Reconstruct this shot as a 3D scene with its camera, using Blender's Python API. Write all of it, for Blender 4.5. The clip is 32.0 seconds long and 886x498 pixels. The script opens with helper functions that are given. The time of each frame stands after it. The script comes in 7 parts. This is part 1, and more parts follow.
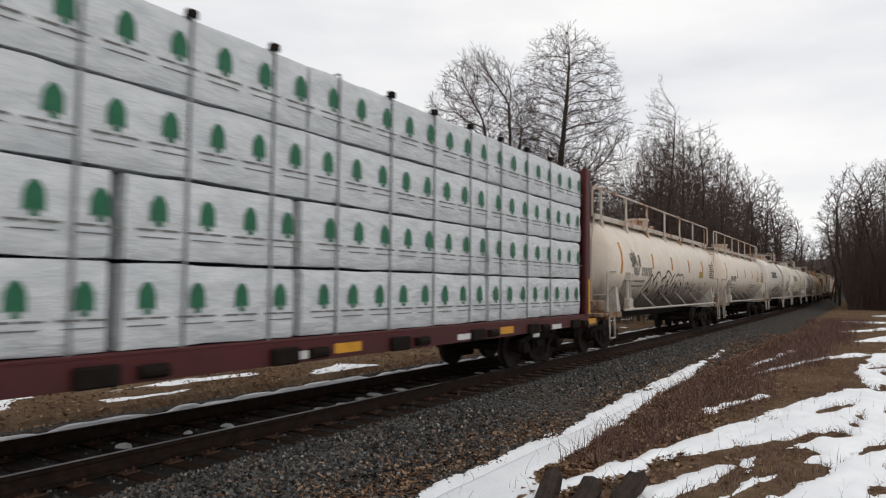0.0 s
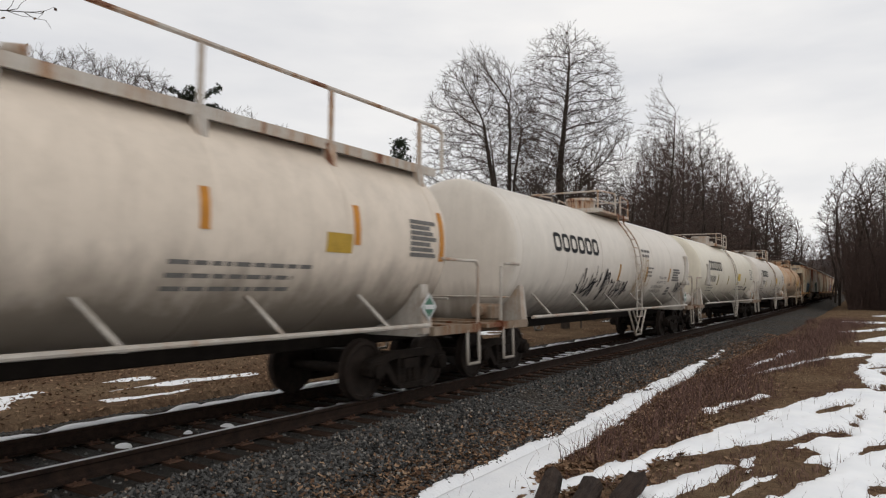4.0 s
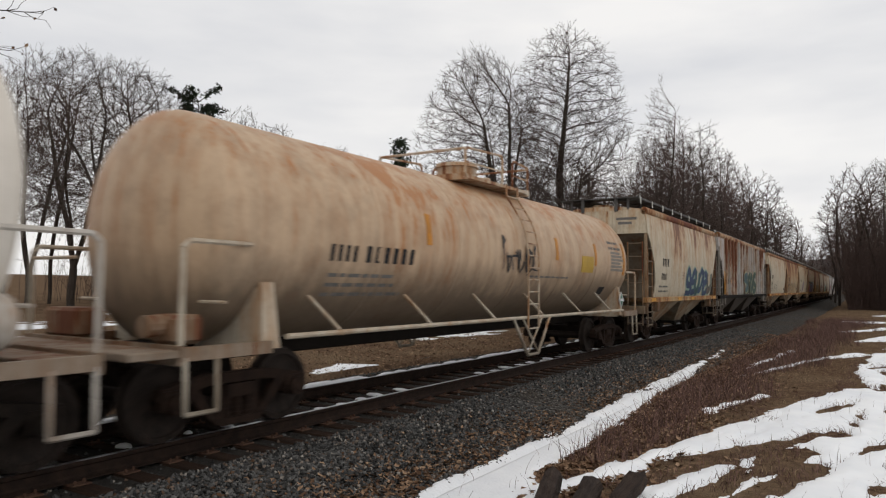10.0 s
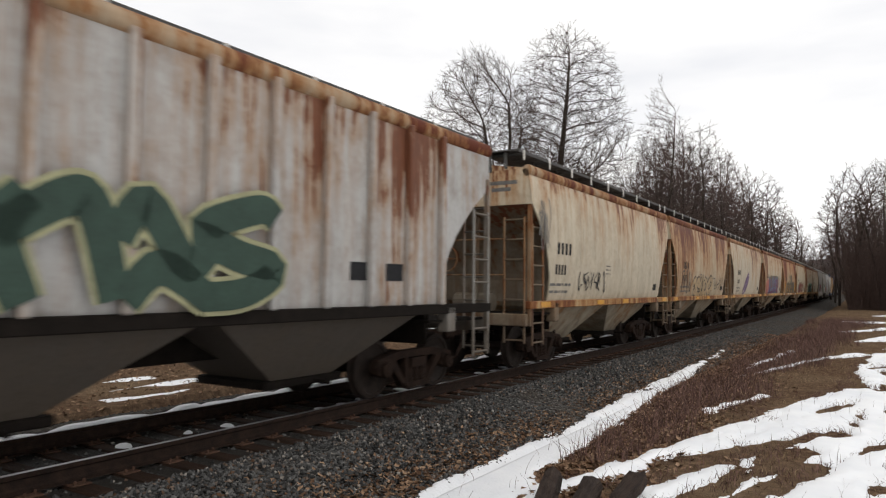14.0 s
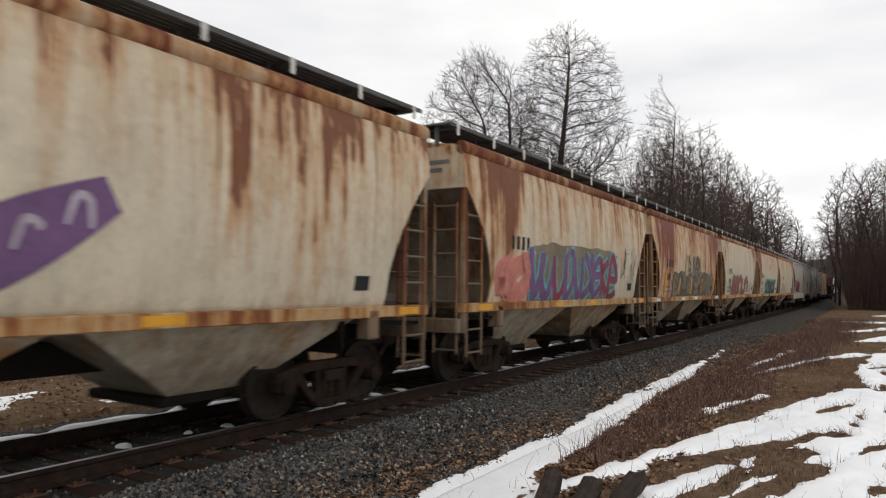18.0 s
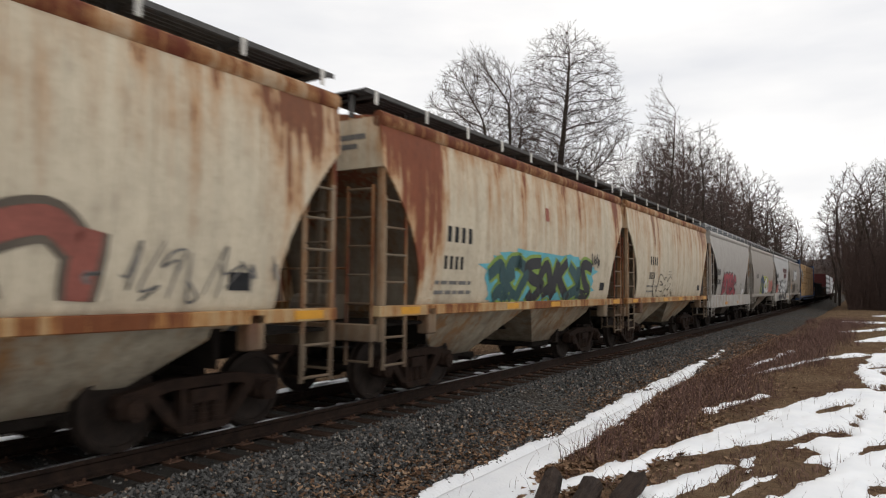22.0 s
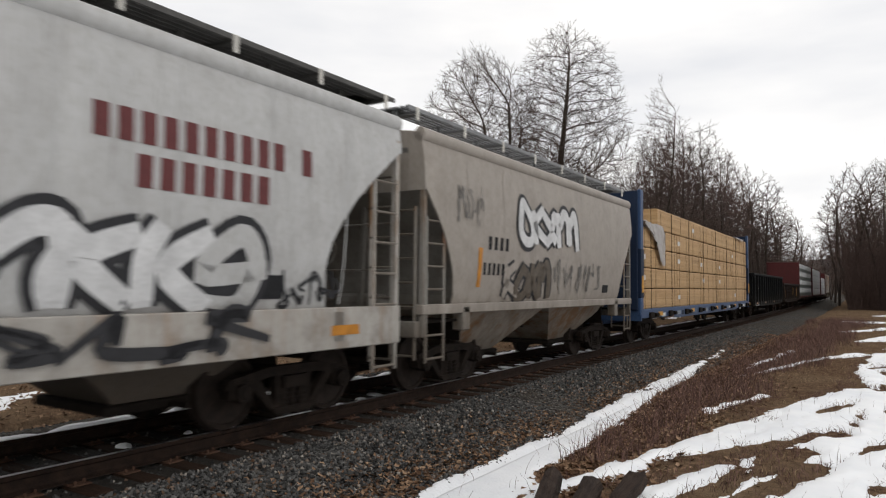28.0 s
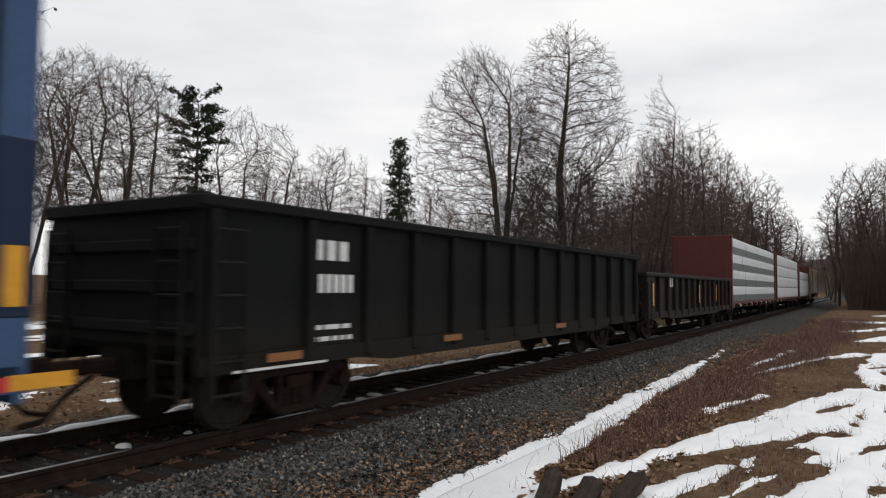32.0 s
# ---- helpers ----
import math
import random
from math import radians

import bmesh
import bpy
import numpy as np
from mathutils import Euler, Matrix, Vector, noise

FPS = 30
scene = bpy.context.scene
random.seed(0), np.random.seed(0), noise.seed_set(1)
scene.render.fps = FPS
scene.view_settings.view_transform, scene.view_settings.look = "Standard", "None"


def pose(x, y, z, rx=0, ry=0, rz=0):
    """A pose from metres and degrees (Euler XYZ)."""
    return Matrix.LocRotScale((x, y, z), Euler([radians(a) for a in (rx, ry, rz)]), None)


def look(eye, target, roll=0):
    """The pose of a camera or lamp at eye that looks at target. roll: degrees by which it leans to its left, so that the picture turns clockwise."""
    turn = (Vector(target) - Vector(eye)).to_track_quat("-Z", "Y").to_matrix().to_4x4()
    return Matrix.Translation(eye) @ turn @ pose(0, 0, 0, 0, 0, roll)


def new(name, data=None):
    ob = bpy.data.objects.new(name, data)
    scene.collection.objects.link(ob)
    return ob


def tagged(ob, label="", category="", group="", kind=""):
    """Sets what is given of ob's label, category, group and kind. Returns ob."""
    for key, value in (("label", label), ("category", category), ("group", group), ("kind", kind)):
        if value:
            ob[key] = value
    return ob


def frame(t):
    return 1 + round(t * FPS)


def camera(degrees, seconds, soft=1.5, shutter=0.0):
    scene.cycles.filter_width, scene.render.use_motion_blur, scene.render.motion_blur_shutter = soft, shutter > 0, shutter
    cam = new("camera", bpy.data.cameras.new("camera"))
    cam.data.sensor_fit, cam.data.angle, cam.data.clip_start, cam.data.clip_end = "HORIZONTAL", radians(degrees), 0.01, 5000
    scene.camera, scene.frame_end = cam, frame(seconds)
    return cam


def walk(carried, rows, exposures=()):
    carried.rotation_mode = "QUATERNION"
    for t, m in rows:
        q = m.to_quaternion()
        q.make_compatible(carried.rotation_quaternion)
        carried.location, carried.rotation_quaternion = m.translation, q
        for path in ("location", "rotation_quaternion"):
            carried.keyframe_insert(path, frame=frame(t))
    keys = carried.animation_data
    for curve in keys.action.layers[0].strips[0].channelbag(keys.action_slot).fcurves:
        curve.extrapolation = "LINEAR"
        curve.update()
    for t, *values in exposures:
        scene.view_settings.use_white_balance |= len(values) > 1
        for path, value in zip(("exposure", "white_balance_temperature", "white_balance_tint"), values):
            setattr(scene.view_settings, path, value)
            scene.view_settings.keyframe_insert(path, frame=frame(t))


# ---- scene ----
from mathutils import geometry

# ---------------------------------------------------------------- camera
cam = camera(65.83, 32.0, soft=1.2, shutter=0.28)
EYE = Vector((0.0, 0.0, 1.751))
YAW, PITCH = 0.5632, 0.0542
AIM = EYE + Vector((-math.sin(YAW) * math.cos(PITCH), math.cos(YAW) * math.cos(PITCH), math.sin(PITCH)))
PATH = [(0.0, look(EYE, AIM, 0.56)), (32.0, look(EYE, AIM, 0.56))]
walk(cam, PATH, exposures=[(0.0, -0.03, 6720, 11), (1.2, -0.11, 6780, 11), (6.0, -0.13, 6780, 11), (11.2, -0.15, 6780, 11), (12.6, 0.02, 6800, 11), (13.4, 0.07, 6800, 11), (14.0, 0.16, 6800, 11), (15.5, 0.14, 6800, 11), (17.0, 0.06, 6800, 11), (28.5, 0.07, 6800, 11), (30.3, 0.06, 6800, 11), (31.2, -0.04, 6740, 11), (32.0, -0.02, 6720, 11)])

# ---------------------------------------------------------------- light: overcast sky
world = bpy.data.worlds.new("overcast_sky")
scene.world = world
world.use_nodes = True
wn, wl = world.node_tree.nodes, world.node_tree.links
wn.clear()
w_out = wn.new("ShaderNodeOutputWorld")
w_bg = wn.new("ShaderNodeBackground")
w_sky = wn.new("ShaderNodeTexSky")
w_sky.sky_type, w_sky.sun_disc = "NISHITA", False
w_sky.sun_elevation, w_sky.sun_rotation = radians(35), radians(200)
w_tc = wn.new("ShaderNodeTexCoord")
w_map = wn.new("ShaderNodeMapping")
w_map.inputs["Scale"].default_value = (1.2, 1.2, 4.5)
w_noise = wn.new("ShaderNodeTexNoise")
w_noise.inputs["Scale"].default_value, w_noise.inputs["Detail"].default_value = 1.6, 5
w_ramp = wn.new("ShaderNodeValToRGB")
w_ramp.color_ramp.elements[0].position, w_ramp.color_ramp.elements[0].color = 0.34, (0.72, 0.75, 0.80, 1)
w_ramp.color_ramp.elements[1].position, w_ramp.color_ramp.elements[1].color = 0.60, (0.93, 0.945, 0.96, 1)
w_scale = wn.new("ShaderNodeMix")
w_scale.data_type, w_scale.blend_type = "RGBA", "MULTIPLY"
w_scale.inputs[0].default_value = 1.0
w_scale.inputs[7].default_value = (0.06, 0.06, 0.06, 1)
w_mix = wn.new("ShaderNodeMix")
w_mix.data_type = "RGBA"
w_mix.inputs[0].default_value = 0.93
wl.new(w_tc.outputs["Generated"], w_map.inputs["Vector"])
wl.new(w_map.outputs[0], w_noise.inputs["Vector"])
wl.new(w_noise.outputs["Fac"], w_ramp.inputs["Fac"])
wl.new(w_sky.outputs[0], w_scale.inputs[6])
wl.new(w_scale.outputs[2], w_mix.inputs[6])
wl.new(w_ramp.outputs[0], w_mix.inputs[7])
wl.new(w_mix.outputs[2], w_bg.inputs["Color"])
wl.new(w_bg.outputs[0], w_out.inputs["Surface"])
w_bg.inputs["Strength"].default_value = 1.12
sun = new("sun", bpy.data.lights.new("sun", "SUN"))
sun.data.energy, sun.data.angle, sun.data.color = 0.35, radians(25), (1.0, 0.97, 0.92)
sun.matrix_world = look((14, -18, 22), (0, 0, 0))


# ---------------------------------------------------------------- materials
def material(name, build):
    m = bpy.data.materials.new(name)
    m.use_nodes = True
    n, l = m.node_tree.nodes, m.node_tree.links
    build(n, l, n["Principled BSDF"])
    return m


def coords(n, l, scale=(1, 1, 1), shift=True):
    """Object coordinates, moved by a random amount for each object."""
    tc, mp = n.new("ShaderNodeTexCoord"), n.new("ShaderNodeMapping")
    mp.inputs["Scale"].default_value = scale
    l.new(tc.outputs["Object"], mp.inputs["Vector"])
    if shift:
        info, mul = n.new("ShaderNodeObjectInfo"), n.new("ShaderNodeMath")
        mul.operation = "MULTIPLY"
        mul.inputs[1].default_value = 57.0
        l.new(info.outputs["Random"], mul.inputs[0])
        l.new(mul.outputs[0], mp.inputs["Location"])
    return mp.outputs[0]


def noise_fac(n, l, vec, scale, detail=4, rough=0.55):
    t = n.new("ShaderNodeTexNoise")
    t.inputs["Scale"].default_value, t.inputs["Detail"].default_value, t.inputs["Roughness"].default_value = scale, detail, rough
    l.new(vec, t.inputs["Vector"])
    return t.outputs["Fac"]


def ramp(n, l, fac, stops):
    r = n.new("ShaderNodeValToRGB")
    e = r.color_ramp.elements
    while len(e) < len(stops):
        e.new(0.5)
    for el, (p, c) in zip(e, stops):
        el.position = p
        el.color = (*c, 1) if len(c) == 3 else c
    l.new(fac, r.inputs["Fac"])
    return r.outputs["Color"]


def mixed(n, l, fac, a, b, mode="MIX"):
    m = n.new("ShaderNodeMix")
    m.data_type, m.blend_type = "RGBA", mode
    for sock, val in ((m.inputs[0], fac), (m.inputs[6], a), (m.inputs[7], b)):
        if isinstance(val, (int, float)):
            sock.default_value = val
        elif isinstance(val, tuple):
            sock.default_value = (*val, 1)
        else:
            l.new(val, sock)
    return m.outputs[2]


def bump(n, l, bs, height, strength, distance=0.02):
    b = n.new("ShaderNodeBump")
    b.inputs["Strength"].default_value, b.inputs["Distance"].default_value = strength, distance
    l.new(height, b.inputs["Height"])
    l.new(b.outputs[0], bs.inputs["Normal"])


def grainy(name, dark, light, scale=6.0, rough=0.7, metal=0.0, bumpy=0.3, stretch=(1, 1, 1), distance=0.01, fine=8.0, spec=0.3):
    """A surface of two tones at two scales, with fine relief."""
    def build(n, l, bs):
        v = coords(n, l, stretch)
        a = noise_fac(n, l, v, scale, 5)
        b = noise_fac(n, l, v, scale * fine, 3)
        col = ramp(n, l, a, [(0.3, dark), (0.7, light)])
        col = mixed(n, l, 0.35, col, ramp(n, l, b, [(0.3, dark), (0.7, light)]))
        l.new(col, bs.inputs["Base Color"])
        bs.inputs["Roughness"].default_value, bs.inputs["Metallic"].default_value = rough, metal
        bs.inputs["Specular IOR Level"].default_value = spec
        bump(n, l, bs, b, bumpy, distance)
    return material(name, build)


def math_node(n, l, op, a, b):
    m = n.new("ShaderNodeMath")
    m.operation = op
    for sock, val in zip(m.inputs, (a, b)):
        if isinstance(val, (int, float)):
            sock.default_value = val
        else:
            l.new(val, sock)
    return m.outputs[0]


def car_paint(name, base, rust=0.3, rust_top=4.2, reach=1.6, dirt=0.4, rough=0.55, shade=(0.10, 0.078, 0.058), rust_col=None, grime_z=1.1, spec=0.4, worn=1.0, spots=()):
    """Weathered car paint: rust running down in streaks from the top edge, stains, and road dirt low down."""
    def build(n, l, bs):
        v = coords(n, l)
        tc, sep = n.new("ShaderNodeTexCoord"), n.new("ShaderNodeSeparateXYZ")
        l.new(tc.outputs["Object"], sep.inputs[0])
        vs = coords(n, l, (1.0, 1.0, 0.09))
        streak = noise_fac(n, l, vs, 3.4, 6, 0.62)
        broad = noise_fac(n, l, coords(n, l, (0.6, 0.6, 0.16)), 0.8, 3)
        blot = noise_fac(n, l, v, 2.2, 6, 0.65)
        down = math_node(n, l, "DIVIDE", math_node(n, l, "SUBTRACT", rust_top, sep.outputs["Z"]), reach)
        fine = noise_fac(n, l, coords(n, l, (1.0, 1.0, 0.06)), 11.0, 4, 0.6)
        field = math_node(n, l, "ADD", math_node(n, l, "MULTIPLY", streak, 0.6), math_node(n, l, "MULTIPLY", broad, 0.55))
        field = math_node(n, l, "ADD", field, math_node(n, l, "MULTIPLY", fine, 0.45))
        field = math_node(n, l, "ADD", field, math_node(n, l, "MULTIPLY", blot, 0.25))
        field = math_node(n, l, "SUBTRACT", field, math_node(n, l, "MULTIPLY", down, 0.17))
        for y0, wd, amount in spots:
            amount = amount * 0.7
            u = math_node(n, l, "DIVIDE", math_node(n, l, "SUBTRACT", sep.outputs["Y"], y0), wd)
            hump = math_node(n, l, "SUBTRACT", 1.0, math_node(n, l, "MULTIPLY", u, u))
            field = math_node(n, l, "ADD", field, math_node(n, l, "MULTIPLY", math_node(n, l, "MAXIMUM", hump, 0.0), amount))
        lo = 1.03 - 0.30 * rust
        bs.inputs["Specular IOR Level"].default_value = spec * (0.35 if rust > 0.3 else 0.6)
        mask = ramp(n, l, field, [(lo, (0, 0, 0)), (lo + 0.10, (1, 1, 1))])
        tint = ramp(n, l, field, [(lo - 0.20, (0, 0, 0)), (lo - 0.08, (0.32, 0.32, 0.32)), (lo + 0.03, (1, 1, 1))])
        low = tuple(c * (0.80 if rust > 0.05 else 0.90) for c in base)
        col = mixed(n, l, ramp(n, l, streak, [(0.35, (0, 0, 0)), (0.7, (1, 1, 1))]), base, low)
        col = mixed(n, l, ramp(n, l, blot, [(0.45, (0, 0, 0)), (0.8, (dirt, dirt, dirt))]), col, shade)
        warm = (base[0] * 0.74, base[1] * 0.40, base[2] * 0.17)
        col = mixed(n, l, math_node(n, l, "MULTIPLY", tint, 0.80 if rust > 0.05 else 0.0), col, warm)
        rc = rust_col or (0.060, 0.012, 0.007)
        rust_tone = mixed(n, l, math_node(n, l, "MULTIPLY", noise_fac(n, l, coords(n, l, (1, 1, 0.3)), 7, 5, 0.7), 1.0), rc, (rc[0] * 3.4, rc[1] * 5.6, rc[2] * 4.2))
        rust_tone = mixed(n, l, ramp(n, l, field, [(lo + 0.10, (0, 0, 0)), (lo + 0.30, (0.85, 0.85, 0.85))]), rust_tone, (rc[0] * 1.5, rc[1] * 1.2, rc[2] * 1.4))
        col = mixed(n, l, math_node(n, l, "MULTIPLY", mask, 0.9 if rust > 0.05 else 0.0), col, rust_tone)
        splash = math_node(n, l, "ADD", math_node(n, l, "MULTIPLY", math_node(n, l, "SUBTRACT", grime_z + 0.5, sep.outputs["Z"]), 0.9), math_node(n, l, "MULTIPLY", streak, 0.8))
        col = mixed(n, l, ramp(n, l, splash, [(0.4, (0, 0, 0)), (1.1, (0.75, 0.75, 0.75))]), col, shade)
        speck = noise_fac(n, l, coords(n, l, (1.0, 1.0, 0.35)), 26.0, 5, 0.7)
        col = mixed(n, l, 1.0, col, ramp(n, l, speck, [(0.30, (1 - 0.20 * worn, 1 - 0.22 * worn, 1 - 0.25 * worn)), (0.55, (1, 1, 1))]), "MULTIPLY")
        runs = noise_fac(n, l, coords(n, l, (1.0, 1.0, 0.03)), 19.0, 3, 0.6)
        col = mixed(n, l, ramp(n, l, runs, [(0.58, (0, 0, 0)), (0.74, (0.30 * worn, 0.30 * worn, 0.30 * worn))]), col, shade)
        l.new(col, bs.inputs["Base Color"])
        bs.inputs["Roughness"].default_value = rough
        bump(n, l, bs, math_node(n, l, "ADD", math_node(n, l, "MULTIPLY", mask, 0.5), blot), 0.12, 0.01)
    return material(name, build)


def flat(name, col, rough=0.6, metal=0.0, vary=0.25, scale=5.0, spec=0.3):
    return grainy(name, tuple(c * (1 - vary) for c in col), tuple(min(1, c * (1 + vary * 0.4)) for c in col), scale, rough, metal, 0.08, spec=spec)


def snow_build(n, l, bs):
    v = coords(n, l, shift=False)
    a, b = noise_fac(n, l, v, 1.5, 5), noise_fac(n, l, v, 30, 3)
    l.new(ramp(n, l, a, [(0.3, (0.78, 0.80, 0.83)), (0.7, (0.90, 0.91, 0.92))]), bs.inputs["Base Color"])
    bs.inputs["Roughness"].default_value = 0.6
    bump(n, l, bs, math_node(n, l, "ADD", a, math_node(n, l, "MULTIPLY", b, 0.3)), 0.5, 0.04)


def ballast_build(n, l, bs):
    v = coords(n, l, shift=False)
    vor = n.new("ShaderNodeTexVoronoi")
    vor.inputs["Scale"].default_value = 27
    l.new(v, vor.inputs["Vector"])
    big = noise_fac(n, l, v, 0.7, 4)
    col = ramp(n, l, vor.outputs["Color"], [(0.12, (0.016, 0.0155, 0.015)), (0.5, (0.072, 0.070, 0.067)), (0.78, (0.13, 0.126, 0.12)), (0.97, (0.27, 0.25, 0.225))])
    col = mixed(n, l, ramp(n, l, big, [(0.4, (0, 0, 0)), (0.75, (0.6, 0.6, 0.6))]), col, (0.085, 0.06, 0.04))
    l.new(col, bs.inputs["Base Color"])
    bs.inputs["Specular IOR Level"].default_value = 0.0
    bs.inputs["Roughness"].default_value = 0.9
    bump(n, l, bs, vor.outputs["Distance"], 1.0, 0.05)


def soil_build(n, l, bs):
    v = coords(n, l, shift=False)
    a, b, c = noise_fac(n, l, v, 0.5, 6), noise_fac(n, l, v, 9, 5, 0.7), noise_fac(n, l, v, 55, 3)
    col = ramp(n, l, b, [(0.3, (0.042, 0.026, 0.019)), (0.5, (0.115, 0.072, 0.047)), (0.72, (0.24, 0.16, 0.10))])
    col = mixed(n, l, ramp(n, l, a, [(0.38, (0, 0, 0)), (0.65, (0.7, 0.7, 0.7))]), col, ramp(n, l, c, [(0.3, (0.10, 0.070, 0.046)), (0.7, (0.27, 0.195, 0.125))]))
    l.new(col, bs.inputs["Base Color"])
    bs.inputs["Roughness"].default_value = 0.95
    bs.inputs["Specular IOR Level"].default_value = 0.0
    bump(n, l, bs, math_node(n, l, "ADD", b, math_node(n, l, "MULTIPLY", c, 0.4)), 0.9, 0.06)


def island_build(stops, rough=0.8, fine=20):
    def build(n, l, bs):
        geo = n.new("ShaderNodeNewGeometry")
        col = ramp(n, l, geo.outputs["Random Per Island"], stops)
        v = coords(n, l, shift=False)
        b = noise_fac(n, l, v, fine, 3)
        col = mixed(n, l, 0.5, col, ramp(n, l, b, [(0.3, (0.35, 0.35, 0.35)), (0.7, (1, 1, 1))]), "MULTIPLY")
        l.new(col, bs.inputs["Base Color"])
        bs.inputs["Roughness"].default_value = rough
        bs.inputs["Specular IOR Level"].default_value = 0.1
        bump(n, l, bs, b, 0.3, 0.01)
    return build


SNOW = material("old_snow", snow_build)
BALLAST = material("ballast_stone", ballast_build)
SOIL = material("leafy_soil", soil_build)
STONES = material("crushed_stone", island_build([(0.0, (0.020, 0.020, 0.0195)), (0.5, (0.082, 0.081, 0.079)), (0.84, (0.155, 0.152, 0.146)), (0.93, (0.13, 0.072, 0.042)), (1.0, (0.40, 0.375, 0.335))]))
LEAVES = material("dead_leaves", island_build([(0.0, (0.062, 0.034, 0.022)), (0.5, (0.19, 0.108, 0.064)), (1.0, (0.42, 0.28, 0.18))]))
STRAW = material("dry_grass", island_build([(0.0, (0.09, 0.056, 0.034)), (0.6, (0.26, 0.18, 0.105)), (1.0, (0.46, 0.34, 0.21))]))
STEMS = material("weed_stems", island_build([(0.0, (0.065, 0.038, 0.033)), (1.0, (0.26, 0.155, 0.128))]))
BARK = grainy("grey_bark", (0.026, 0.020, 0.016), (0.075, 0.060, 0.050), 7, 0.9, 0, 0.6, (1, 1, 0.25), spec=0.1)
TWIG = grainy("twig_bark", (0.050, 0.038, 0.033), (0.110, 0.085, 0.072), 3, 0.9, 0, 0.2, spec=0.1)
TWIG_RED = grainy("reddish_twig_bark", (0.055, 0.038, 0.033), (0.120, 0.082, 0.070), 3, 0.9, 0, 0.2, spec=0.1)
NEEDLES = material("pine_needles", island_build([(0.0, (0.016, 0.022, 0.014)), (1.0, (0.050, 0.064, 0.038))]))
RAIL_STEEL = grainy("rusty_rail_steel", (0.010, 0.007, 0.006), (0.035, 0.021, 0.015), 9, 0.8, 0.0, 0.3, spec=0.1)
RAIL_HEAD = grainy("worn_rail_head", (0.34, 0.34, 0.35), (0.52, 0.52, 0.53), 12, 0.28, 1.0, 0.05, (1, 0.1, 1))
TIE_WOOD = grainy("old_tie_wood", (0.012, 0.008, 0.006), (0.05, 0.029, 0.02), 5, 0.9, 0, 0.8, (0.4, 3, 3), spec=0.1)
PLATE = grainy("tie_plate_rust", (0.045, 0.024, 0.016), (0.12, 0.062, 0.04), 14, 0.85, 0.2, 0.4)
TRUCK = grainy("truck_iron", (0.006, 0.005, 0.0045), (0.026, 0.019, 0.015), 7, 0.85, 0.0, 0.4, spec=0.1)
TRUCK_BROWN = grainy("dusty_truck_iron", (0.009, 0.006, 0.005), (0.034, 0.020, 0.014), 6, 0.85, 0.0, 0.4, spec=0.1)
WHEEL_STEEL = grainy("wheel_steel", (0.008, 0.006, 0.005), (0.034, 0.024, 0.019), 9, 0.7, 0.1, 0.2, spec=0.15)
DARK = flat("underframe_black", (0.014, 0.011, 0.009), 0.85, 0.0, 0.5, spec=0.08)
GRATE = flat("weathered_grating", (0.095, 0.092, 0.088), 0.75, 0.0, 0.4, spec=0.15)
GRATE_LIGHT = flat("bright_grating", (0.22, 0.225, 0.23), 0.5, 0.5, 0.3)
WHITE_PAINT = flat("dirty_white_paint", (0.62, 0.60, 0.55), 0.5, 0, 0.35, 3)
BLACK_INK = flat("black_lettering", (0.022, 0.022, 0.024), 0.7, 0, 0.5, 14, 0.15)
GREY_INK = flat("faded_lettering", (0.16, 0.15, 0.14), 0.7, 0, 0.5, 14)
WHITE_INK = flat("white_lettering", (0.62, 0.62, 0.61), 0.6, 0, 0.3, 14)
RED_INK = flat("dark_red_lettering", (0.12, 0.03, 0.03), 0.6, 0, 0.3, 14)
YELLOW = flat("yellow_reflector", (0.58, 0.27, 0.018), 0.45, 0, 0.3, 4)
ORANGE = flat("orange_stripe", (0.50, 0.20, 0.02), 0.5, 0, 0.35, 4)
RED_REFLECT = flat("red_reflector", (0.5, 0.02, 0.03), 0.4, 0, 0.2, 4)


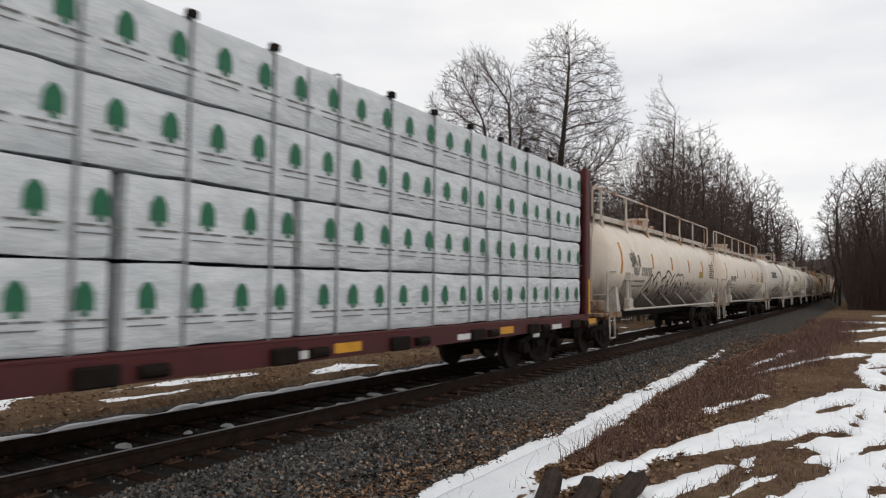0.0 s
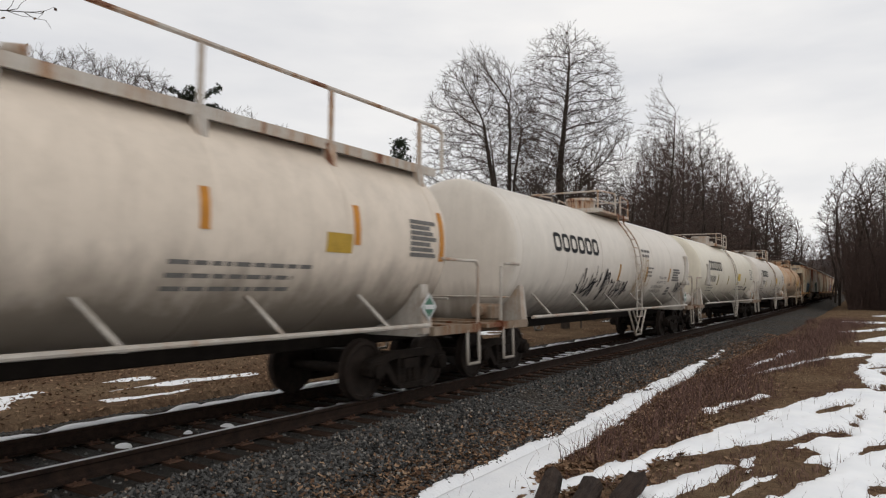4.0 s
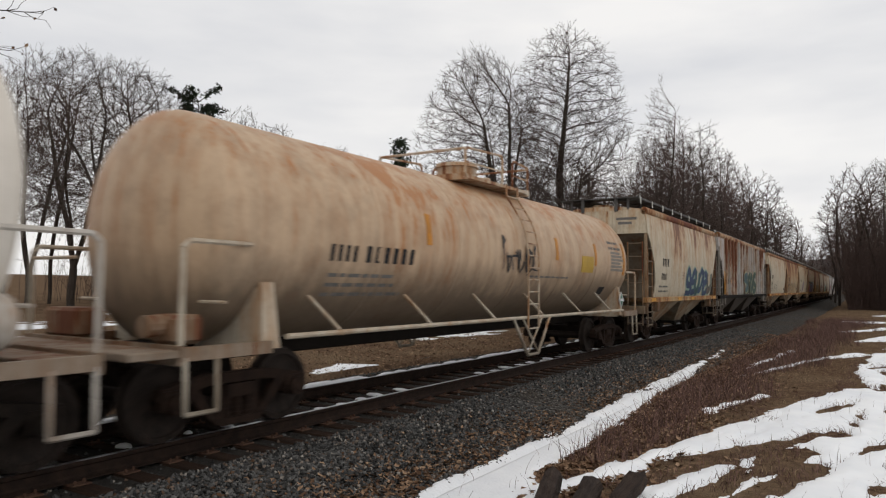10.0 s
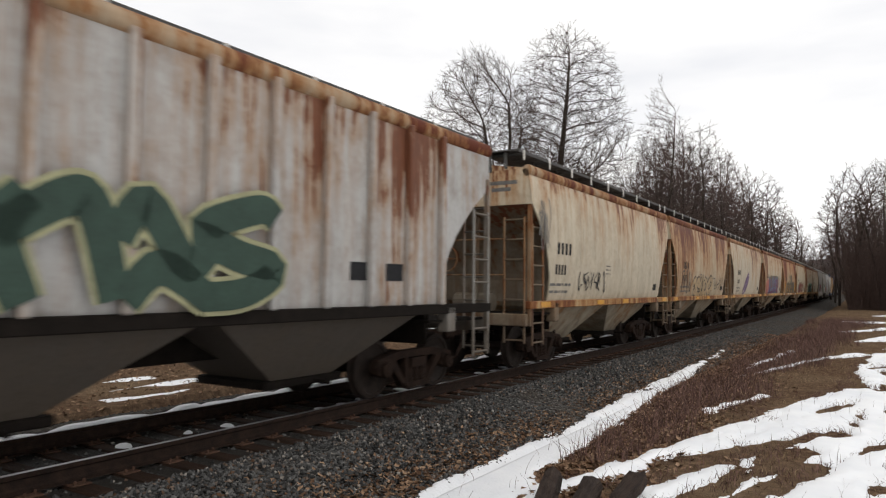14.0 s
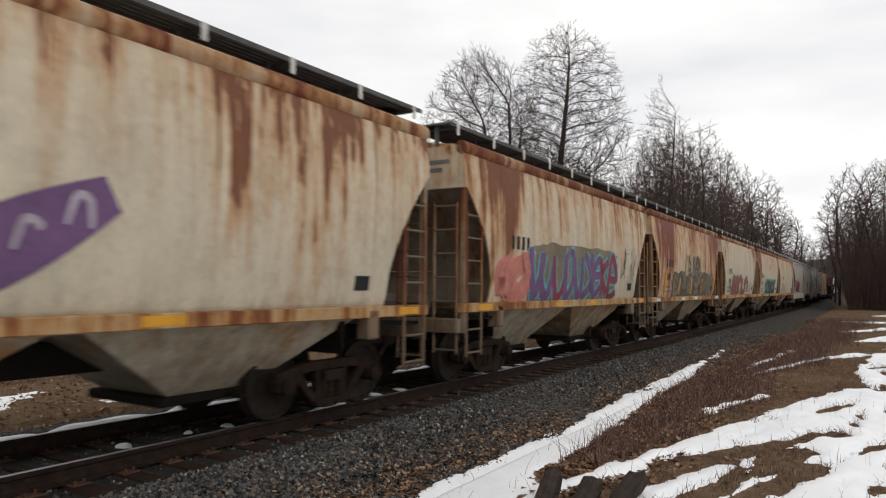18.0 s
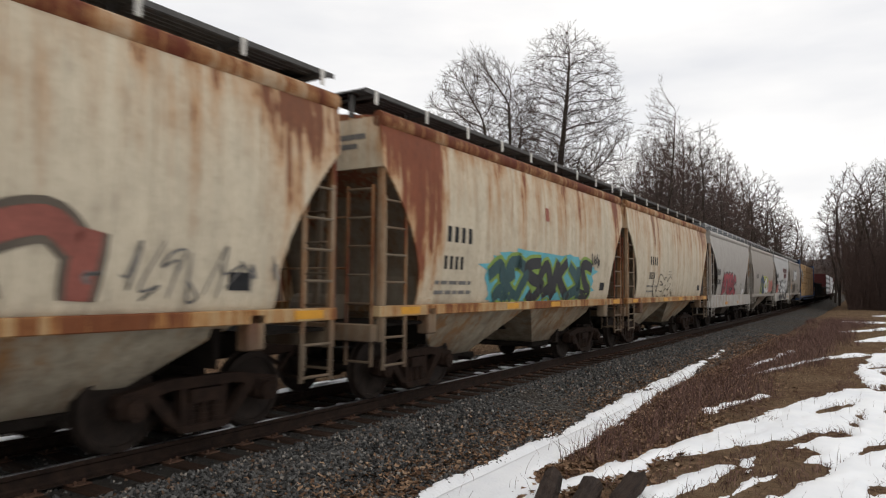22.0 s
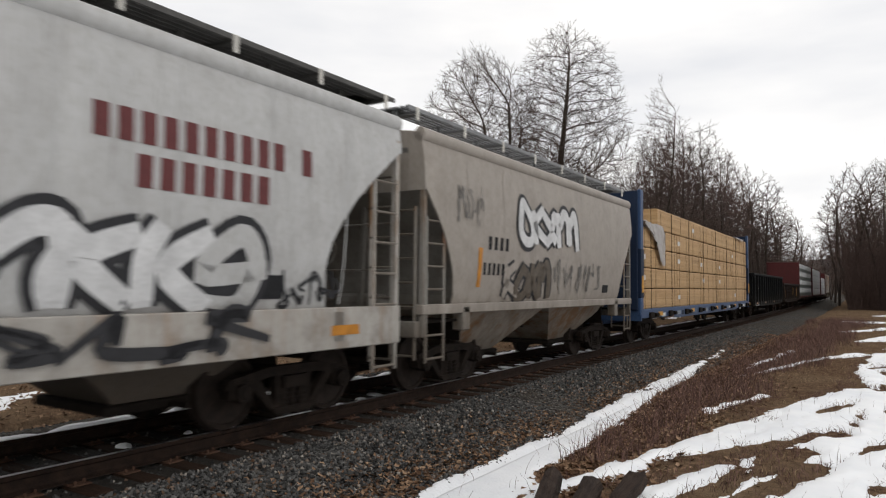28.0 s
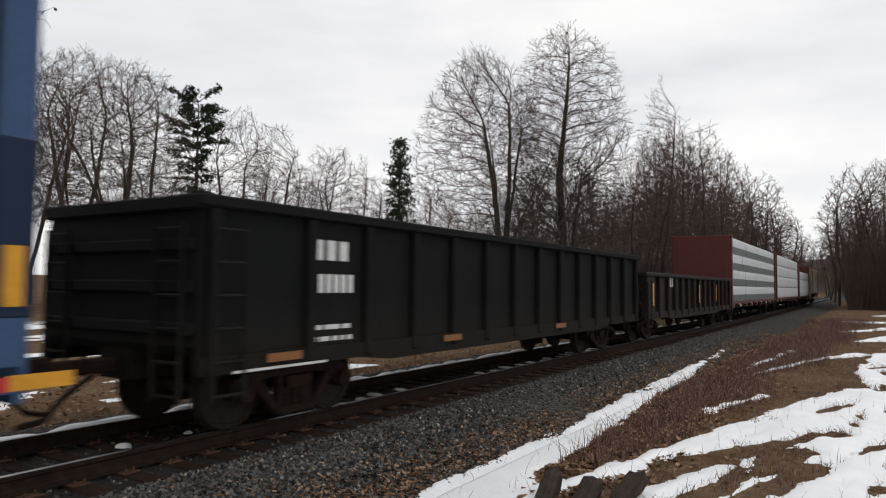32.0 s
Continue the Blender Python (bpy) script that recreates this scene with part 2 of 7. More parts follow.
# ---------------------------------------------------------------- mesh tools
class Shape:
    """Collects vertices and faces for one mesh."""
    def __init__(self):
        self.v, self.f = [], []

    def add(self, verts, faces):
        k = len(self.v)
        self.v.extend(verts)
        self.f.extend([tuple(i + k for i in f) for f in faces])
        return self

    def hexa(self, p):
        return self.add(p, [(0, 3, 2, 1), (4, 5, 6, 7), (0, 1, 5, 4), (1, 2, 6, 5), (2, 3, 7, 6), (3, 0, 4, 7)])

    def box(self, x0, x1, y0, y1, z0, z1):
        return self.hexa([(x0, y0, z0), (x1, y0, z0), (x1, y1, z0), (x0, y1, z0), (x0, y0, z1), (x1, y0, z1), (x1, y1, z1), (x0, y1, z1)])

    def cbox(self, x0, x1, y0, y1, z0, z1, b=0.02):
        """A box with bevelled edges."""
        m = bmesh.new()
        bmesh.ops.create_cube(m, size=1)
        for w in m.verts:
            w.co = Vector(((x0 + x1) / 2 + w.co.x * (x1 - x0), (y0 + y1) / 2 + w.co.y * (y1 - y0), (z0 + z1) / 2 + w.co.z * (z1 - z0)))
        bmesh.ops.bevel(m, geom=list(m.edges), offset=b, segments=1, affect="EDGES")
        m.verts.index_update()
        self.add([w.co.copy() for w in m.verts], [tuple(w.index for w in q.verts) for q in m.faces])
        m.free()
        return self

    def cyl(self, a, b, r0, r1=None, n=10, caps=True):
        a, b = Vector(a), Vector(b)
        r1 = r0 if r1 is None else r1
        w = (b - a).normalized()
        u = w.orthogonal().normalized()
        s = w.cross(u)
        ring = [(math.cos(2 * math.pi * i / n), math.sin(2 * math.pi * i / n)) for i in range(n)]
        vs = [a + (u * c + s * d) * r0 for c, d in ring] + [b + (u * c + s * d) * r1 for c, d in ring]
        fs = [(i, (i + 1) % n, n + (i + 1) % n, n + i) for i in range(n)]
        if caps:
            fs += [tuple(range(n - 1, -1, -1)), tuple(range(n, 2 * n))]
        return self.add(vs, fs)

    def tube(self, pts, r, n=6):
        """A bent pipe through the points."""
        pts = [Vector(p) for p in pts]
        for i in range(len(pts) - 1):
            self.cyl(pts[i], pts[i + 1], r, r, n)
        return self

    def prism(self, outline, x0, x1):
        """An outline of (y, z) points, given thickness along x."""
        n = len(outline)
        vs = [(x0, y, z) for y, z in outline] + [(x1, y, z) for y, z in outline]
        fs = [(i, (i + 1) % n, n + (i + 1) % n, n + i) for i in range(n)] + [tuple(range(n - 1, -1, -1)), tuple(range(n, 2 * n))]
        return self.add(vs, fs)

    def lathe(self, profile, n, axis="y"):
        """Spins (along, radius) points round an axis."""
        vs, fs = [], []
        for a, r in profile:
            for i in range(n):
                c, s = math.cos(2 * math.pi * i / n), math.sin(2 * math.pi * i / n)
                vs.append((a, r * c, r * s) if axis == "x" else (r * c, a, r * s) if axis == "y" else (r * c, r * s, a))
        for j in range(len(profile) - 1):
            for i in range(n):
                k = (i + 1) % n
                fs.append((j * n + i, j * n + k, (j + 1) * n + k, (j + 1) * n + i))
        return self.add(vs, fs)

    def loft(self, rings):
        n = len(rings[0])
        vs = [p for r in rings for p in r]
        fs = [(j * n + i, j * n + (i + 1) % n, (j + 1) * n + (i + 1) % n, (j + 1) * n + i) for j in range(len(rings) - 1) for i in range(n)]
        return self.add(vs, fs + [tuple(range(n - 1, -1, -1)), tuple(range((len(rings) - 1) * n, len(rings) * n))])

    def moved(self, dx, dy, dz):
        self.v = [(p[0] + dx, p[1] + dy, p[2] + dz) for p in self.v]
        return self

    def mesh(self, name, mat, smooth=None):
        me = bpy.data.meshes.new(name)
        me.from_pydata([tuple(p) for p in self.v], [], self.f)
        bm = bmesh.new()
        bm.from_mesh(me)
        if len(bm.faces) < 60000:
            bmesh.ops.recalc_face_normals(bm, faces=bm.faces)
        bm.to_mesh(me)
        bm.free()
        if smooth is not None:
            me.polygons.foreach_set("use_smooth", [True] * len(me.polygons))
            me.set_sharp_from_angle(angle=radians(smooth))
        me.materials.append(mat)
        return me


def part(name, shape, mat, parent, label="", smooth=None, at=None):
    ob = new(name, shape if isinstance(shape, bpy.types.Mesh) else shape.mesh(name, mat, smooth))
    ob.parent = parent
    if at:
        ob.location = at
    return tagged(ob, label)


def thing(name, label, category, group="", kind="", mesh=None):
    return tagged(new(name, mesh), label, category, group, kind)


# ---------------------------------------------------------------- the line of the track
TRACK_X, BEND = -7.433, 6e-5
TIE_TOP = -0.19


def track_x(y):
    return TRACK_X - BEND * y * y


def travelled(t):
    """Metres that the train has gone: almost steady, gathering speed at the end."""
    return 9.4595 * t - 0.01506 * ((t - 20) ** 2 - 400) / 2 + 0.30 * max(0.0, t - 29.5) ** 2


def on_track(s, t):
    y = s - travelled(t)
    return pose(track_x(y), y, 0, 0, 0, math.degrees(math.atan(2 * BEND * y)))


# ---------------------------------------------------------------- ground
def lay(x, y):
    """Height of the ground."""
    d = x - track_x(y)
    bumps = 0.05 * noise.noise((x * 0.5, y * 0.35, 0)) + 0.02 * noise.noise((x * 1.9, y * 1.7, 3))
    if -3.9 < d < 3.6:
        return -0.75
    if d >= 3.6:
        return -0.45 + 0.10 * min(1, (d - 3.6) / 3) + bumps * min(1, d - 3.4)
    far = min(1, (-d - 3.9) / 6)
    return -0.45 + 0.25 * far + bumps + max(0, -d - 16) * 0.012


def steps(*runs):
    out = []
    for a, b, n in runs:
        out += [a + (b - a) * i / n for i in range(n)]
    return out + [runs[-1][1]]


def sheet(name, xs, ys, height, mat):
    vs = [(x, y, height(x, y)) for y in ys for x in xs]
    n = len(xs)
    fs = [(j * n + i, j * n + i + 1, (j + 1) * n + i + 1, (j + 1) * n + i) for j in range(len(ys) - 1) for i in range(n - 1)]
    me = bpy.data.meshes.new(name)
    me.from_pydata(vs, [], fs)
    me.polygons.foreach_set("use_smooth", [True] * len(fs))
    me.materials.append(mat)
    return new(name, me)


xs = steps((-2500, -200, 10), (-200, -40, 16), (-40, -12, 40), (-12, 6, 90), (6, 60, 20), (60, 2500, 12))
ys = steps((-2500, -60, 12), (-60, 0, 20), (0, 40, 160), (40, 140, 80), (140, 500, 30), (500, 3500, 12))
tagged(sheet("ground", xs, ys, lay, SOIL), "brown ground of dead leaves and matted dry grass", "ground", kind="structure")

# ballast bed
bed = Shape()
PROFILE = [(-4.3, -0.80), (-3.6, -0.50), (-2.0, -0.25), (-1.35, -0.235), (1.35, -0.235), (1.8, -0.25), (2.5, -0.36), (3.3, -0.47), (4.1, -0.80)]
rows_y = steps((-60, 0, 40), (0, 40, 160), (40, 120, 80), (120, 500, 60))
grid = []
for y in rows_y:
    fine_steps = []
    for (a, za), (b, zb) in zip(PROFILE, PROFILE[1:]):
        for k in range(4):
            fine_steps.append((a + (b - a) * k / 4, za + (zb - za) * k / 4))
    fine_steps.append(PROFILE[-1])
    grid.append([(track_x(y) + d, y, z + 0.025 * noise.noise((d * 3, y * 3, 0)) + 0.05 * noise.noise((d * .6, y * .4, 9)) * (abs(d) > 1.7)) for d, z in fine_steps])
n_c = len(grid[0])
bed.add([p for r in grid for p in r], [(j * n_c + i, j * n_c + i + 1, (j + 1) * n_c + i + 1, (j + 1) * n_c + i) for j in range(len(grid) - 1) for i in range(n_c - 1)])
tagged(new("ballast_bed", bed.mesh("ballast_bed", BALLAST, 60)), "dark grey crushed stone ballast under the track", "ballast", kind="structure")


# Greasy ballast between the rails, with the train's shade painted into its black.
GREASY_SHADED = grainy("oily_ballast", (0.010, 0.009, 0.008), (0.04, 0.034, 0.028), 16, 0.85, 0, 1.0, distance=0.04, fine=3)
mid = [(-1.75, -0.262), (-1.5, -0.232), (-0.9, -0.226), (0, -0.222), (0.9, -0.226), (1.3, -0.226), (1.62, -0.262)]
shaded_mid = Shape().add([(track_x(y) + d, y, z + 0.02 * noise.noise((d * 4, y * 4, 3))) for y in rows_y for d, z in mid],
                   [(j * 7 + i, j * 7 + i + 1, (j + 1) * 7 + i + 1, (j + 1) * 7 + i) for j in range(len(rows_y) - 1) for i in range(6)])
tagged(new("oily_ballast", shaded_mid.mesh("oily_ballast", GREASY_SHADED, 60)), "greasy ballast between the rails, blackened further for the train's shade", "ballast", kind="structure")


def stone_shape(rng, size):
    """Five to eight cornered stone."""
    m = [Vector((rng.uniform(-1, 1), rng.uniform(-1, 1), rng.uniform(-0.7, 0.7))) for _ in range(3)]
    base = [Vector((1, 0, 0)), Vector((-1, 0, 0)), Vector((0, 1, 0)), Vector((0, -1, 0)), Vector((0, 0, 0.8)), Vector((0, 0, -0.8))]
    return [(b + 0.35 * m[i % 3] * rng.uniform(-1, 1)) * size for i, b in enumerate(base)]


OCTA = [(0, 2, 4), (2, 1, 4), (1, 3, 4), (3, 0, 4), (2, 0, 5), (1, 2, 5), (3, 1, 5), (0, 3, 5)]


def bed_height(d):
    for (a, za), (b, zb) in zip(PROFILE, PROFILE[1:]):
        if a <= d <= b:
            return za + (zb - za) * (d - a) / (b - a)
    return -0.8


rng = random.Random(11)
loose = Shape()
for _ in range(46000):
    y = 2.0 + 34 * rng.random() ** 1.7
    d = rng.uniform(1.3, 3.5) if rng.random() < 0.88 else rng.uniform(-3.5, 1.2)
    size = rng.uniform(0.014, 0.034)
    rot = Euler((rng.random() * 6, rng.random() * 6, rng.random() * 6)).to_matrix()
    c = Vector((track_x(y) + d, y, bed_height(d) + size * 0.35))
    loose.add([c + rot @ q for q in stone_shape(rng, size)], OCTA)
tagged(new("ballast_stones", loose.mesh("ballast_stones", STONES)), "loose dark grey crushed stones with a few pale ones", "stones", kind="stuff")


# ---------------------------------------------------------------- snow
def drift(x, y, ax, ay, bx, by, wa, wb):
    """Distance inside a long drift that runs from a to b and is wa and wb wide on either side of its line."""
    ux, uy = bx - ax, by - ay
    t = max(0.0, min(1.0, ((x - ax) * ux + (y - ay) * uy) / (ux * ux + uy * uy)))
    return wa + (wb - wa) * t - math.hypot(x - ax - ux * t, (y - ay - uy * t) * 0.55)


FIELD_EDGE = ((-40, -3.4), (5.0, -3.35), (8.2, -2.8), (9.9, -2.36), (12, -1.9), (14.3, -1.36), (16.5, -0.62), (20, -0.5), (27, -0.1), (34, 0.9), (60, 2.4))
DRIFTS = ((-2.52, 12.9, -1.95, 15.1, 0.10, 0.14), (-3.0, 20.6, -2.5, 26.8, 0.12, 0.18), (-2.85, 18.0, -1.8, 22.8, 0.08, 0.14), (-1.8, 22.8, -0.6, 26, 0.12, 0.3), (-1.9, 52.6, -0.2, 52.2, 0.5, 0.9),
          (-0.5, 33, 0.9, 36, 0.3, 0.8), (-1.4, 40, 0.5, 44, 0.2, 0.5), (-3.4, 6.0, -3.0, 7.2, 0.16, 0.08), (-5.4, 183, 3, 174, 1.6, 3.0), (0.2, 66, 3, 72, 0.5, 1.0))
BARE = ((-2.1, 8.5, -0.55, 11.6, 0.24, 0.13), (-1.5, 7.6, -0.85, 10.0, 0.2, 0.2), (-1.3, 7.2, -0.7, 9.2, 0.16, 0.18), (-2.6, 6.7, -2.0, 8.5, 0.30, 0.18), (-1.8, 6.9, -1.5, 7.6, 0.12, 0.1), (0.0, 8.6, 0.4, 9.6, 0.08, 0.12), (-0.3, 10.2, 0.25, 11.4, 0.06, 0.12), (0.2, 14.2, 0.9, 17, 0.10, 0.15), (-0.9, 13.6, -0.3, 15.0, 0.05, 0.08), (-0.2, 21.5, 0.9, 23.5, 0.12, 0.2))


def along(pairs, y):
    """Straight lines between (y, value) pairs."""
    for (ya, va), (yb, vb) in zip(pairs, pairs[1:]):
        if y <= yb:
            return va + (vb - va) * max(0.0, y - ya) / (yb - ya)
    return pairs[-1][1]


def snow_cover(x, y):
    """Above zero where old snow still lies: metres inside its edge."""
    near = min(1.0, 8.0 / max(4.0, y))
    ragged = 0.13 * noise.noise((x * 2.1, y * 0.7, 5)) + 0.13 * noise.noise((x * 5.2, y * 1.7, 8)) + 0.05 * noise.noise((x * 12, y * 6, 2)) + 0.035 * noise.noise((x * 26, y * 14, 6)) * near
    # strip along the foot of the ballast
    mid_x = -3.62 - 0.052 * (y - 6) if y < 14 else -4.04 - 0.043 * (y - 14)
    wide = along(((-30, 0.4), (6, 0.50), (9, 0.40), (13, 0.30), (19, 0.19), (25.5, 0.05)), y)
    v = wide - abs(x - mid_x) if y < 26 else -1.0
    # open field nearer the eye
    field = x - along(FIELD_EDGE, y)
    for hole in BARE:
        field = min(field, -drift(x, y, *hole))
    if y > 17:
        field = min(field, 0.10 + 0.5 * noise.noise((x * 0.8, y * 0.16, 31)))
    field = min(field, 0.15 + 0.22 * noise.noise((x * 1.6, y * 0.55, 21)) + 0.16 * noise.noise((x * 4.6, y * 1.5, 23)))
    v = max(v, field, *(drift(x, y, *d) for d in DRIFTS))
    return 3.0 * (v + ragged)


def snow_height(x, y):
    s = snow_cover(x, y)
    d = x - track_x(y)
    return max(lay(x, y), bed_height(d) if abs(d) < 4.1 else -9) + (min(0.055, 0.012 + 0.07 * s) if s > 0 else max(-0.25, s * 0.5))


sx = steps((-5.2, 1.5, 190), (1.5, 12, 60), (12, 60, 50))
sy = steps((-30, 3.5, 80), (3.5, 14, 230), (14, 40, 190), (40, 120, 90), (120, 320, 40))
tagged(sheet("snow", sx, sy, snow_height, SNOW), "patchy old white snow melting off the brown grass", "snow", kind="stuff")


def far_snow(x, y):
    v = 0.45 * noise.noise((x * 0.35, y * 0.10, 15)) + 0.3 * noise.noise((x * 1.3, y * 0.6, 18)) - 0.13
    return lay(x, y) + (min(0.05, v * 0.2) if v > 0 else max(-0.3, v))


tagged(sheet("snow_beyond_track", steps((-40, -11.6, 90)), steps((-6, 40, 130), (40, 120, 60)), far_snow, SNOW),
       "thin strips of snow on the leafy ground beyond the track", "snow", kind="stuff")

# ---------------------------------------------------------------- track
track = thing("railway_track", "single railway track of worn steel rails on weathered wooden ties", "railway track", kind="structure")
RAIL_OUT = [(-0.075, -0.185), (0.075, -0.185), (0.075, -0.172), (0.02, -0.155), (0.011, -0.14), (0.011, -0.06), (0.034, -0.045), (0.036, -0.012), (0.025, -0.001), (-0.025, -0.001), (-0.036, -0.012), (-0.034, -0.045), (-0.011, -0.06), (-0.011, -0.14), (-0.02, -0.155), (-0.075, -0.172)]
rail_rows = steps((-60, 120, 60), (120, 500, 60))
for off in (0.753, -0.753):
    rail = part("rail", Shape().loft([[(track_x(y) + off + a, y, z) for a, z in RAIL_OUT] for y in rail_rows]), RAIL_STEEL, track)
    head = Shape().loft([[(track_x(y) + off + a, y, z) for a, z in ((-0.027, -0.002), (0.027, -0.002), (0.024, 0.0015), (-0.024, 0.0015))] for y in rail_rows])
    part("rail_head", head, RAIL_HEAD, rail, "bright worn running surface")

tie_meshes, plate_mesh = [], None
for k in range(3):
    tie_meshes.append(Shape().cbox(-1.3 - 0.03 * k, 1.3 + 0.02 * k, -0.115, 0.115, -0.17, 0.0, 0.014 + 0.004 * k).mesh("tie", TIE_WOOD))
pl = Shape().cbox(-0.19, 0.19, -0.10, 0.10, 0, 0.018, 0.006)
for px, py in ((-0.11, -0.06), (0.11, 0.06), (-0.15, 0.05), (0.15, -0.05)):
    pl.cyl((px, py, 0.018), (px, py, 0.05), 0.016, 0.013, 6)
plate_mesh = pl.mesh("tie_plate", PLATE)
rng = random.Random(5)
for i in range(210):
    y = -14 + i * 0.51 + rng.uniform(-0.03, 0.03)
    tie = part("tie", tie_meshes[i % 3], None, track)
    tie.location = (track_x(y) + rng.uniform(-0.05, 0.05), y, TIE_TOP - 0.014)
    tie.rotation_euler = (rng.uniform(-0.012, 0.012), 0, rng.uniform(-0.012, 0.012))
    if y < 30:
        for off in (0.753, -0.753):
            part("tie_plate", plate_mesh, None, track, at=(track_x(y) + off, y, TIE_TOP - 0.014))

# snow caught between the rails and behind the far rail
strip = Shape()
rng = random.Random(8)


def snow_lump(c, rx, ry, h):
    n, vs = 12, []
    for ring, (k, z) in enumerate(((1.0, 0.0), (0.86, 0.7), (0.45, 1.0))):
        for i in range(n):
            a = 2 * math.pi * i / n
            w = k * (1 + 0.45 * noise.noise((c[0] * 3 + math.cos(a) * 1.3, c[1] * 3 + math.sin(a) * 1.3, 1)))
            vs.append((c[0] + rx * w * math.cos(a), c[1] + ry * w * math.sin(a), c[2] + h * z))
    fs = [(j * n + i, j * n + (i + 1) % n, (j + 1) * n + (i + 1) % n, (j + 1) * n + i) for j in range(2) for i in range(n)]
    strip.add(vs, fs + [tuple(range(2 * n, 3 * n))])


for y, off, rx, ry in ((5.0, -0.22, 0.13, 0.10), (5.9, -0.2, 0.06, 0.06), (6.5, -0.14, 0.12, 0.08)):
    snow_lump((track_x(y) + off, y, TIE_TOP - 0.05), rx, ry, 0.07)
y = 8.2
while y < 46:
    if rng.random() < 0.6:
        snow_lump((track_x(y) - 0.08 + rng.uniform(-0.12, 0.12), y, TIE_TOP - 0.05), rng.uniform(0.12, 0.34), rng.uniform(0.05, 0.10), 0.062)
    y += rng.uniform(0.5, 0.75)
y = -4.0
while y < 60:
    ln = rng.uniform(0.25, 0.8)
    snow_lump((track_x(y) - 0.753 - 0.30 + rng.uniform(-0.03, 0.03), y, -0.22), rng.uniform(0.16, 0.20), ln, 0.205 + rng.uniform(-0.03, 0.012))
    y += ln * rng.uniform(1.0, 1.5)
tagged(new("snow_on_track", strip.mesh("snow_on_track", SNOW, 60)), "streaks of snow along the far rail and on the ties", "snow", kind="stuff")


# ---------------------------------------------------------------- plants on the ground
def blades(name, label, category, n, area, mat, hmin, hmax, width, lean, seed, keep=None, joints=2):
    r = random.Random(seed)
    vs, fs = [], []
    for _ in range(n):
        x, y = area(r)
        if keep and not keep(x, y, r):
            continue
        z, h, a = lay(x, y) - 0.02, r.uniform(hmin, hmax), r.random() * 6.28
        dx, dy = math.cos(a) * lean * h * r.random(), math.sin(a) * lean * h * r.random()
        b = r.random() * 3.14
        wx, wy = math.cos(b) * width, math.sin(b) * width
        k = len(vs)
        for j in range(joints + 1):
            t = j / joints
            px, py, pz = x + dx * t * t, y + dy * t * t, z + h * (t - 0.25 * lean * t * t)
            w = 1 - 0.8 * t
            vs += [(px - wx * w, py - wy * w, pz), (px + wx * w, py + wy * w, pz)]
        fs += [(k + 2 * j, k + 2 * j + 1, k + 2 * j + 3, k + 2 * j + 2) for j in range(joints)]
    me = bpy.data.meshes.new(name)
    me.from_pydata(vs, [], fs)
    me.materials.append(mat)
    return tagged(new(name, me), label, category, kind="stuff")


def near_strip(x0, x1, y0, y1, power=1.6):
    return lambda r: (r.uniform(x0, x1), y0 + (y1 - y0) * r.random() ** power)


def bare(x, y, r):
    return x - track_x(y) > 3.5 and snow_cover(x, y) < 0.05


def weedy(x, y):
    """Above zero where the dead weeds stand thick: a belt behind the leafy strip."""
    belt = 1.0 - abs(x + 2.75 - 0.035 * (y - 16)) / (0.55 + 0.022 * y)
    return belt + 0.8 * noise.noise((x * 0.9, y * 0.3, 4)) - 0.12 * (y < 10)


blades("dry_grass", "matted dry straw-coloured grass between the snow", "grass", 36000, near_strip(-3.4, 3.5, 5, 90, 1.2), STRAW, 0.04, 0.18, 0.006, 1.4, 21, bare)
blades("weed_stems", "dead purplish-brown weed stems standing in the verge", "weeds", 44000, near_strip(-4.0, 1.2, 8, 55, 1.1), STEMS, 0.15, 0.5, 0.0062, 1.0, 22,
       lambda x, y, r: bare(x, y, r) and weedy(x, y) > r.uniform(-0.2, 0.5), 2)
blades("grass_tufts", "tufts of dry grass and twigs standing out of the snow", "grass", 26000, near_strip(-3.0, 2.5, 6, 26, 1.3), STEMS, 0.05, 0.2, 0.0055, 1.1, 25,
       lambda x, y, r: -0.6 < snow_cover(x, y) < 0.14 and noise.noise((x * 2.3, y * 1.0, 14)) > -0.1, 2)
blades("snow_stems", "single dead stalks poking through the snow", "weeds", 420, near_strip(-4.0, 1.5, 5.5, 22), STEMS, 0.1, 0.42, 0.003, 0.8, 23, lambda x, y, r: x - track_x(y) > 3.4, 3)
blades("verge_grass", "dry brown grass beyond the track", "grass", 9000, lambda r: (r.uniform(-20, -11.3), r.uniform(-2, 40)), STRAW, 0.04, 0.22, 0.006, 1.2, 24)


def litter(name, n, area, seed, keep=None, size=(0.025, 0.06)):
    r = random.Random(seed)
    vs, fs = [], []
    for _ in range(n):
        x, y = area(r)
        if keep and not keep(x, y, r):
            continue
        d = x - track_x(y)
        z = max(lay(x, y), bed_height(d) if abs(d) < 4.1 else -9) + r.uniform(0.004, 0.03)
        s, a = r.uniform(*size), r.random() * 6.28
        rot = Euler((r.uniform(-0.6, 0.6), r.uniform(-0.6, 0.6), a)).to_matrix()
        k = len(vs)
        for q in ((-1, 0, 0), (-0.2, -0.55, 0.12), (1, 0, 0.1), (-0.1, 0.55, 0.15), (0.1, 0, -0.08)):
            vs.append(Vector((x, y, z)) + rot @ (Vector(q) * s))
        fs += [(k, k + 1, k + 4), (k + 1, k + 2, k + 4), (k + 2, k + 3, k + 4), (k + 3, k, k + 4)]
    me = bpy.data.meshes.new(name)
    me.from_pydata([tuple(p) for p in vs], [], fs)
    me.materials.append(LEAVES)
    return tagged(new(name, me), "brown fallen oak leaves lying on the verge", "leaves", kind="stuff")


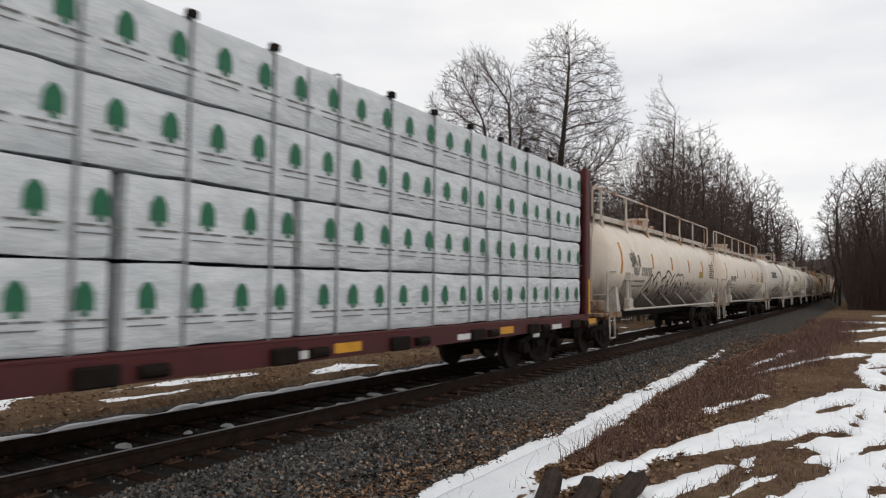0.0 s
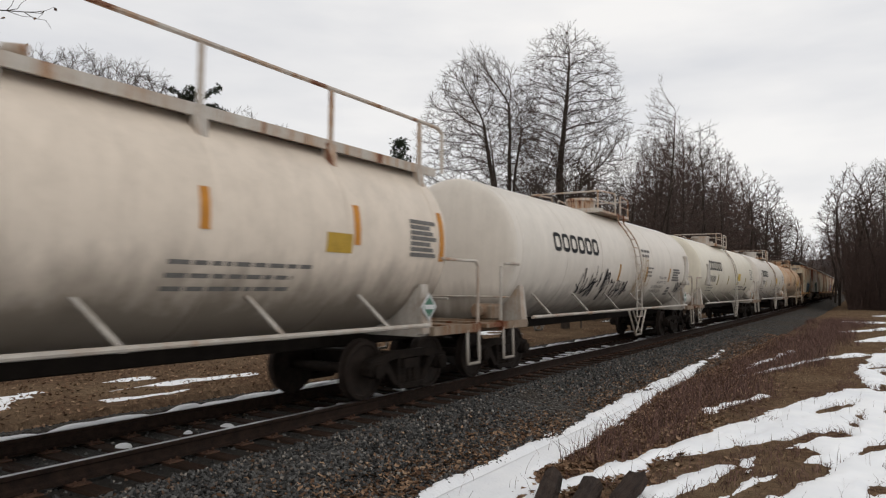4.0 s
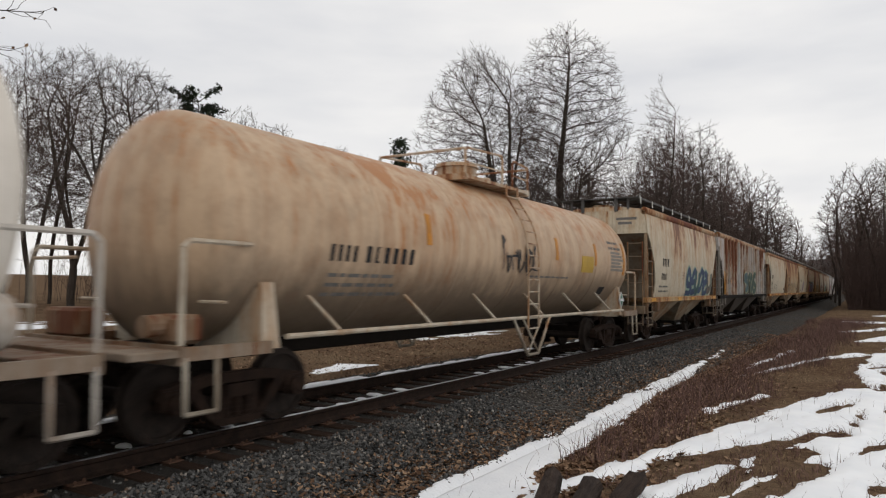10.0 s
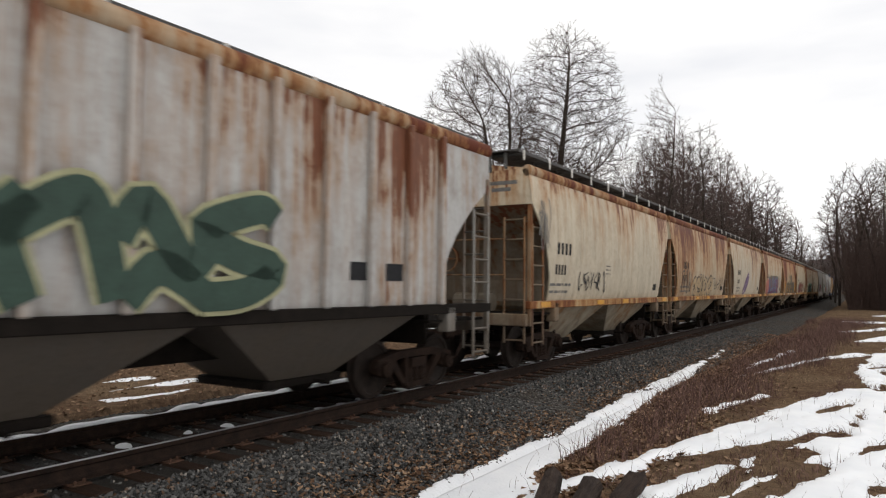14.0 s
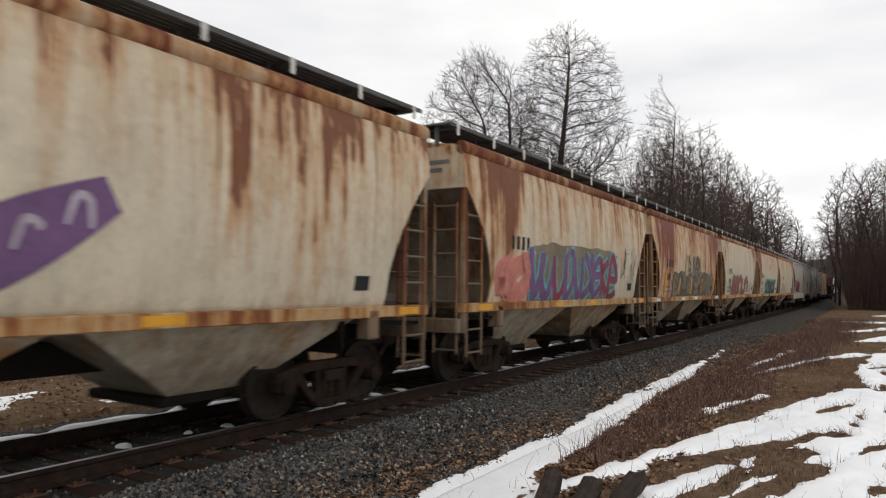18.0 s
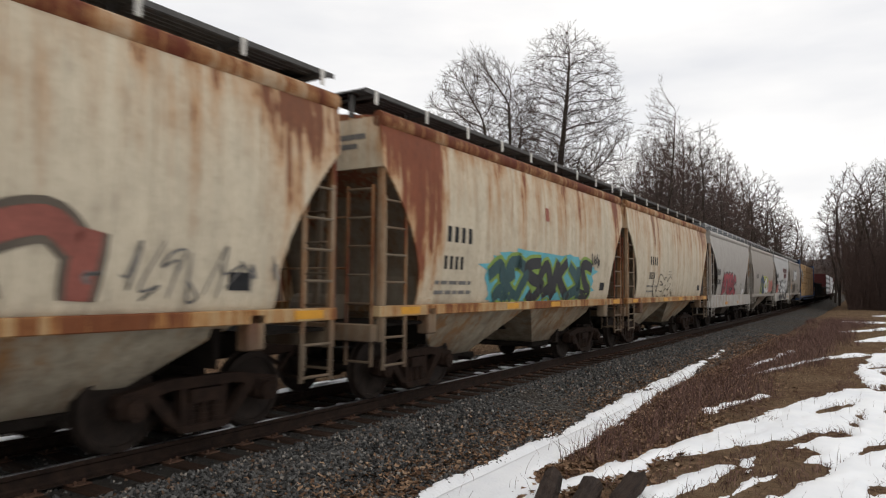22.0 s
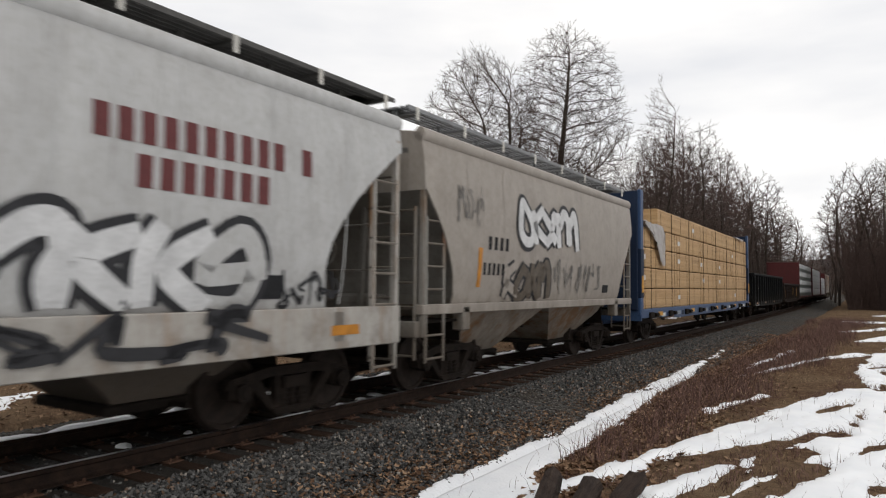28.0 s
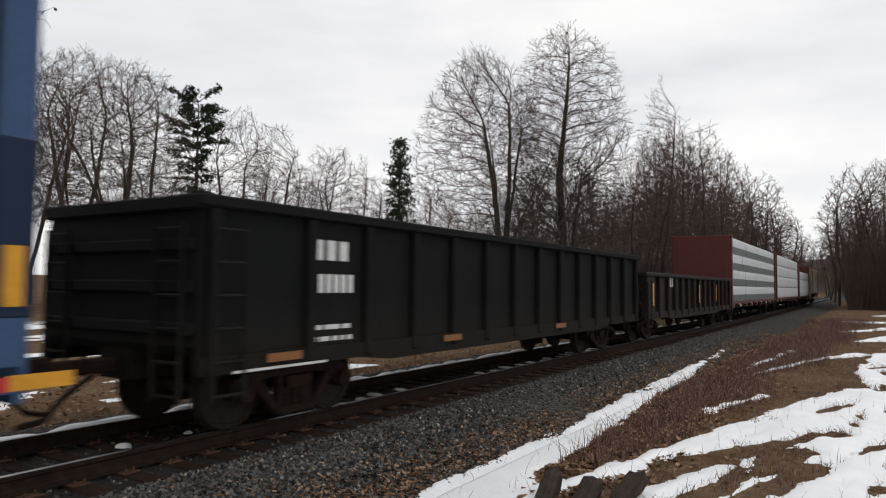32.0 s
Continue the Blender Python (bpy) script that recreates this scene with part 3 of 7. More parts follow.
litter("fallen_leaves", 34000, lambda r: (track_x(9) + r.gauss(4.05, 0.6), 5 + 32 * r.random() ** 1.35), 31, lambda x, y, r: snow_cover(x, y) < 0.1 or r.random() < 0.04)
litter("ballast_leaves", 5200, lambda r: (track_x(9) + 3.15 - abs(r.gauss(0, 0.42)), 4.5 + 26 * r.random() ** 1.5), 33, None, (0.02, 0.045))
litter("fallen_leaves_beyond_track", 7000, lambda r: (r.uniform(-17, -10.6), r.uniform(-2, 26)), 32)


# ---------------------------------------------------------------- trees
def rounded(t):
    """Half-width of a round-headed crown at the height t, from 0 to 1."""
    return max(0.05, math.sin(math.pi * min(1.0, 0.14 + 0.86 * t)) ** 0.55)


def domed(t):
    """Broad below, closing in to a dome."""
    return max(0.05, (1 - t ** 2.4) ** 0.5 * (0.72 + 0.28 * min(1, t * 4)))


def spired(t):
    """Slim crown of a tree grown in the wood."""
    return max(0.06, (1 - t) ** 0.6 * 0.55 + 0.45 * math.sin(math.pi * min(1, 0.2 + 0.8 * t)))


def bare_tree(seed, height, wide, low, outline, points=1200, stems=((0.0, 0.0, 0.75),), reach=0.14, step=0.28, twig=0.0095, stout=0.0, fork=0.0, lift=0.10, side=(0.0, 0.0)):
    """A leafless tree that grows towards points strewn through its crown. stems: lean in x and y, and how high each goes."""
    r = np.random.default_rng(seed)
    goals = []
    while len(goals) < points:
        t = r.random() ** 0.85
        a, q = r.random() * 2 * math.pi, r.random() ** 0.45
        w = wide * outline(t) * (0.86 + 0.28 * noise.noise((math.cos(a) * 1.5 + seed, math.sin(a) * 1.5, t * 3)))
        goals.append((side[0] * t + w * q * math.cos(a), side[1] * t + w * q * math.sin(a), height * (low + (1 - low) * t)))
    goals = np.array(goals)
    spots, above = [np.array((0.0, 0.0, -0.3))], [-1]

    def grow(k, heading, top):
        p = spots[k].copy()
        while p[2] < top:
            heading = heading + r.normal(0, 0.035, 3) + np.array((0, 0, 0.012))
            heading = heading / np.linalg.norm(heading)
            p = p + heading * step
            spots.append(p.copy())
            above.append(k)
            k = len(spots) - 1
        return k

    root = grow(0, np.array((0.0, 0.0, 1.0)), fork) if fork else 0
    for lx, ly, top in stems:
        grow(root, np.array((lx, ly, 1.0)) / math.sqrt(lx * lx + ly * ly + 1), height * top)
    pts = np.array(spots)
    gap = np.linalg.norm(goals[:, None] - pts[None], axis=2)
    best, dist = gap.argmin(1), gap.min(1)
    alive, brood = np.ones(len(goals), bool), {}
    for _ in range(70):
        pull = {}
        for g in np.nonzero(alive & (dist < reach * height))[0]:
            pull.setdefault(best[g], []).append(g)
        if not pull:
            break
        first = len(spots)
        for k, gs in pull.items():
            brood[k] = brood.get(k, 0) + 1
            if brood[k] > 3:
                alive[gs] = False
                continue
            d = goals[gs] - spots[k]
            d = (d / np.linalg.norm(d, axis=1)[:, None]).mean(0)
            if above[k] >= 0:
                back = spots[k] - spots[above[k]]
                d = d + 0.7 * back / np.linalg.norm(back)
            d = d + r.normal(0, 0.10, 3) + np.array((0, 0, lift))
            spots.append(spots[k] + step * d / np.linalg.norm(d))
            above.append(k)
        if len(spots) == first:
            continue
        fresh = np.array(spots[first:])
        gap = np.linalg.norm(goals[:, None] - fresh[None], axis=2)
        nearer = gap.min(1) < dist
        best[nearer], dist[nearer] = first + gap.argmin(1)[nearer], gap.min(1)[nearer]
        alive &= dist > step * 1.45
    count = len(spots)
    power, ends = [0.0] * count, [True] * count
    for k in range(count - 1, 0, -1):
        power[k] = power[k] or twig ** 2.1
        power[above[k]] += power[k]
        ends[above[k]] = False
    power[0] = power[0] or twig ** 2.1
    thick = [min(p ** (1 / 2.1) + stout * max(0.0, 1 - spots[k][2] / (0.8 * height)) * (p > (twig * 9) ** 2.1), height * 0.026) for k, p in enumerate(power)]
    trunk, crown = Shape(), Shape()
    for k in range(1, count):
        ra, rb = thick[above[k]], thick[k]
        a, b = Vector(spots[above[k]]), Vector(spots[k])
        if rb > 0.05:
            trunk.cyl(a, b, min(ra, rb * 1.25), rb, 8 if rb > 0.12 else 6, False)
        else:
            crown.cyl(a, b, min(ra, rb * 1.4), rb, 4 if rb > 0.02 else 3, False)
        if rb < twig * 4.5:
            axis = (b - a).normalized()
            for _ in range(3 if ends[k] else 1 + int(r.random() < 0.5)):
                d = (axis + Vector(r.normal(0, 0.42, 3)) + Vector((0, 0, 0.12))).normalized()
                q = b + d * r.uniform(0.2, 0.5)
                crown.cyl(b, q, twig * 0.85, twig * 0.6, 3, False)
                for _ in range(3):
                    e = (d + Vector(r.normal(0, 0.38, 3)) + Vector((0, 0, 0.1))).normalized()
                    crown.cyl(q, q + e * r.uniform(0.15, 0.36), twig * 0.6, twig * 0.3, 3, False)
    return trunk, crown


def plant_tree(name, label, shapes, x, y, turn=0, size=1.0, twig=TWIG, group="bare trees", bark=BARK):
    ob = thing(name, label, "tree", group)
    ob.matrix_world = pose(x, y, lay(x, y), 0, 0, turn) @ Matrix.Scale(size, 4)
    part("trunk", shapes[0], bark, ob, smooth=60)
    part("crown", shapes[1], twig, ob, "bare twiggy crown")
    return ob


def pine(seed, height, width, low=0.15, thin=0.35, flat_top=False):
    r = random.Random(seed)
    trunk, crown = Shape(), Shape()
    trunk.cyl((0, 0, -0.3), (0, 0, height * 0.97), height * 0.018, 0.03, 8)
    n = int(height * (5 if flat_top else 8))
    for i in range(n):
        t = low + (1 - low) * i / n
        z, a = height * min(0.98, t + r.uniform(-0.02, 0.02)), i * 2.4 + r.random() * 1.5
        reach = (0.55 + 0.45 * (t > 0.72)) * (1 - max(0, t - 0.93) * 4) if flat_top else (1 - t) ** 0.62
        ln = width * reach * r.uniform(0.3, 1.15) + 0.3
        d = Vector((math.cos(a), math.sin(a), 0.12 - 0.25 * (1 - t) + 0.25 * flat_top * (t > 0.75)))
        tip = Vector((0, 0, z)) + d * ln
        trunk.cyl((0, 0, z), tip, 0.035, 0.012, 4, False)
        for k in range(int(12 + (26 if flat_top and t > 0.7 else 15) * ln)):
            f = thin + (1 - thin) * r.random()
            c = Vector((0, 0, z)).lerp(tip, f) + Vector((r.gauss(0, 0.2), r.gauss(0, 0.2), r.gauss(0.0, 0.10 if flat_top else 0.2)))
            for _ in range(5):
                e = Vector((r.gauss(0, 1), r.gauss(0, 1), r.gauss(0.25, 0.6))).normalized() * r.uniform(0.14, 0.3)
                s = e.orthogonal().normalized() * 0.042
                crown.add([c - s, c + s, c + e], [(0, 1, 2)])
    return trunk, crown


def plant_pine(name, label, shapes, x, y):
    ob = thing(name, label, "conifer", "conifers")
    ob.location = (x, y, lay(x, y))
    part("trunk", shapes[0], BARK, ob, smooth=60)
    part("crown", shapes[1], NEEDLES, ob, "dark green needle clumps")


def sized(shapes, height):
    """Scales trunk and crown so that the top comes out at the height."""
    k = height / max(p[2] for sh in shapes for p in sh.v)
    for sh in shapes:
        sh.v = [(p[0] * k, p[1] * k, p[2] * k) for p in sh.v]
    return shapes


plant_tree("bare_tree", "tall leafless tree with several stems spreading from its base",
           sized(bare_tree(101, 14.6, 4.4, 0.19, rounded, 4300, ((-0.50, -0.1, 0.42), (-0.30, 0.25, 0.62), (-0.12, -0.2, 0.72), (0.02, 0.1, 0.78), (0.14, 0.3, 0.72), (0.26, -0.15, 0.70), (0.42, 0.1, 0.5)), step=0.26, fork=3.3, stout=0.045, side=(-1.2, -0.6)), 15.0), -16.5, 32.0)
plant_tree("bare_tree", "tall straight leafless tree with a full twiggy crown",
           sized(bare_tree(102, 15.8, 3.9, 0.26, domed, 3800, ((0.0, 0.0, 0.9), (0.04, 0.02, 0.5)), step=0.26, stout=0.07, lift=0.16), 16.1), -13.5, 33.2)
plant_tree("bare_tree", "thin straight leafless tree close beside a larger one",
           sized(bare_tree(105, 10.0, 0.9, 0.4, spired, 260, ((0.0, 0.0, 0.92),), step=0.26, stout=0.04), 10.2), -13.2, 34.6)
plant_tree("bare_tree", "old leafless tree leaning in several crooked stems",
           sized(bare_tree(106, 9.5, 3.2, 0.25, rounded, 1100, ((0.75, 0.2, 0.5), (0.45, -0.1, 0.55), (0.95, 0.3, 0.35)), step=0.26, fork=0.8, side=(1.6, 0.8)), 9.6), -15.4, 33.6)
plant_tree("bare_tree", "slim leafless tree at the edge of the wood",
           sized(bare_tree(103, 17.0, 2.1, 0.3, spired, 1900, ((0.0, 0.0, 0.85), (0.05, 0.04, 0.6)), step=0.28, stout=0.05), 17.3), -12.4, 48.1, 0, 1.0, TWIG_RED)
plant_tree("bare_tree", "old wide leafless tree with arching limbs",
           sized(bare_tree(104, 16.5, 6.2, 0.28, rounded, 2600, ((-0.35, 0.1, 0.7), (-0.1, -0.2, 0.75), (0.12, 0.1, 0.75), (0.42, 0.0, 0.55)), step=0.32, twig=0.011, fork=3.0, stout=0.05), 16.6), -41.6, 26.1)
plant_tree("bare_tree", "old leafless tree with long rising limbs",
           sized(bare_tree(107, 17.5, 5.2, 0.3, rounded, 1900, ((-0.25, 0.1, 0.75), (0.1, -0.2, 0.75), (0.3, 0.1, 0.7)), step=0.32, twig=0.011, fork=2.5, stout=0.05), 17.8), -45.6, 25.6)
FORM_H = 14.0
forms = [sized(bare_tree(200 + k, 14.0, (2.3, 3.0, 2.0, 2.7, 3.3)[k], (0.30, 0.34, 0.36, 0.28, 0.32)[k], (spired, rounded, spired, domed, rounded)[k], (1000, 1150, 900, 1100, 1200)[k],
                         (((0.0, 0.0, 0.85),), ((-0.12, 0.05, 0.7), (0.15, 0.0, 0.72)), ((0.02, 0.0, 0.9),), ((0.0, 0.0, 0.8), (0.1, 0.1, 0.5)), ((-0.15, 0.1, 0.68), (0.12, 0.15, 0.7), (0.05, -0.18, 0.62)))[k], step=0.32, twig=0.0115, stout=0.035, fork=(0, 1.5, 0, 0, 1.0)[k]), FORM_H) for k in range(5)]
forms += [sized(bare_tree(210 + k, 14.0, (2.4, 3.0)[k], 0.3, (spired, rounded)[k], 700, (((0.0, 0.0, 0.85),), ((-0.1, 0.0, 0.7), (0.12, 0.0, 0.72)))[k], step=0.42, twig=0.020, stout=0.03), FORM_H) for k in range(2)]
forms = [(a.mesh("trunk", BARK, 60), b.mesh("crown", TWIG if k % 2 else TWIG_RED)) for k, (a, b) in enumerate(forms)]
rng = random.Random(77)
# x, y and height of each tree
edge_row = [(-13.0, 44.4, 11.2), (-12.8, 46.4, 12.8), (-12.8, 54.7, 15.8), (-12.7, 62.4, 16.9), (-13.2, 71.3, 16.7), (-14.0, 83.8, 18.3), (-13.8, 94.9, 18.4), (-13.7, 110.4, 19.8), (-13.7, 126.9, 18.9), (-14.8, 155.8, 19.0), (-14.9, 177.6, 18.1), (-15.2, 206.6, 17.3), (-15.5, 239.5, 16.2)]
back_rows = [(-19.6, 55.8, 9.6), (-19.0, 56.4, 9.0), (-16.0, 49.5, 8.8), (-18.1, 58.9, 12.1), (-19.3, 65.7, 12.9), (-15.4, 55.3, 12.0), (-18.4, 69.3, 17.0), (-15.9, 63.3, 17.6), (-15.4, 65.0, 16.5), (-19.3, 86.0, 19.3), (-16.5, 78.0, 18.5), (-17.9, 89.9, 18.6), (-19.2, 103.3, 19.0), (-17.1, 98.3, 18.7), (-17.2, 106.3, 18.7), (-16.5, 110.8, 19.8), (-15.2, 110.6, 16.2), (-18.1, 144.6, 21.0), (-18.6, 163.4, 20.0), (-18.7, 181.6, 18.0), (-19.0, 205.9, 14.2), (-20.0, 247.5, 16.0)]
far_field = [(-51.3, 25.7, 19.0), (-52.1, 27.6, 19.1), (-44.6, 30.0, 17.6), (-53.0, 24.7, 18.0), (-50.3, 36.1, 14.5), (-48.3, 41.9, 17.9), (-50.1, 45.6, 16.3), (-44.0, 42.4, 16.1), (-47.2, 47.6, 14.1), (-42.3, 45.9, 14.7), (-42.3, 48.3, 15.0), (-39.2, 47.9, 13.7), (-43.2, 54.9, 13.2), (-41.8, 55.9, 12.1), (-36.8, 54.2, 12.6),
             (-32.2, 50.1, 10.7), (-30.2, 49.1, 9.7), (-56.9, 46.2, 13.7), (-59.3, 44.7, 13.6), (-53.8, 50.6, 13.4), (-50.5, 52.7, 13.2), (-45.4, 53.6, 12.1), (-41.5, 58.5, 11.8), (-29.6, 51.9, 9.2), (-23.3, 50.1, 8.2), (-19.9, 46.3, 7.5), (-33, 12, 11.5), (-50, 15, 15.0)]
right_wood = [(-2.4, 89.9, 16.7), (-1.1, 97.9, 15.7), (0.5, 87.0, 16.7), (2.1, 83.3, 16.5), (-4.2, 109.0, 16.3), (-5.7, 131.7, 16.0), (-7.7, 160.1, 15.0), (-0.3, 111.3, 18.7), (1.3, 104.0, 18.2), (3.7, 96.1, 18.4), (-2.3, 116.1, 16.3), (-4.2, 138.5, 16.2), (-10.1, 194.2, 14.3), (4.7, 85.0, 16.7), (-0.8, 92.0, 12.5), (1.0, 95.0, 13.5), (-2.0, 103.0, 12.0)]
for k in range(46):
    y = 46 + 120 * rng.random() ** 1.4
    back_rows.append((-14.5 - 9 * rng.random() - 0.02 * y, y, rng.uniform(9, 12.5) + min(5.5, 0.1 * (y - 46))))
for i, (x, y, hgt) in enumerate(edge_row + back_rows + far_field + right_wood):
    plant_tree("bare_tree", "leafless grey-brown tree in the wood beside the track" if x > -20 else "leafless grey-brown tree beyond the field", forms[i % 5 if y < 88 else 5 + i % 2], x, y, rng.random() * 360, hgt / FORM_H, group="trees of the wood")
plant_pine("pine_tree", "dark green pine with ragged layered boughs", pine(5, 16.9, 2.6, 0.3, 0.3, True), -46.5, 36.0)
plant_pine("spruce_tree", "narrow dark green conifer among bare trees", pine(6, 14.6, 2.3, 0.05, 0.3), -35.0, 48.2)


def broken_tie(label, x, y, turn, length, tilt, seed):
    """A split length of old tie with a ragged end."""
    r = random.Random(seed)
    rings = []
    for k in range(8):
        u = k / 7
        t = -length / 2 + length * u
        slim = 1.0 - 0.45 * max(0, (0.45 - u) / 0.45)
        ragged = 0.05 * (k in (0, 7))
        rings.append([(a * slim * r.uniform(0.85, 1.12), t + r.uniform(-1, 1) * ragged, b * slim * r.uniform(0.85, 1.12)) for a, b in ((-0.09, -0.09), (0.09, -0.09), (0.11, -0.02), (0.09, 0.07), (0.01, 0.10), (-0.08, 0.07), (-0.10, 0.0))])
    ob = thing("broken_tie", label, "wood", "discarded ties")
    part("timber", Shape().loft(rings), OLD_WOOD, ob)
    ob.matrix_world = pose(x, y, lay(x, y) + 0.07, tilt, 0, turn)


OLD_WOOD = grainy("rotten_brown_wood", (0.012, 0.008, 0.0065), (0.075, 0.05, 0.038), 4, 0.95, 0, 1.0, (5, 0.5, 5), 0.03)
broken_tie("rotten broken railway tie lying in the grass", -2.80, 6.38, 14, 0.85, 14, 3)
broken_tie("split grey timber lying beside another", -2.43, 6.34, 4, 0.8, 12, 4)
broken_tie("short rotten timber end in the snow", -2.17, 6.78, -6, 0.8, 16, 5)

# limb of a tree beside the line, with a few leaves still on it
hung = Shape()
r_l = random.Random(9)
root = Vector((-15.6, 2.2, 0))
oak = thing("oak_tree", "bare oak beside the line still holding some dead leaves", "tree", "bare trees")
bole = [root + Vector(p) for p in ((0, 0, -0.6), (0.1, 0.1, 3), (0.3, 0.4, 6.2), (0.2, 0.6, 9.0))]
part("trunk", Shape().loft([[p + Vector((math.cos(a), math.sin(a), 0)) * r for a in [math.pi * i / 5 for i in range(10)]] for p, r in zip(bole, (0.22, 0.18, 0.15, 0.08))]), BARK, oak, smooth=60)
for tip, bend in ((Vector((-12.25, 6.15, 6.45)), Vector((0, 0, 0.25))), (Vector((-12.75, 5.9, 5.8)), Vector((0, 0, 0.1)))):
    base = root + Vector((0.25, 0.35, 5.5))
    line = [base.lerp(tip, k / 18) + bend * math.sin(math.pi * k / 18) for k in range(19)]
    limb = Shape()
    for k, (a, b) in enumerate(zip(line, line[1:])):
        limb.cyl(a, b, 0.045 - 0.0022 * k, 0.043 - 0.0022 * k, 6, False)
    for k in range(16):
        p = line[r_l.randint(9, len(line) - 1)].copy()
        d = ((tip - base).normalized() * 0.6 + Vector((r_l.gauss(0, 0.5), r_l.gauss(0, 0.5), r_l.gauss(-0.05, 0.45)))).normalized()
        for j in range(3):
            q = p + d * r_l.uniform(0.10, 0.2)
            limb.cyl(p, q, 0.008 - 0.002 * j, 0.006 - 0.0015 * j, 4, False)
            p, d = q, (d + Vector((r_l.gauss(0, 0.35), r_l.gauss(0, 0.35), r_l.gauss(-0.05, 0.3)))).normalized()
        if r_l.random() < 0.5:
            e = Vector((r_l.gauss(0, 1), r_l.gauss(0, 1), r_l.gauss(-0.8, 0.6))).normalized() * r_l.uniform(0.06, 0.11)
            wing = e.orthogonal().normalized() * 0.03
            hung.add([p, p + e * 0.5 + wing, p + e, p + e * 0.5 - wing], [(0, 1, 2, 3)])
    part("limb", limb, BARK, oak)
tagged(part("leaves", hung, LEAVES, oak, "dead brown leaves"), kind="stuff")


def thicket(name, label, n, area, hmin, hmax, seed, mat):
    """Thin bare stems with side twigs."""
    r = random.Random(seed)
    sh = Shape()
    for _ in range(n):
        x, y = area(r)
        p, h = Vector((x, y, lay(x, y) - 0.1)), r.uniform(hmin, hmax)
        d = Vector((r.gauss(0, 0.18), r.gauss(0, 0.18), 1)).normalized()
        for k in range(3):
            q = p + d * h / 3
            sh.cyl(p, q, 0.022 - 0.006 * k, 0.018 - 0.006 * k, 3, False)
            for _ in range(3):
                e = (d + Vector((r.gauss(0, 0.7), r.gauss(0, 0.7), r.gauss(0, 0.4)))).normalized()
                sh.cyl(q, q + e * h * r.uniform(0.15, 0.35), 0.010, 0.004, 3, False)
            p = q
            d = (d + Vector((r.gauss(0, 0.2), r.gauss(0, 0.2), 0.1))).normalized()
    return tagged(new(name, sh.mesh(name, mat)), label, "undergrowth", kind="stuff")


thicket("undergrowth", "grey-brown bare undergrowth along the edge of the wood", 3200, lambda r: (-12.4 - 16 * r.random() ** 1.3, 40 + 150 * r.random() ** 1.2), 2.0, 7.0, 41, TWIG)
thicket("undergrowth_far", "low bare bushes under distant trees", 1700, lambda r: (r.uniform(-62, -20), r.uniform(30, 62)), 1.5, 6.0, 42, TWIG_RED)
thicket("undergrowth_right", "dense reddish bare thicket under the trees", 4000, lambda r: (-2.6 + 9 * r.random(), 84 + 70 * r.random() ** 1.5), 1.5, 9.5, 43, TWIG_RED)


def far_wood():
    """Distant leafless woods, stem by stem."""
    r, sh = random.Random(58), Shape()
    for _ in range(1500):
        y = r.uniform(230, 480)
        x = track_x(y) + r.choice((-1, 1)) * (7 + 45 * r.random() ** 1.4) if y < 330 else r.uniform(-75, 30)
        hgt = r.uniform(9, 18)
        p = Vector((x, y, -1.0))
        d = Vector((r.gauss(0, 0.07), 0, 1)).normalized()
        sh.cyl(p, p + d * hgt, 0.11, 0.03, 3, False)
        for k in range(16):
            t = r.uniform(0.25, 0.97)
            q = p + d * hgt * t
            e = Vector((r.gauss(0, 0.55), r.gauss(0, 0.4), 0.8)).normalized()
            sh.cyl(q, q + e * hgt * 0.22 * (1.2 - t * 0.8), 0.05, 0.02, 3, False)
    return tagged(new("far_wood", sh.mesh("far_wood", TWIG)), "grey leafless woods far down the line", "woods", kind="stuff")


far_wood()


def hill_mesh():
    vs, fs, n = [], [], 60
    for i in range(n + 1):
        x = -900 + 1500 * i / n
        h = 44 + 9 * noise.noise((x * 0.004, 0, 0)) + 3 * noise.noise((x * 0.03, 2, 0))
        vs += [(x, 900, -1), (x, 930, h * 0.7), (x, 1000, h), (x, 1200, h * 0.8)]
    for i in range(n):
        for j in range(3):
            k = i * 4 + j
            fs.append((k, k + 4, k + 5, k + 1))
    me = bpy.data.meshes.new("backdrop")
    me.from_pydata(vs, [], fs)
    me.materials.append(flat("far_wooded_hill", (0.075, 0.068, 0.07), 0.95, 0, 0.3, 0.03))
    return me


tagged(new("backdrop", hill_mesh()), "low grey-blue wooded hill far behind the line", "hill", kind="structure")


# ---------------------------------------------------------------- running gear
WHEEL_R = 0.457
TRAIN, WHEELS = [], []          # (thing, place along the train); keyed in motions()


def wheelset_mesh():
    sh = Shape()
    for s in (1, -1):
        prof = [(0.66, 0.09), (0.655, 0.13), (0.69, 0.20), (0.70, 0.33), (0.675, 0.38), (0.675, 0.475), (0.705, 0.485), (0.72, WHEEL_R + 0.004), (0.81, WHEEL_R - 0.004), (0.815, 0.39), (0.79, 0.38), (0.775, 0.33), (0.765, 0.20), (0.80, 0.14), (0.80, 0.09)]
        sh.lathe([(a * s, r) for a, r in prof], 28, "x")
        sh.cyl((s * 0.80, 0, 0), (s * 1.02, 0, 0), 0.085, 0.08, 12)
        for k in range(3):
            a = k * 2.094
            sh.cyl((s * 1.02, 0.045 * math.cos(a), 0.045 * math.sin(a)), (s * 1.035, 0.045 * math.cos(a), 0.045 * math.sin(a)), 0.016, 0.016, 6)
    sh.cyl((-0.8, 0, 0), (0.8, 0, 0), 0.085, 0.085, 12)
    return sh.mesh("wheelset", WHEEL_STEEL, 35)


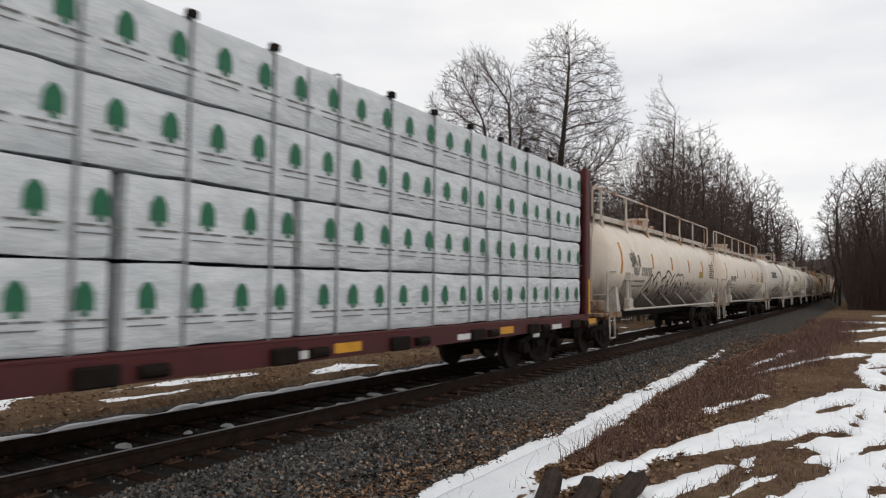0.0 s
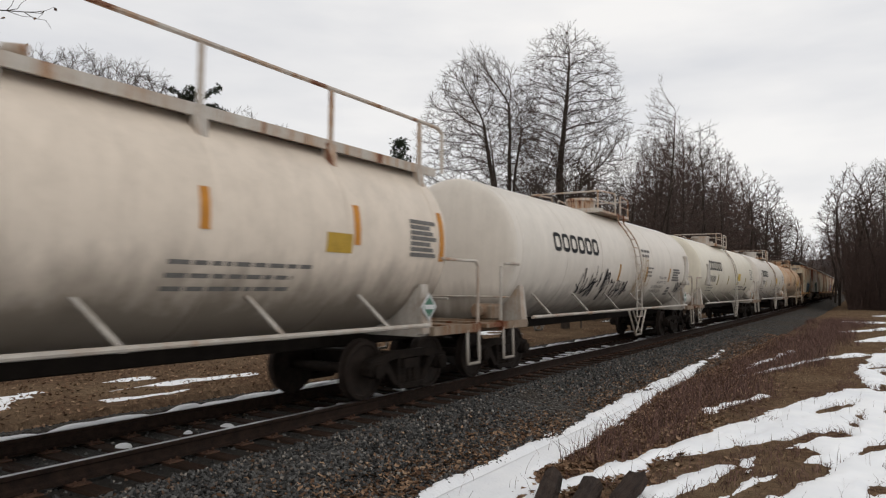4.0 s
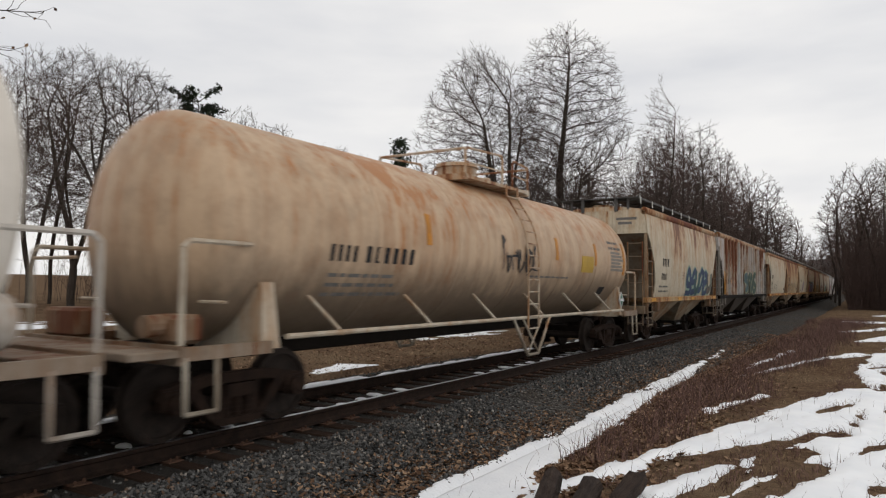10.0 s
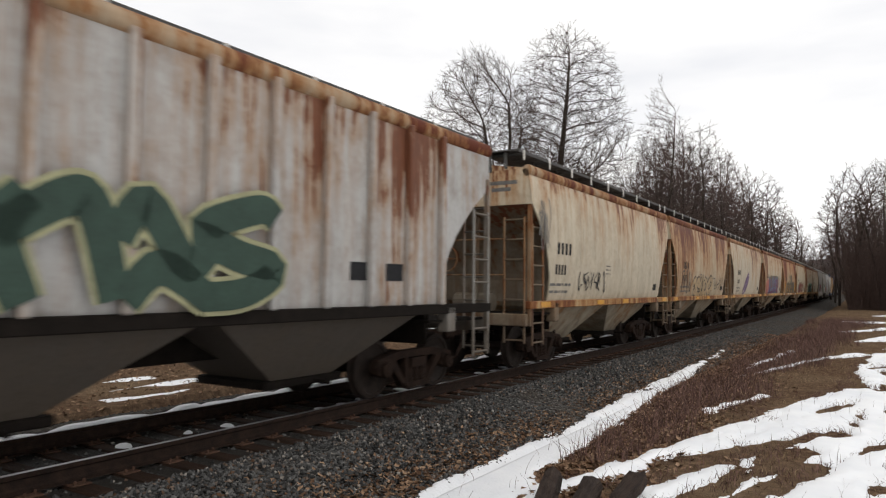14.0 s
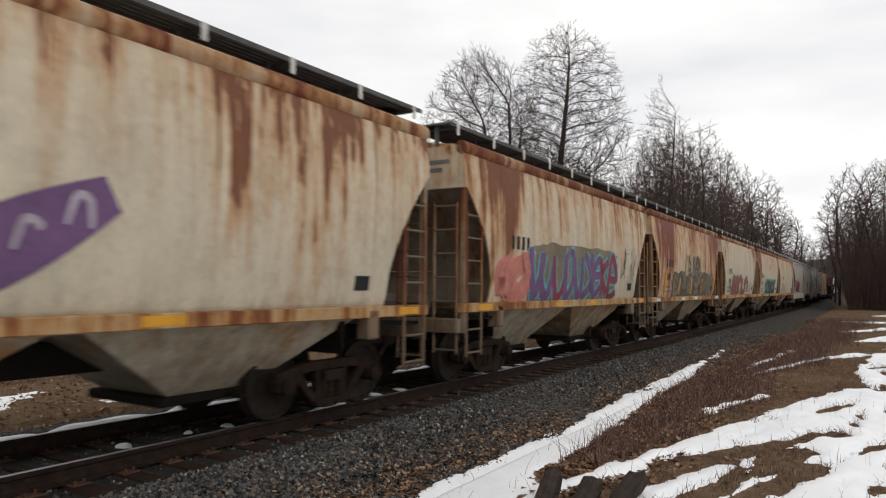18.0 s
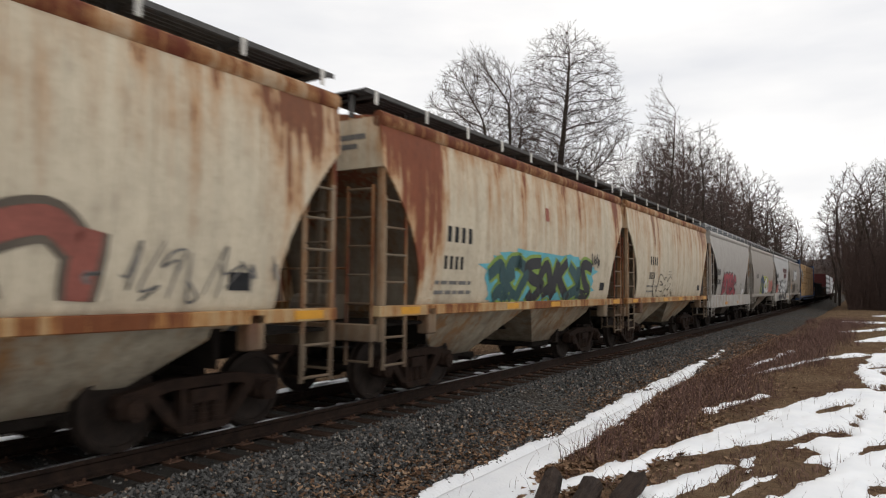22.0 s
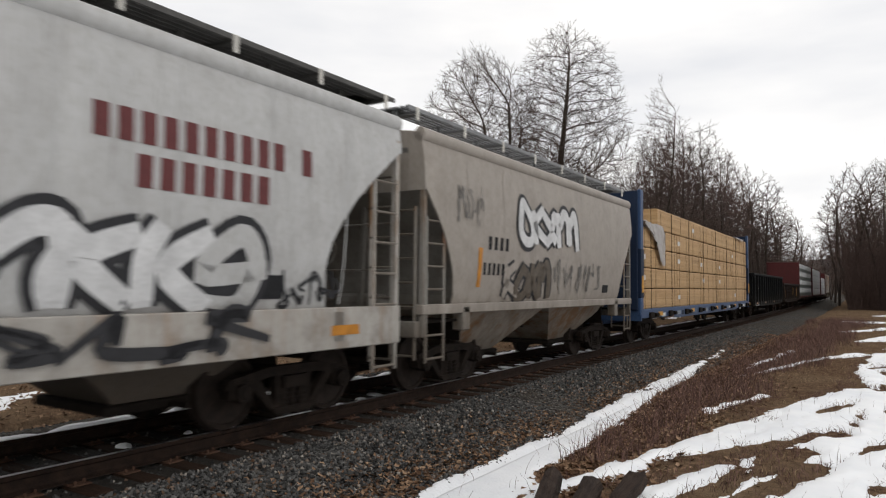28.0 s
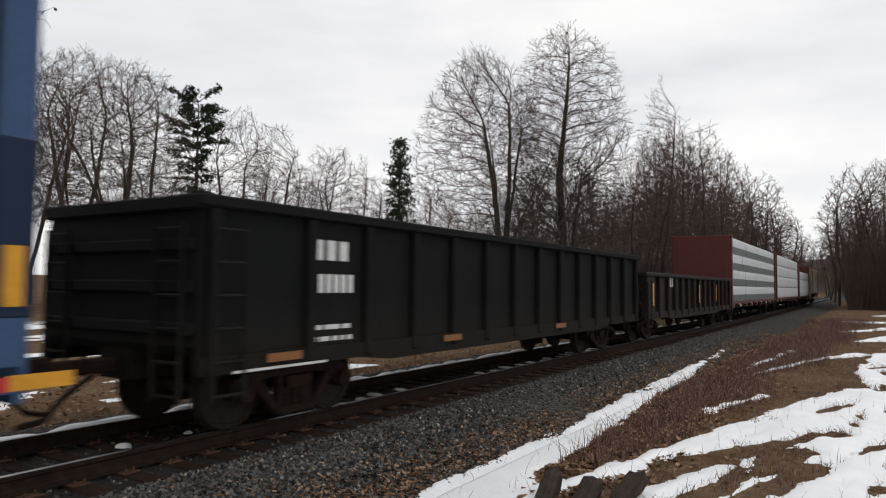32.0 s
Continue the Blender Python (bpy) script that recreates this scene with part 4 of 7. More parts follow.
def side_frame_mesh(mat):
    sh = Shape()
    x0, x1 = 0.90, 1.03
    # top chord, arched over the bearings
    sh.prism([(-1.10, 0.50), (-1.05, 0.62), (-0.80, 0.66), (-0.45, 0.72), (0.45, 0.72), (0.80, 0.66), (1.05, 0.62), (1.10, 0.50), (0.78, 0.53), (0.42, 0.60), (-0.42, 0.60), (-0.78, 0.53)], x0, x1)
    for s in (1, -1):
        sh.prism([(s * 0.76, 0.56), (s * 0.60, 0.60), (s * 0.26, 0.16), (s * 0.34, 0.13)], x0 + 0.01, x1 - 0.005)     # tension member
        sh.prism([(s * 0.31, 0.62), (s * 0.24, 0.62), (s * 0.20, 0.16), (s * 0.30, 0.16)], x0 + 0.005, x1 - 0.01)     # column
        sh.prism([(s * 0.76, 0.60), (s * 1.05, 0.60), (s * 1.06, 0.40), (s * 0.99, 0.36), (s * 0.98, 0.47), (s * 0.80, 0.47), (s * 0.79, 0.36), (s * 0.73, 0.40)], x0 - 0.02, x1 + 0.02)
        sh.cyl((0.94, s * 0.89, WHEEL_R), (1.12, s * 0.89, WHEEL_R), 0.125, 0.115, 14)
        sh.cyl((1.12, s * 0.89, WHEEL_R), (1.135, s * 0.89, WHEEL_R), 0.075, 0.065, 10)
    sh.prism([(-0.38, 0.20), (0.38, 0.20), (0.30, 0.12), (-0.30, 0.12)], x0 - 0.05, x1 + 0.03)                          # spring seat
    for k in range(3):
        sh.cyl((0.98, -0.16 + 0.16 * k, 0.20), (0.98, -0.16 + 0.16 * k, 0.44), 0.062, 0.062, 8)
        for j in range(4):
            sh.cyl((0.98, -0.16 + 0.16 * k, 0.23 + 0.06 * j), (0.98, -0.16 + 0.16 * k, 0.25 + 0.06 * j), 0.074, 0.074, 8)
    sh.box(x0 - 0.02, x1 + 0.04, -0.20, 0.20, 0.44, 0.585)                                                             # bolster end
    return sh.mesh("side_frame", mat)


def mirrored(me, name):
    m = me.copy()
    m.name = name
    for w in m.vertices:
        w.co.x = -w.co.x
    m.flip_normals()
    return m


WHEELSET = wheelset_mesh()
FRAMES = {}
for key, mt in (("dark", TRUCK), ("brown", TRUCK_BROWN)):
    fm = side_frame_mesh(mt)
    FRAMES[key] = (fm, mirrored(fm, "side_frame"))
BOLSTER = Shape().cbox(-0.9, 0.9, -0.18, 0.18, 0.42, 0.66, 0.03).cyl((0, 0, 0.62), (0, 0, 0.78), 0.2, 0.2, 14).cyl((-0.8, 0.38, 0.36), (0.8, 0.38, 0.36), 0.05, 0.05, 8).cyl((-0.8, -0.38, 0.36), (0.8, -0.38, 0.36), 0.05, 0.05, 8).mesh("truck", TRUCK)
COUPLER = Shape().cbox(-0.08, 0.08, -0.75, 0.0, 0.74, 0.90, 0.02).cbox(-0.17, 0.12, -0.98, -0.72, 0.68, 0.96, 0.05).cbox(0.02, 0.17, -1.06, -0.86, 0.72, 0.92, 0.04).tube([(0.12, -0.3, 0.75), (0.30, -0.75, 0.55), (0.32, -0.95, 0.35), (0.2, -1.15, 0.30)], 0.03, 6).mesh("coupler", TRUCK_BROWN)


def trucks(car, half, kind="dark"):
    for s in (1, -1):
        truck = part("truck", BOLSTER, None, car, "heavy cast iron truck", at=(0, s * half, 0))
        for fm in FRAMES[kind]:
            part("side_frame", fm, None, truck)
        for a in (0.89, -0.89):
            ws = part("wheelset", WHEELSET, None, truck, "steel wheels worn bright at the rim")
            ws.matrix_parent_inverse = Matrix.Translation((0, a, WHEEL_R))
            WHEELS.append(ws)


def couplers(car, half):
    for s in (1, -1):
        c = part("coupler", COUPLER, None, car)
        c.location = (0, s * half, 0)
        c.rotation_euler = (0, 0, 0 if s < 0 else math.pi)


# ---------------------------------------------------------------- paint and lettering on the sides
def on_side(side, pts, lift):
    """Points (y, z) laid on the near side of a car."""
    return [(side(z) + lift, y, z) for y, z in pts]


def bar(name, side, y, z, w, h, mat, parent, lift=0.012, label="", shear=0.0):
    sh, n = Shape(), max(1, int(abs(h) / 0.12))
    vs = []
    for i in range(n + 1):
        zz = z + h * i / n
        k = shear * i / n
        vs += [(side(zz) + lift, y + k, zz), (side(zz) + lift, y + w + k, zz)]
    top = len(vs)
    vs += [(p[0] - lift - 0.004, p[1], p[2]) for p in vs]
    fs = [(2 * i, 2 * i + 1, 2 * i + 3, 2 * i + 2) for i in range(n)]
    fs += [(2 * i, 2 * i + 2, top + 2 * i + 2, top + 2 * i) for i in range(n)] + [(2 * i + 1, top + 2 * i + 1, top + 2 * i + 3, 2 * i + 3) for i in range(n)]
    return part(name, sh.add(vs, fs), mat, parent, label)


def marks(side, y, z, count, w, h, mat, parent, gap=0.48, name="marking", lift=0.008):
    """A row of plain blocks, one for each character that stood there."""
    sh = Shape()
    for k in range(count):
        a = y + k * w
        b = a + w * (1 - gap)
        for low, high in ((0.0, 1.0),):
            n = max(1, int(h / 0.12))
            vs = []
            for i in range(n + 1):
                zz = z + h * (low + (high - low) * i / n)
                vs += [(side(zz) + lift, a, zz), (side(zz) + lift, b, zz)]
            sh.add(vs, [(2 * i, 2 * i + 1, 2 * i + 3, 2 * i + 2) for i in range(n)])
    return part(name, sh, mat, parent)


def rings(side, y, z, count, w, h, mat, parent, stroke=0.085, lift=0.009):
    """A wordmark, as a row of plain rounded rings."""
    n = 20
    bend = lambda q: math.copysign(abs(q) ** 0.55, q)
    for k in range(count):
        sh, cy, cz = Shape(), y + w * (k + 0.42), z + h / 2
        for a in [2 * math.pi * i / n for i in range(n)]:
            for inset in (0.0, stroke):
                zz = cz + (h / 2 - inset) * bend(math.sin(a))
                sh.v.append((side(zz) + lift, cy + (w * 0.42 - inset) * bend(math.cos(a)), zz))
        sh.f = [(2 * i, 2 * i + 1, (2 * i + 3) % (2 * n), (2 * i + 2) % (2 * n)) for i in range(n)]
        part("lettering", sh, mat, parent)


def lines(side, y, z, rows, w, mat, parent, h=0.05, pitch=0.11, seed=1, name="small_print", lift=0.008):
    """Lines of print too small to read, as broken bars."""
    r = random.Random(seed)
    sh = Shape()
    for k in range(rows):
        a, zz = y, z - k * pitch
        end = y + w * r.uniform(0.75, 1.0)
        while a < end:
            b = min(end, a + r.uniform(0.08, 0.3))
            sh.add([(side(zz) + lift, a, zz), (side(zz) + lift, b, zz), (side(zz + h) + lift, b, zz + h), (side(zz + h) + lift, a, zz + h)], [(0, 1, 2, 3)])
            a = b + 0.05
    return part(name, sh, mat, parent)


def printed_panel(side, y, z, w, h, mat, parent, lift=0.009):
    """A block of dense rows of print, too small to read."""
    sh, n = Shape(), max(2, int(h / 0.085))
    for k in range(n):
        a, b = z + h * k / n, z + h * (k + 0.72) / n
        e = y + w * (1 - 0.12 * ((k * 7) % 3))
        sh.add([(side(a) + lift, y, a), (side(a) + lift, e, a), (side(b) + lift, e, b), (side(b) + lift, y, b)], [(0, 1, 2, 3)])
    return tagged(part("printed_panel", sh, mat, parent), kind="stuff")


def words(text, side, y, z, size, mat, parent, lift=0.009, name="lettering"):
    cu = bpy.data.curves.new(name, "FONT")
    cu.body, cu.size, cu.resolution_u = text, size * 1.38, 2
    tmp = bpy.data.objects.new(name, cu)
    me = bpy.data.meshes.new_from_object(tmp)
    bpy.data.objects.remove(tmp)
    for w in me.vertices:
        u, v = w.co.x, w.co.y
        w.co = (side(z + v) + lift, y + u, z + v)
    me.materials.clear()
    me.materials.append(mat)
    return part(name, me, None, parent)


def ribbon(sh, side, pts, width, lift, ends=0.55):
    vs = []
    for i, (y, z) in enumerate(pts):
        a, b = pts[max(0, i - 1)], pts[min(len(pts) - 1, i + 1)]
        dy, dz = b[0] - a[0], b[1] - a[1]
        m = math.hypot(dy, dz) or 1
        wd = width * (ends + (1 - ends) * math.sin(math.pi * i / (len(pts) - 1)))
        ny, nz = -dz / m * wd / 2, dy / m * wd / 2
        vs += [(side(z + nz) + lift, y + ny, z + nz), (side(z - nz) + lift, y - ny, z - nz)]
    sh.add(vs, [(2 * i, 2 * i + 1, 2 * i + 3, 2 * i + 2) for i in range(len(pts) - 1)])


def bezier(p, n=10):
    """A smooth line through the points."""
    out = []
    for i in range(len(p) - 1):
        a, b, c, d = p[max(0, i - 1)], p[i], p[i + 1], p[min(len(p) - 1, i + 2)]
        for k in range(n):
            t = k / n
            out.append(tuple(0.5 * (2 * b[j] + (c[j] - a[j]) * t + (2 * a[j] - 5 * b[j] + 4 * c[j] - d[j]) * t * t + (3 * b[j] - a[j] - 3 * c[j] + d[j]) * t ** 3) for j in (0, 1)))
    return out + [p[-1]]


def scribble(side, y, z, w, h, mat, parent, seed, loops=6, width=0.045, lift=0.022, name="graffiti_tag", label="sprayed scrawl"):
    r = random.Random(seed)
    sh = Shape()
    for k in range(loops):
        cy = y + w * (k + 0.5) / loops
        cell = w / loops
        pts = [(cy + cell * r.uniform(-0.75, 0.75), z + h * r.random()) for _ in range(r.randint(4, 6))]
        ribbon(sh, side, bezier(pts, 7), width * r.uniform(0.7, 1.2), lift)
    return part(name, sh, mat, parent, label)


def graffiti(side, y, z, w, h, fills, edge, parent, seed, letters=6, lift=0.016, slant=0.0, bold=0.05, label="sprayed graffiti lettering", cloud=None):
    """Swollen letter-like shapes with outlines: bent strokes, each drawn wide for the edge and narrower for the fill."""
    r = random.Random(seed)
    if cloud:
        back, n = Shape(), 60
        outer = []
        for i in range(n):
            a = 2 * math.pi * i / n
            k = 1 + 0.16 * noise.noise((math.cos(a) * 2 + seed, math.sin(a) * 2, seed)) + 0.16 * noise.noise((math.cos(a) * 7 + seed, math.sin(a) * 7, seed))
            sgn = lambda q: math.copysign(abs(q) ** 0.6, q)
            outer.append((y + w / 2 + sgn(math.cos(a)) * (w / 2 + 0.22) * k, z + h / 2 + sgn(math.sin(a)) * (h / 2 + 0.14) * k))
        rings = []
        for k in range(6):
            rings += on_side(side, [(y + w / 2 + (p[0] - y - w / 2) * (k + 0.01) / 5, z + h / 2 + (p[1] - z - h / 2) * (k + 0.01) / 5) for p in outer], lift - 0.008)
        back.add(rings, [(k * n + i, k * n + (i + 1) % n, (k + 1) * n + (i + 1) % n, (k + 1) * n + i) for k in range(5) for i in range(n)])
        part("graffiti_cloud", back, cloud, parent, "sprayed background cloud")
    cell = w / letters
    for k in range(letters):
        y0 = y + k * cell
        thick = min(cell * r.uniform(0.34, 0.44), h * 0.31)
        top, low = z + h * r.uniform(0.88, 1.0), z + h * r.uniform(0, 0.08)
        form, flip = r.choice(STROKES), r.random() < 0.35
        rim, fill = Shape(), Shape()
        for st in form:
            pts = [((1 - p if flip else p) + r.uniform(-0.17, 0.17), min(1.0, max(0.0, q + r.uniform(-0.14, 0.14)))) for p, q in st]
            line = [(y0 - 0.06 * cell + q[0] * cell * 1.15 + slant * q[1], low + q[1] * (top - low)) for q in bezier(pts, 5)]
            ribbon(rim, side, line, thick * 1.12 + bold * 2, lift - 0.003 + 0.0002 * k, 0.85)
            ribbon(fill, side, line, thick, lift + 0.004 + 0.0003 * k, 0.85)
        body = part("graffiti_letter", rim, edge, parent, label)
        part("graffiti_fill", fill, fills[r.randrange(len(fills))], body)


# bent strokes of which the sprayed shapes are made up
STROKES = (
    (((0.1, 0.0), (0.12, 0.6), (0.1, 1.0)), ((0.12, 0.6), (0.45, 1.0), (0.85, 0.8), (0.9, 0.0))),
    (((0.1, 1.0), (0.12, 0.35), (0.45, 0.0), (0.85, 0.3), (0.9, 1.0)),),
    (((0.5, 1.0), (0.1, 0.6), (0.2, 0.1), (0.6, 0.0), (0.92, 0.4), (0.8, 0.9), (0.45, 1.0)),),
    (((0.9, 0.85), (0.5, 1.0), (0.12, 0.78), (0.5, 0.5), (0.9, 0.25), (0.5, 0.0), (0.08, 0.15)),),
    (((0.12, 0.0), (0.1, 0.5), (0.14, 1.0)), ((0.85, 1.0), (0.25, 0.5), (0.95, 0.0))),
    (((0.12, 0.5), (0.88, 0.55), (0.6, 1.0), (0.12, 0.6), (0.3, 0.05), (0.92, 0.1)),),
    (((0.0, 0.1), (0.3, 0.7), (0.7, 0.95), (1.1, 0.6)), ((0.1, 0.9), (0.5, 0.35), (1.1, 0.05))),
    (((-0.1, 0.5), (0.35, 0.95), (0.6, 0.4), (1.1, 0.75)), ((0.2, 0.0), (0.5, 0.25), (0.95, 0.0))),
)


def ladder(side_x, y0, y1, z0, z1, rungs, mat, car, r=0.02, axis="y", x1=None):
    """Two rails and rungs. On a side: between y0 and y1 at side_x. On an end: between side_x and x1 at y0."""
    sh = Shape()
    ends = ((side_x, y0), (side_x, y1)) if axis == "y" else ((side_x, y0), (x1, y0))
    for ex, ey in ends:
        sh.box(ex - 0.012, ex + 0.016, ey - 0.025, ey + 0.025, z0, z1)
    lad = part("ladder", sh, mat, car)
    key = (axis, round(side_x, 3), round(y0, 3), round(y1, 3), x1, r, mat.name)
    if key not in RUNGS:
        RUNGS[key] = Shape().cyl((*ends[0], 0), (*ends[1], 0), r, r, 6).mesh("rung", mat)
    for k in range(rungs):
        part("rung", RUNGS[key], None, lad, at=(0, 0, z0 + 0.06 + (z1 - z0 - 0.12) * k / (rungs - 1)))
    return lad


RUNGS = {}


# ---------------------------------------------------------------- covered hoppers
def hopper(label, s0, s1, paint, end_paint, bay_paint, trim, bays=2, style="curved", eave=4.17, kink=3.5, cut=1.02, stripe=YELLOW, sill_h=0.14, board=GRATE, truck="brown", top_rim=None, board_z=4.60, plate=None, sill=None):
    car = thing("covered_hopper_car", label, "freight car", "covered hopper cars of the train")
    L = s1 - s0
    h = L / 2
    if style == "ribbed":
        prof = [(1.45, 1.44), (1.52, 1.46), (2.8, 1.46), (eave - 0.05, 1.46), (eave, 1.45)]
    else:
        prof = [(1.42, 1.40), (1.60, 1.46), (2.0, 1.51), (2.6, 1.55), (3.2, 1.55), (3.7, 1.52), (eave - 0.08, 1.47), (eave, 1.44)]

    def side(z):
        for (a, wa), (b, wb) in zip(prof, prof[1:]):
            if z <= b:
                return wa + (wb - wa) * max(0, z - a) / (b - a)
        return prof[-1][1]

    def half(z):
        if z >= kink:
            return h
        if style == "round":
            t = min(1, (kink - z) / (kink - 1.45))
            return h - cut * math.sin(t * math.pi * 0.62) / math.sin(math.pi * 0.62) * 1.0
        return h - cut * (1 - (1 - min(1, (kink - z) / 1.75)) ** 1.7)

    levels = sorted({1.42, 1.6, 1.9, 2.04, 2.3, 2.6, 2.9, 3.2, kink - 0.02, kink, 3.75, eave - 0.08, eave})
    body, e0, e1 = Shape(), Shape(), Shape()
    for s in (1, -1):                       # side sheets, with thickness
        vs = []
        for z in levels:
            w, a = side(z), half(z)
            vs += [(s * w, -a, z), (s * w, a, z)]
        n = len(vs)
        vs += [(p[0] - s * 0.03, p[1], p[2]) for p in vs]
        m = len(levels)
        fs = [(2 * i, 2 * i + 1, 2 * i + 3, 2 * i + 2) for i in range(m - 1)] + [(n + 2 * i, n + 2 * i + 2, n + 2 * i + 3, n + 2 * i + 1) for i in range(m - 1)]
        fs += [(2 * i, 2 * i + 2, n + 2 * i + 2, n + 2 * i) for i in range(m - 1)] + [(2 * i + 1, n + 2 * i + 1, n + 2 * i + 3, 2 * i + 3) for i in range(m - 1)]
        part("side_sheet", Shape().add(vs, fs), paint, car, smooth=25)
    for s, sh in ((-1, e0), (1, e1)):       # end: upright plate above, slope sheet below
        vs = []
        low = [z for z in levels if z <= kink]
        for z in low:
            w, a = side(z) - 0.035, (half(z) - 0.25 * min(1, (kink - z) / 0.6))
            vs += [(-w, s * a, z), (w, s * a, z)]
        sh.add(vs, [(2 * i, 2 * i + 1, 2 * i + 3, 2 * i + 2) for i in range(len(low) - 1)])
        part("slope_sheet", sh, end_paint, car, "sloping end sheet, toned darker than the sides")
        w = side(kink)
        part("end_plate", Shape().hexa([(-w, s * h, kink - 0.04), (w, s * h, kink - 0.04), (w, s * (h - 0.04), kink - 0.04), (-w, s * (h - 0.04), kink - 0.04), (-1.43, s * h, eave + 0.03), (1.43, s * h, eave + 0.03), (1.43, s * (h - 0.04), eave + 0.03), (-1.43, s * (h - 0.04), eave + 0.03)]), plate or paint, car)
        part("marking", Shape().box(0.55, 1.2, s * (h + 0.006), s * (h + 0.002), eave - 0.28, eave - 0.20).box(0.6, 1.05, s * (h + 0.006), s * (h + 0.002), eave - 0.42, eave - 0.34), GREY_INK, car)
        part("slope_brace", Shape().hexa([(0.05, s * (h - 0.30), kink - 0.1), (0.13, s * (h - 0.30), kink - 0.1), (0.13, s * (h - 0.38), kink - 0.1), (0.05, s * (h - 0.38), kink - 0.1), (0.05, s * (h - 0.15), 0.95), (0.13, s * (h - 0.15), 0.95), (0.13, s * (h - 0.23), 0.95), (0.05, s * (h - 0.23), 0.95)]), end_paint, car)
    # roof with its rolled eaves and hatch trough
    roof = Shape().loft([[(x, y, z) for x, z in ((-1.45, eave), (-1.3, eave + 0.06), (-0.5, eave + 0.17), (0.5, eave + 0.17), (1.3, eave + 0.06), (1.45, eave), (1.3, eave - 0.04), (-1.3, eave - 0.04))] for y in (-h + 0.02, h - 0.02)])
    part("roof", roof, paint, car)
    rim_mat = top_rim or paint
    for s in (1, -1):
        part("top_chord", Shape().loft([[(s * (1.42 + 0.10 * math.cos(a)), y, eave - 0.01 + 0.125 * math.sin(a)) for a in [2 * math.pi * i / 10 for i in range(10)]] for y in (-h, h)]), rim_mat, car, smooth=50)
    for k in range(3):
        y = -h + L * (k + 0.5) / 3
        part("hatch_cover", Shape().cbox(-0.28, 0.28, y - L / 6.6, y + L / 6.6, eave + 0.16, eave + 0.26, 0.03), paint, car)
    for s in (1, -1):                       # running boards
        sh = Shape()
        wide = board is GRATE
        for k in range(10 if wide else 6):
            x = s * (1.24 - 0.10 * k)
            sh.box(x - 0.022 - 0.02 * wide, x + 0.022 + 0.02 * wide, -h - 0.12, h + 0.12, board_z - 0.03, board_z)
        for k in range(int(L / 0.45)):
            y = -h + 0.45 * k
            sh.box(s * (0.32 if wide else 0.72), s * 1.27, y - 0.012, y + 0.012, board_z - 0.035, board_z - 0.005)
            if k % 3 == 0:
                sh.box(s * 0.9, s * 0.96, y - 0.03, y + 0.03, eave + 0.06, board_z - 0.03)
        sh.box(s * 1.265, s * 1.285, -h - 0.12, h + 0.12, board_z - 0.06, board_z + 0.005)
        part("running_board", sh, board, car, "dark steel grating walkway")
        m = int(L / 1.35)
        for k in range(m + 1):
            y = -h + 0.12 + (L - 0.24) * k / m
            part("board_bracket", Shape().box(s * 1.285, s * 1.305, y - 0.03, y + 0.03, board_z - 0.20, board_z + 0.005), WHITE_PAINT, car)
            part("board_support", Shape().box(s * 0.6, s * 1.285, y - 0.02, y + 0.02, board_z - 0.09, board_z - 0.05), board, car)
    for s in (1, -1):
        part("end_board", Shape().box(-1.0, 1.0, s * (h + 0.10), s * (h - 0.45), board_z - 0.03, board_z).box(-0.6, -0.5, s * (h + 0.05), s * h, eave, board_z).box(0.5, 0.6, s * (h + 0.05), s * h, eave, board_z), board, car)
    # sills and reflectors
    for s in (1, -1):
        part("side_sill", Shape().cbox(s * 1.36 if s > 0 else -1.52, 1.52 if s > 0 else -1.36, -h, h, 1.44 - sill_h, 1.46, 0.012), trim if style == "round" else (sill or paint), car, "full-length side sill")
    if stripe:
        for f in (0.045, 0.36, 0.55, 0.93):
            yy = -h + L * f
            part("reflector", Shape().box(1.521, 1.527, yy, yy + 0.5, 1.45 - sill_h * 0.85, 1.45 - sill_h * 0.1), stripe, car, "yellow reflective strip")
    if style == "ribbed":
        n = 14
        for k in range(n + 1):
            y = -h + cut + 0.12 + (L - 2 * cut - 0.24) * k / n
            part("side_post", Shape().cbox(1.455, 1.57, y - 0.055, y + 0.055, 1.45, eave - 0.06, 0.02), paint, car)
    else:
        for k in range(1, 8):
            y = -h + L * k / 8
            zz = [1.5 + (eave - 1.6) * i / 10 for i in range(11)]
            part("weld_seam", Shape().add([p for z in zz for p in ((side(z) + 0.006, y - 0.012, z), (side(z) + 0.006, y + 0.012, z))], [(2 * i, 2 * i + 1, 2 * i + 3, 2 * i + 2) for i in range(10)]), paint, car)
    # hopper bays
    inner = h - cut - 0.25
    span = 2 * inner / bays
    for k in range(bays):
        a, b = -inner + span * k, -inner + span * (k + 1)
        m = (a + b) / 2
        z1, z0 = 1.44, 0.46
        bay = Shape().loft([[(-1.36, a + 0.04, z1), (1.36, a + 0.04, z1), (1.36, b - 0.04, z1), (-1.36, b - 0.04, z1)], [(-1.25, a + 0.10, z1 - 0.12), (1.25, a + 0.10, z1 - 0.12), (1.25, b - 0.10, z1 - 0.12), (-1.25, b - 0.10, z1 - 0.12)], [(-0.62, m - span * 0.14, z0), (0.62, m - span * 0.14, z0), (0.62, m + span * 0.14, z0), (-0.62, m + span * 0.14, z0)]])
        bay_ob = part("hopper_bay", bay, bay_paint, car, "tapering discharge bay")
        part("outlet_gate", Shape().cbox(-0.7, 0.7, m - span * 0.18, m + span * 0.18, 0.36, 0.47, 0.02).cyl((-0.95, m + 0.2, 0.40), (0.95, m + 0.2, 0.40), 0.035, 0.035, 8), DARK, bay_ob)
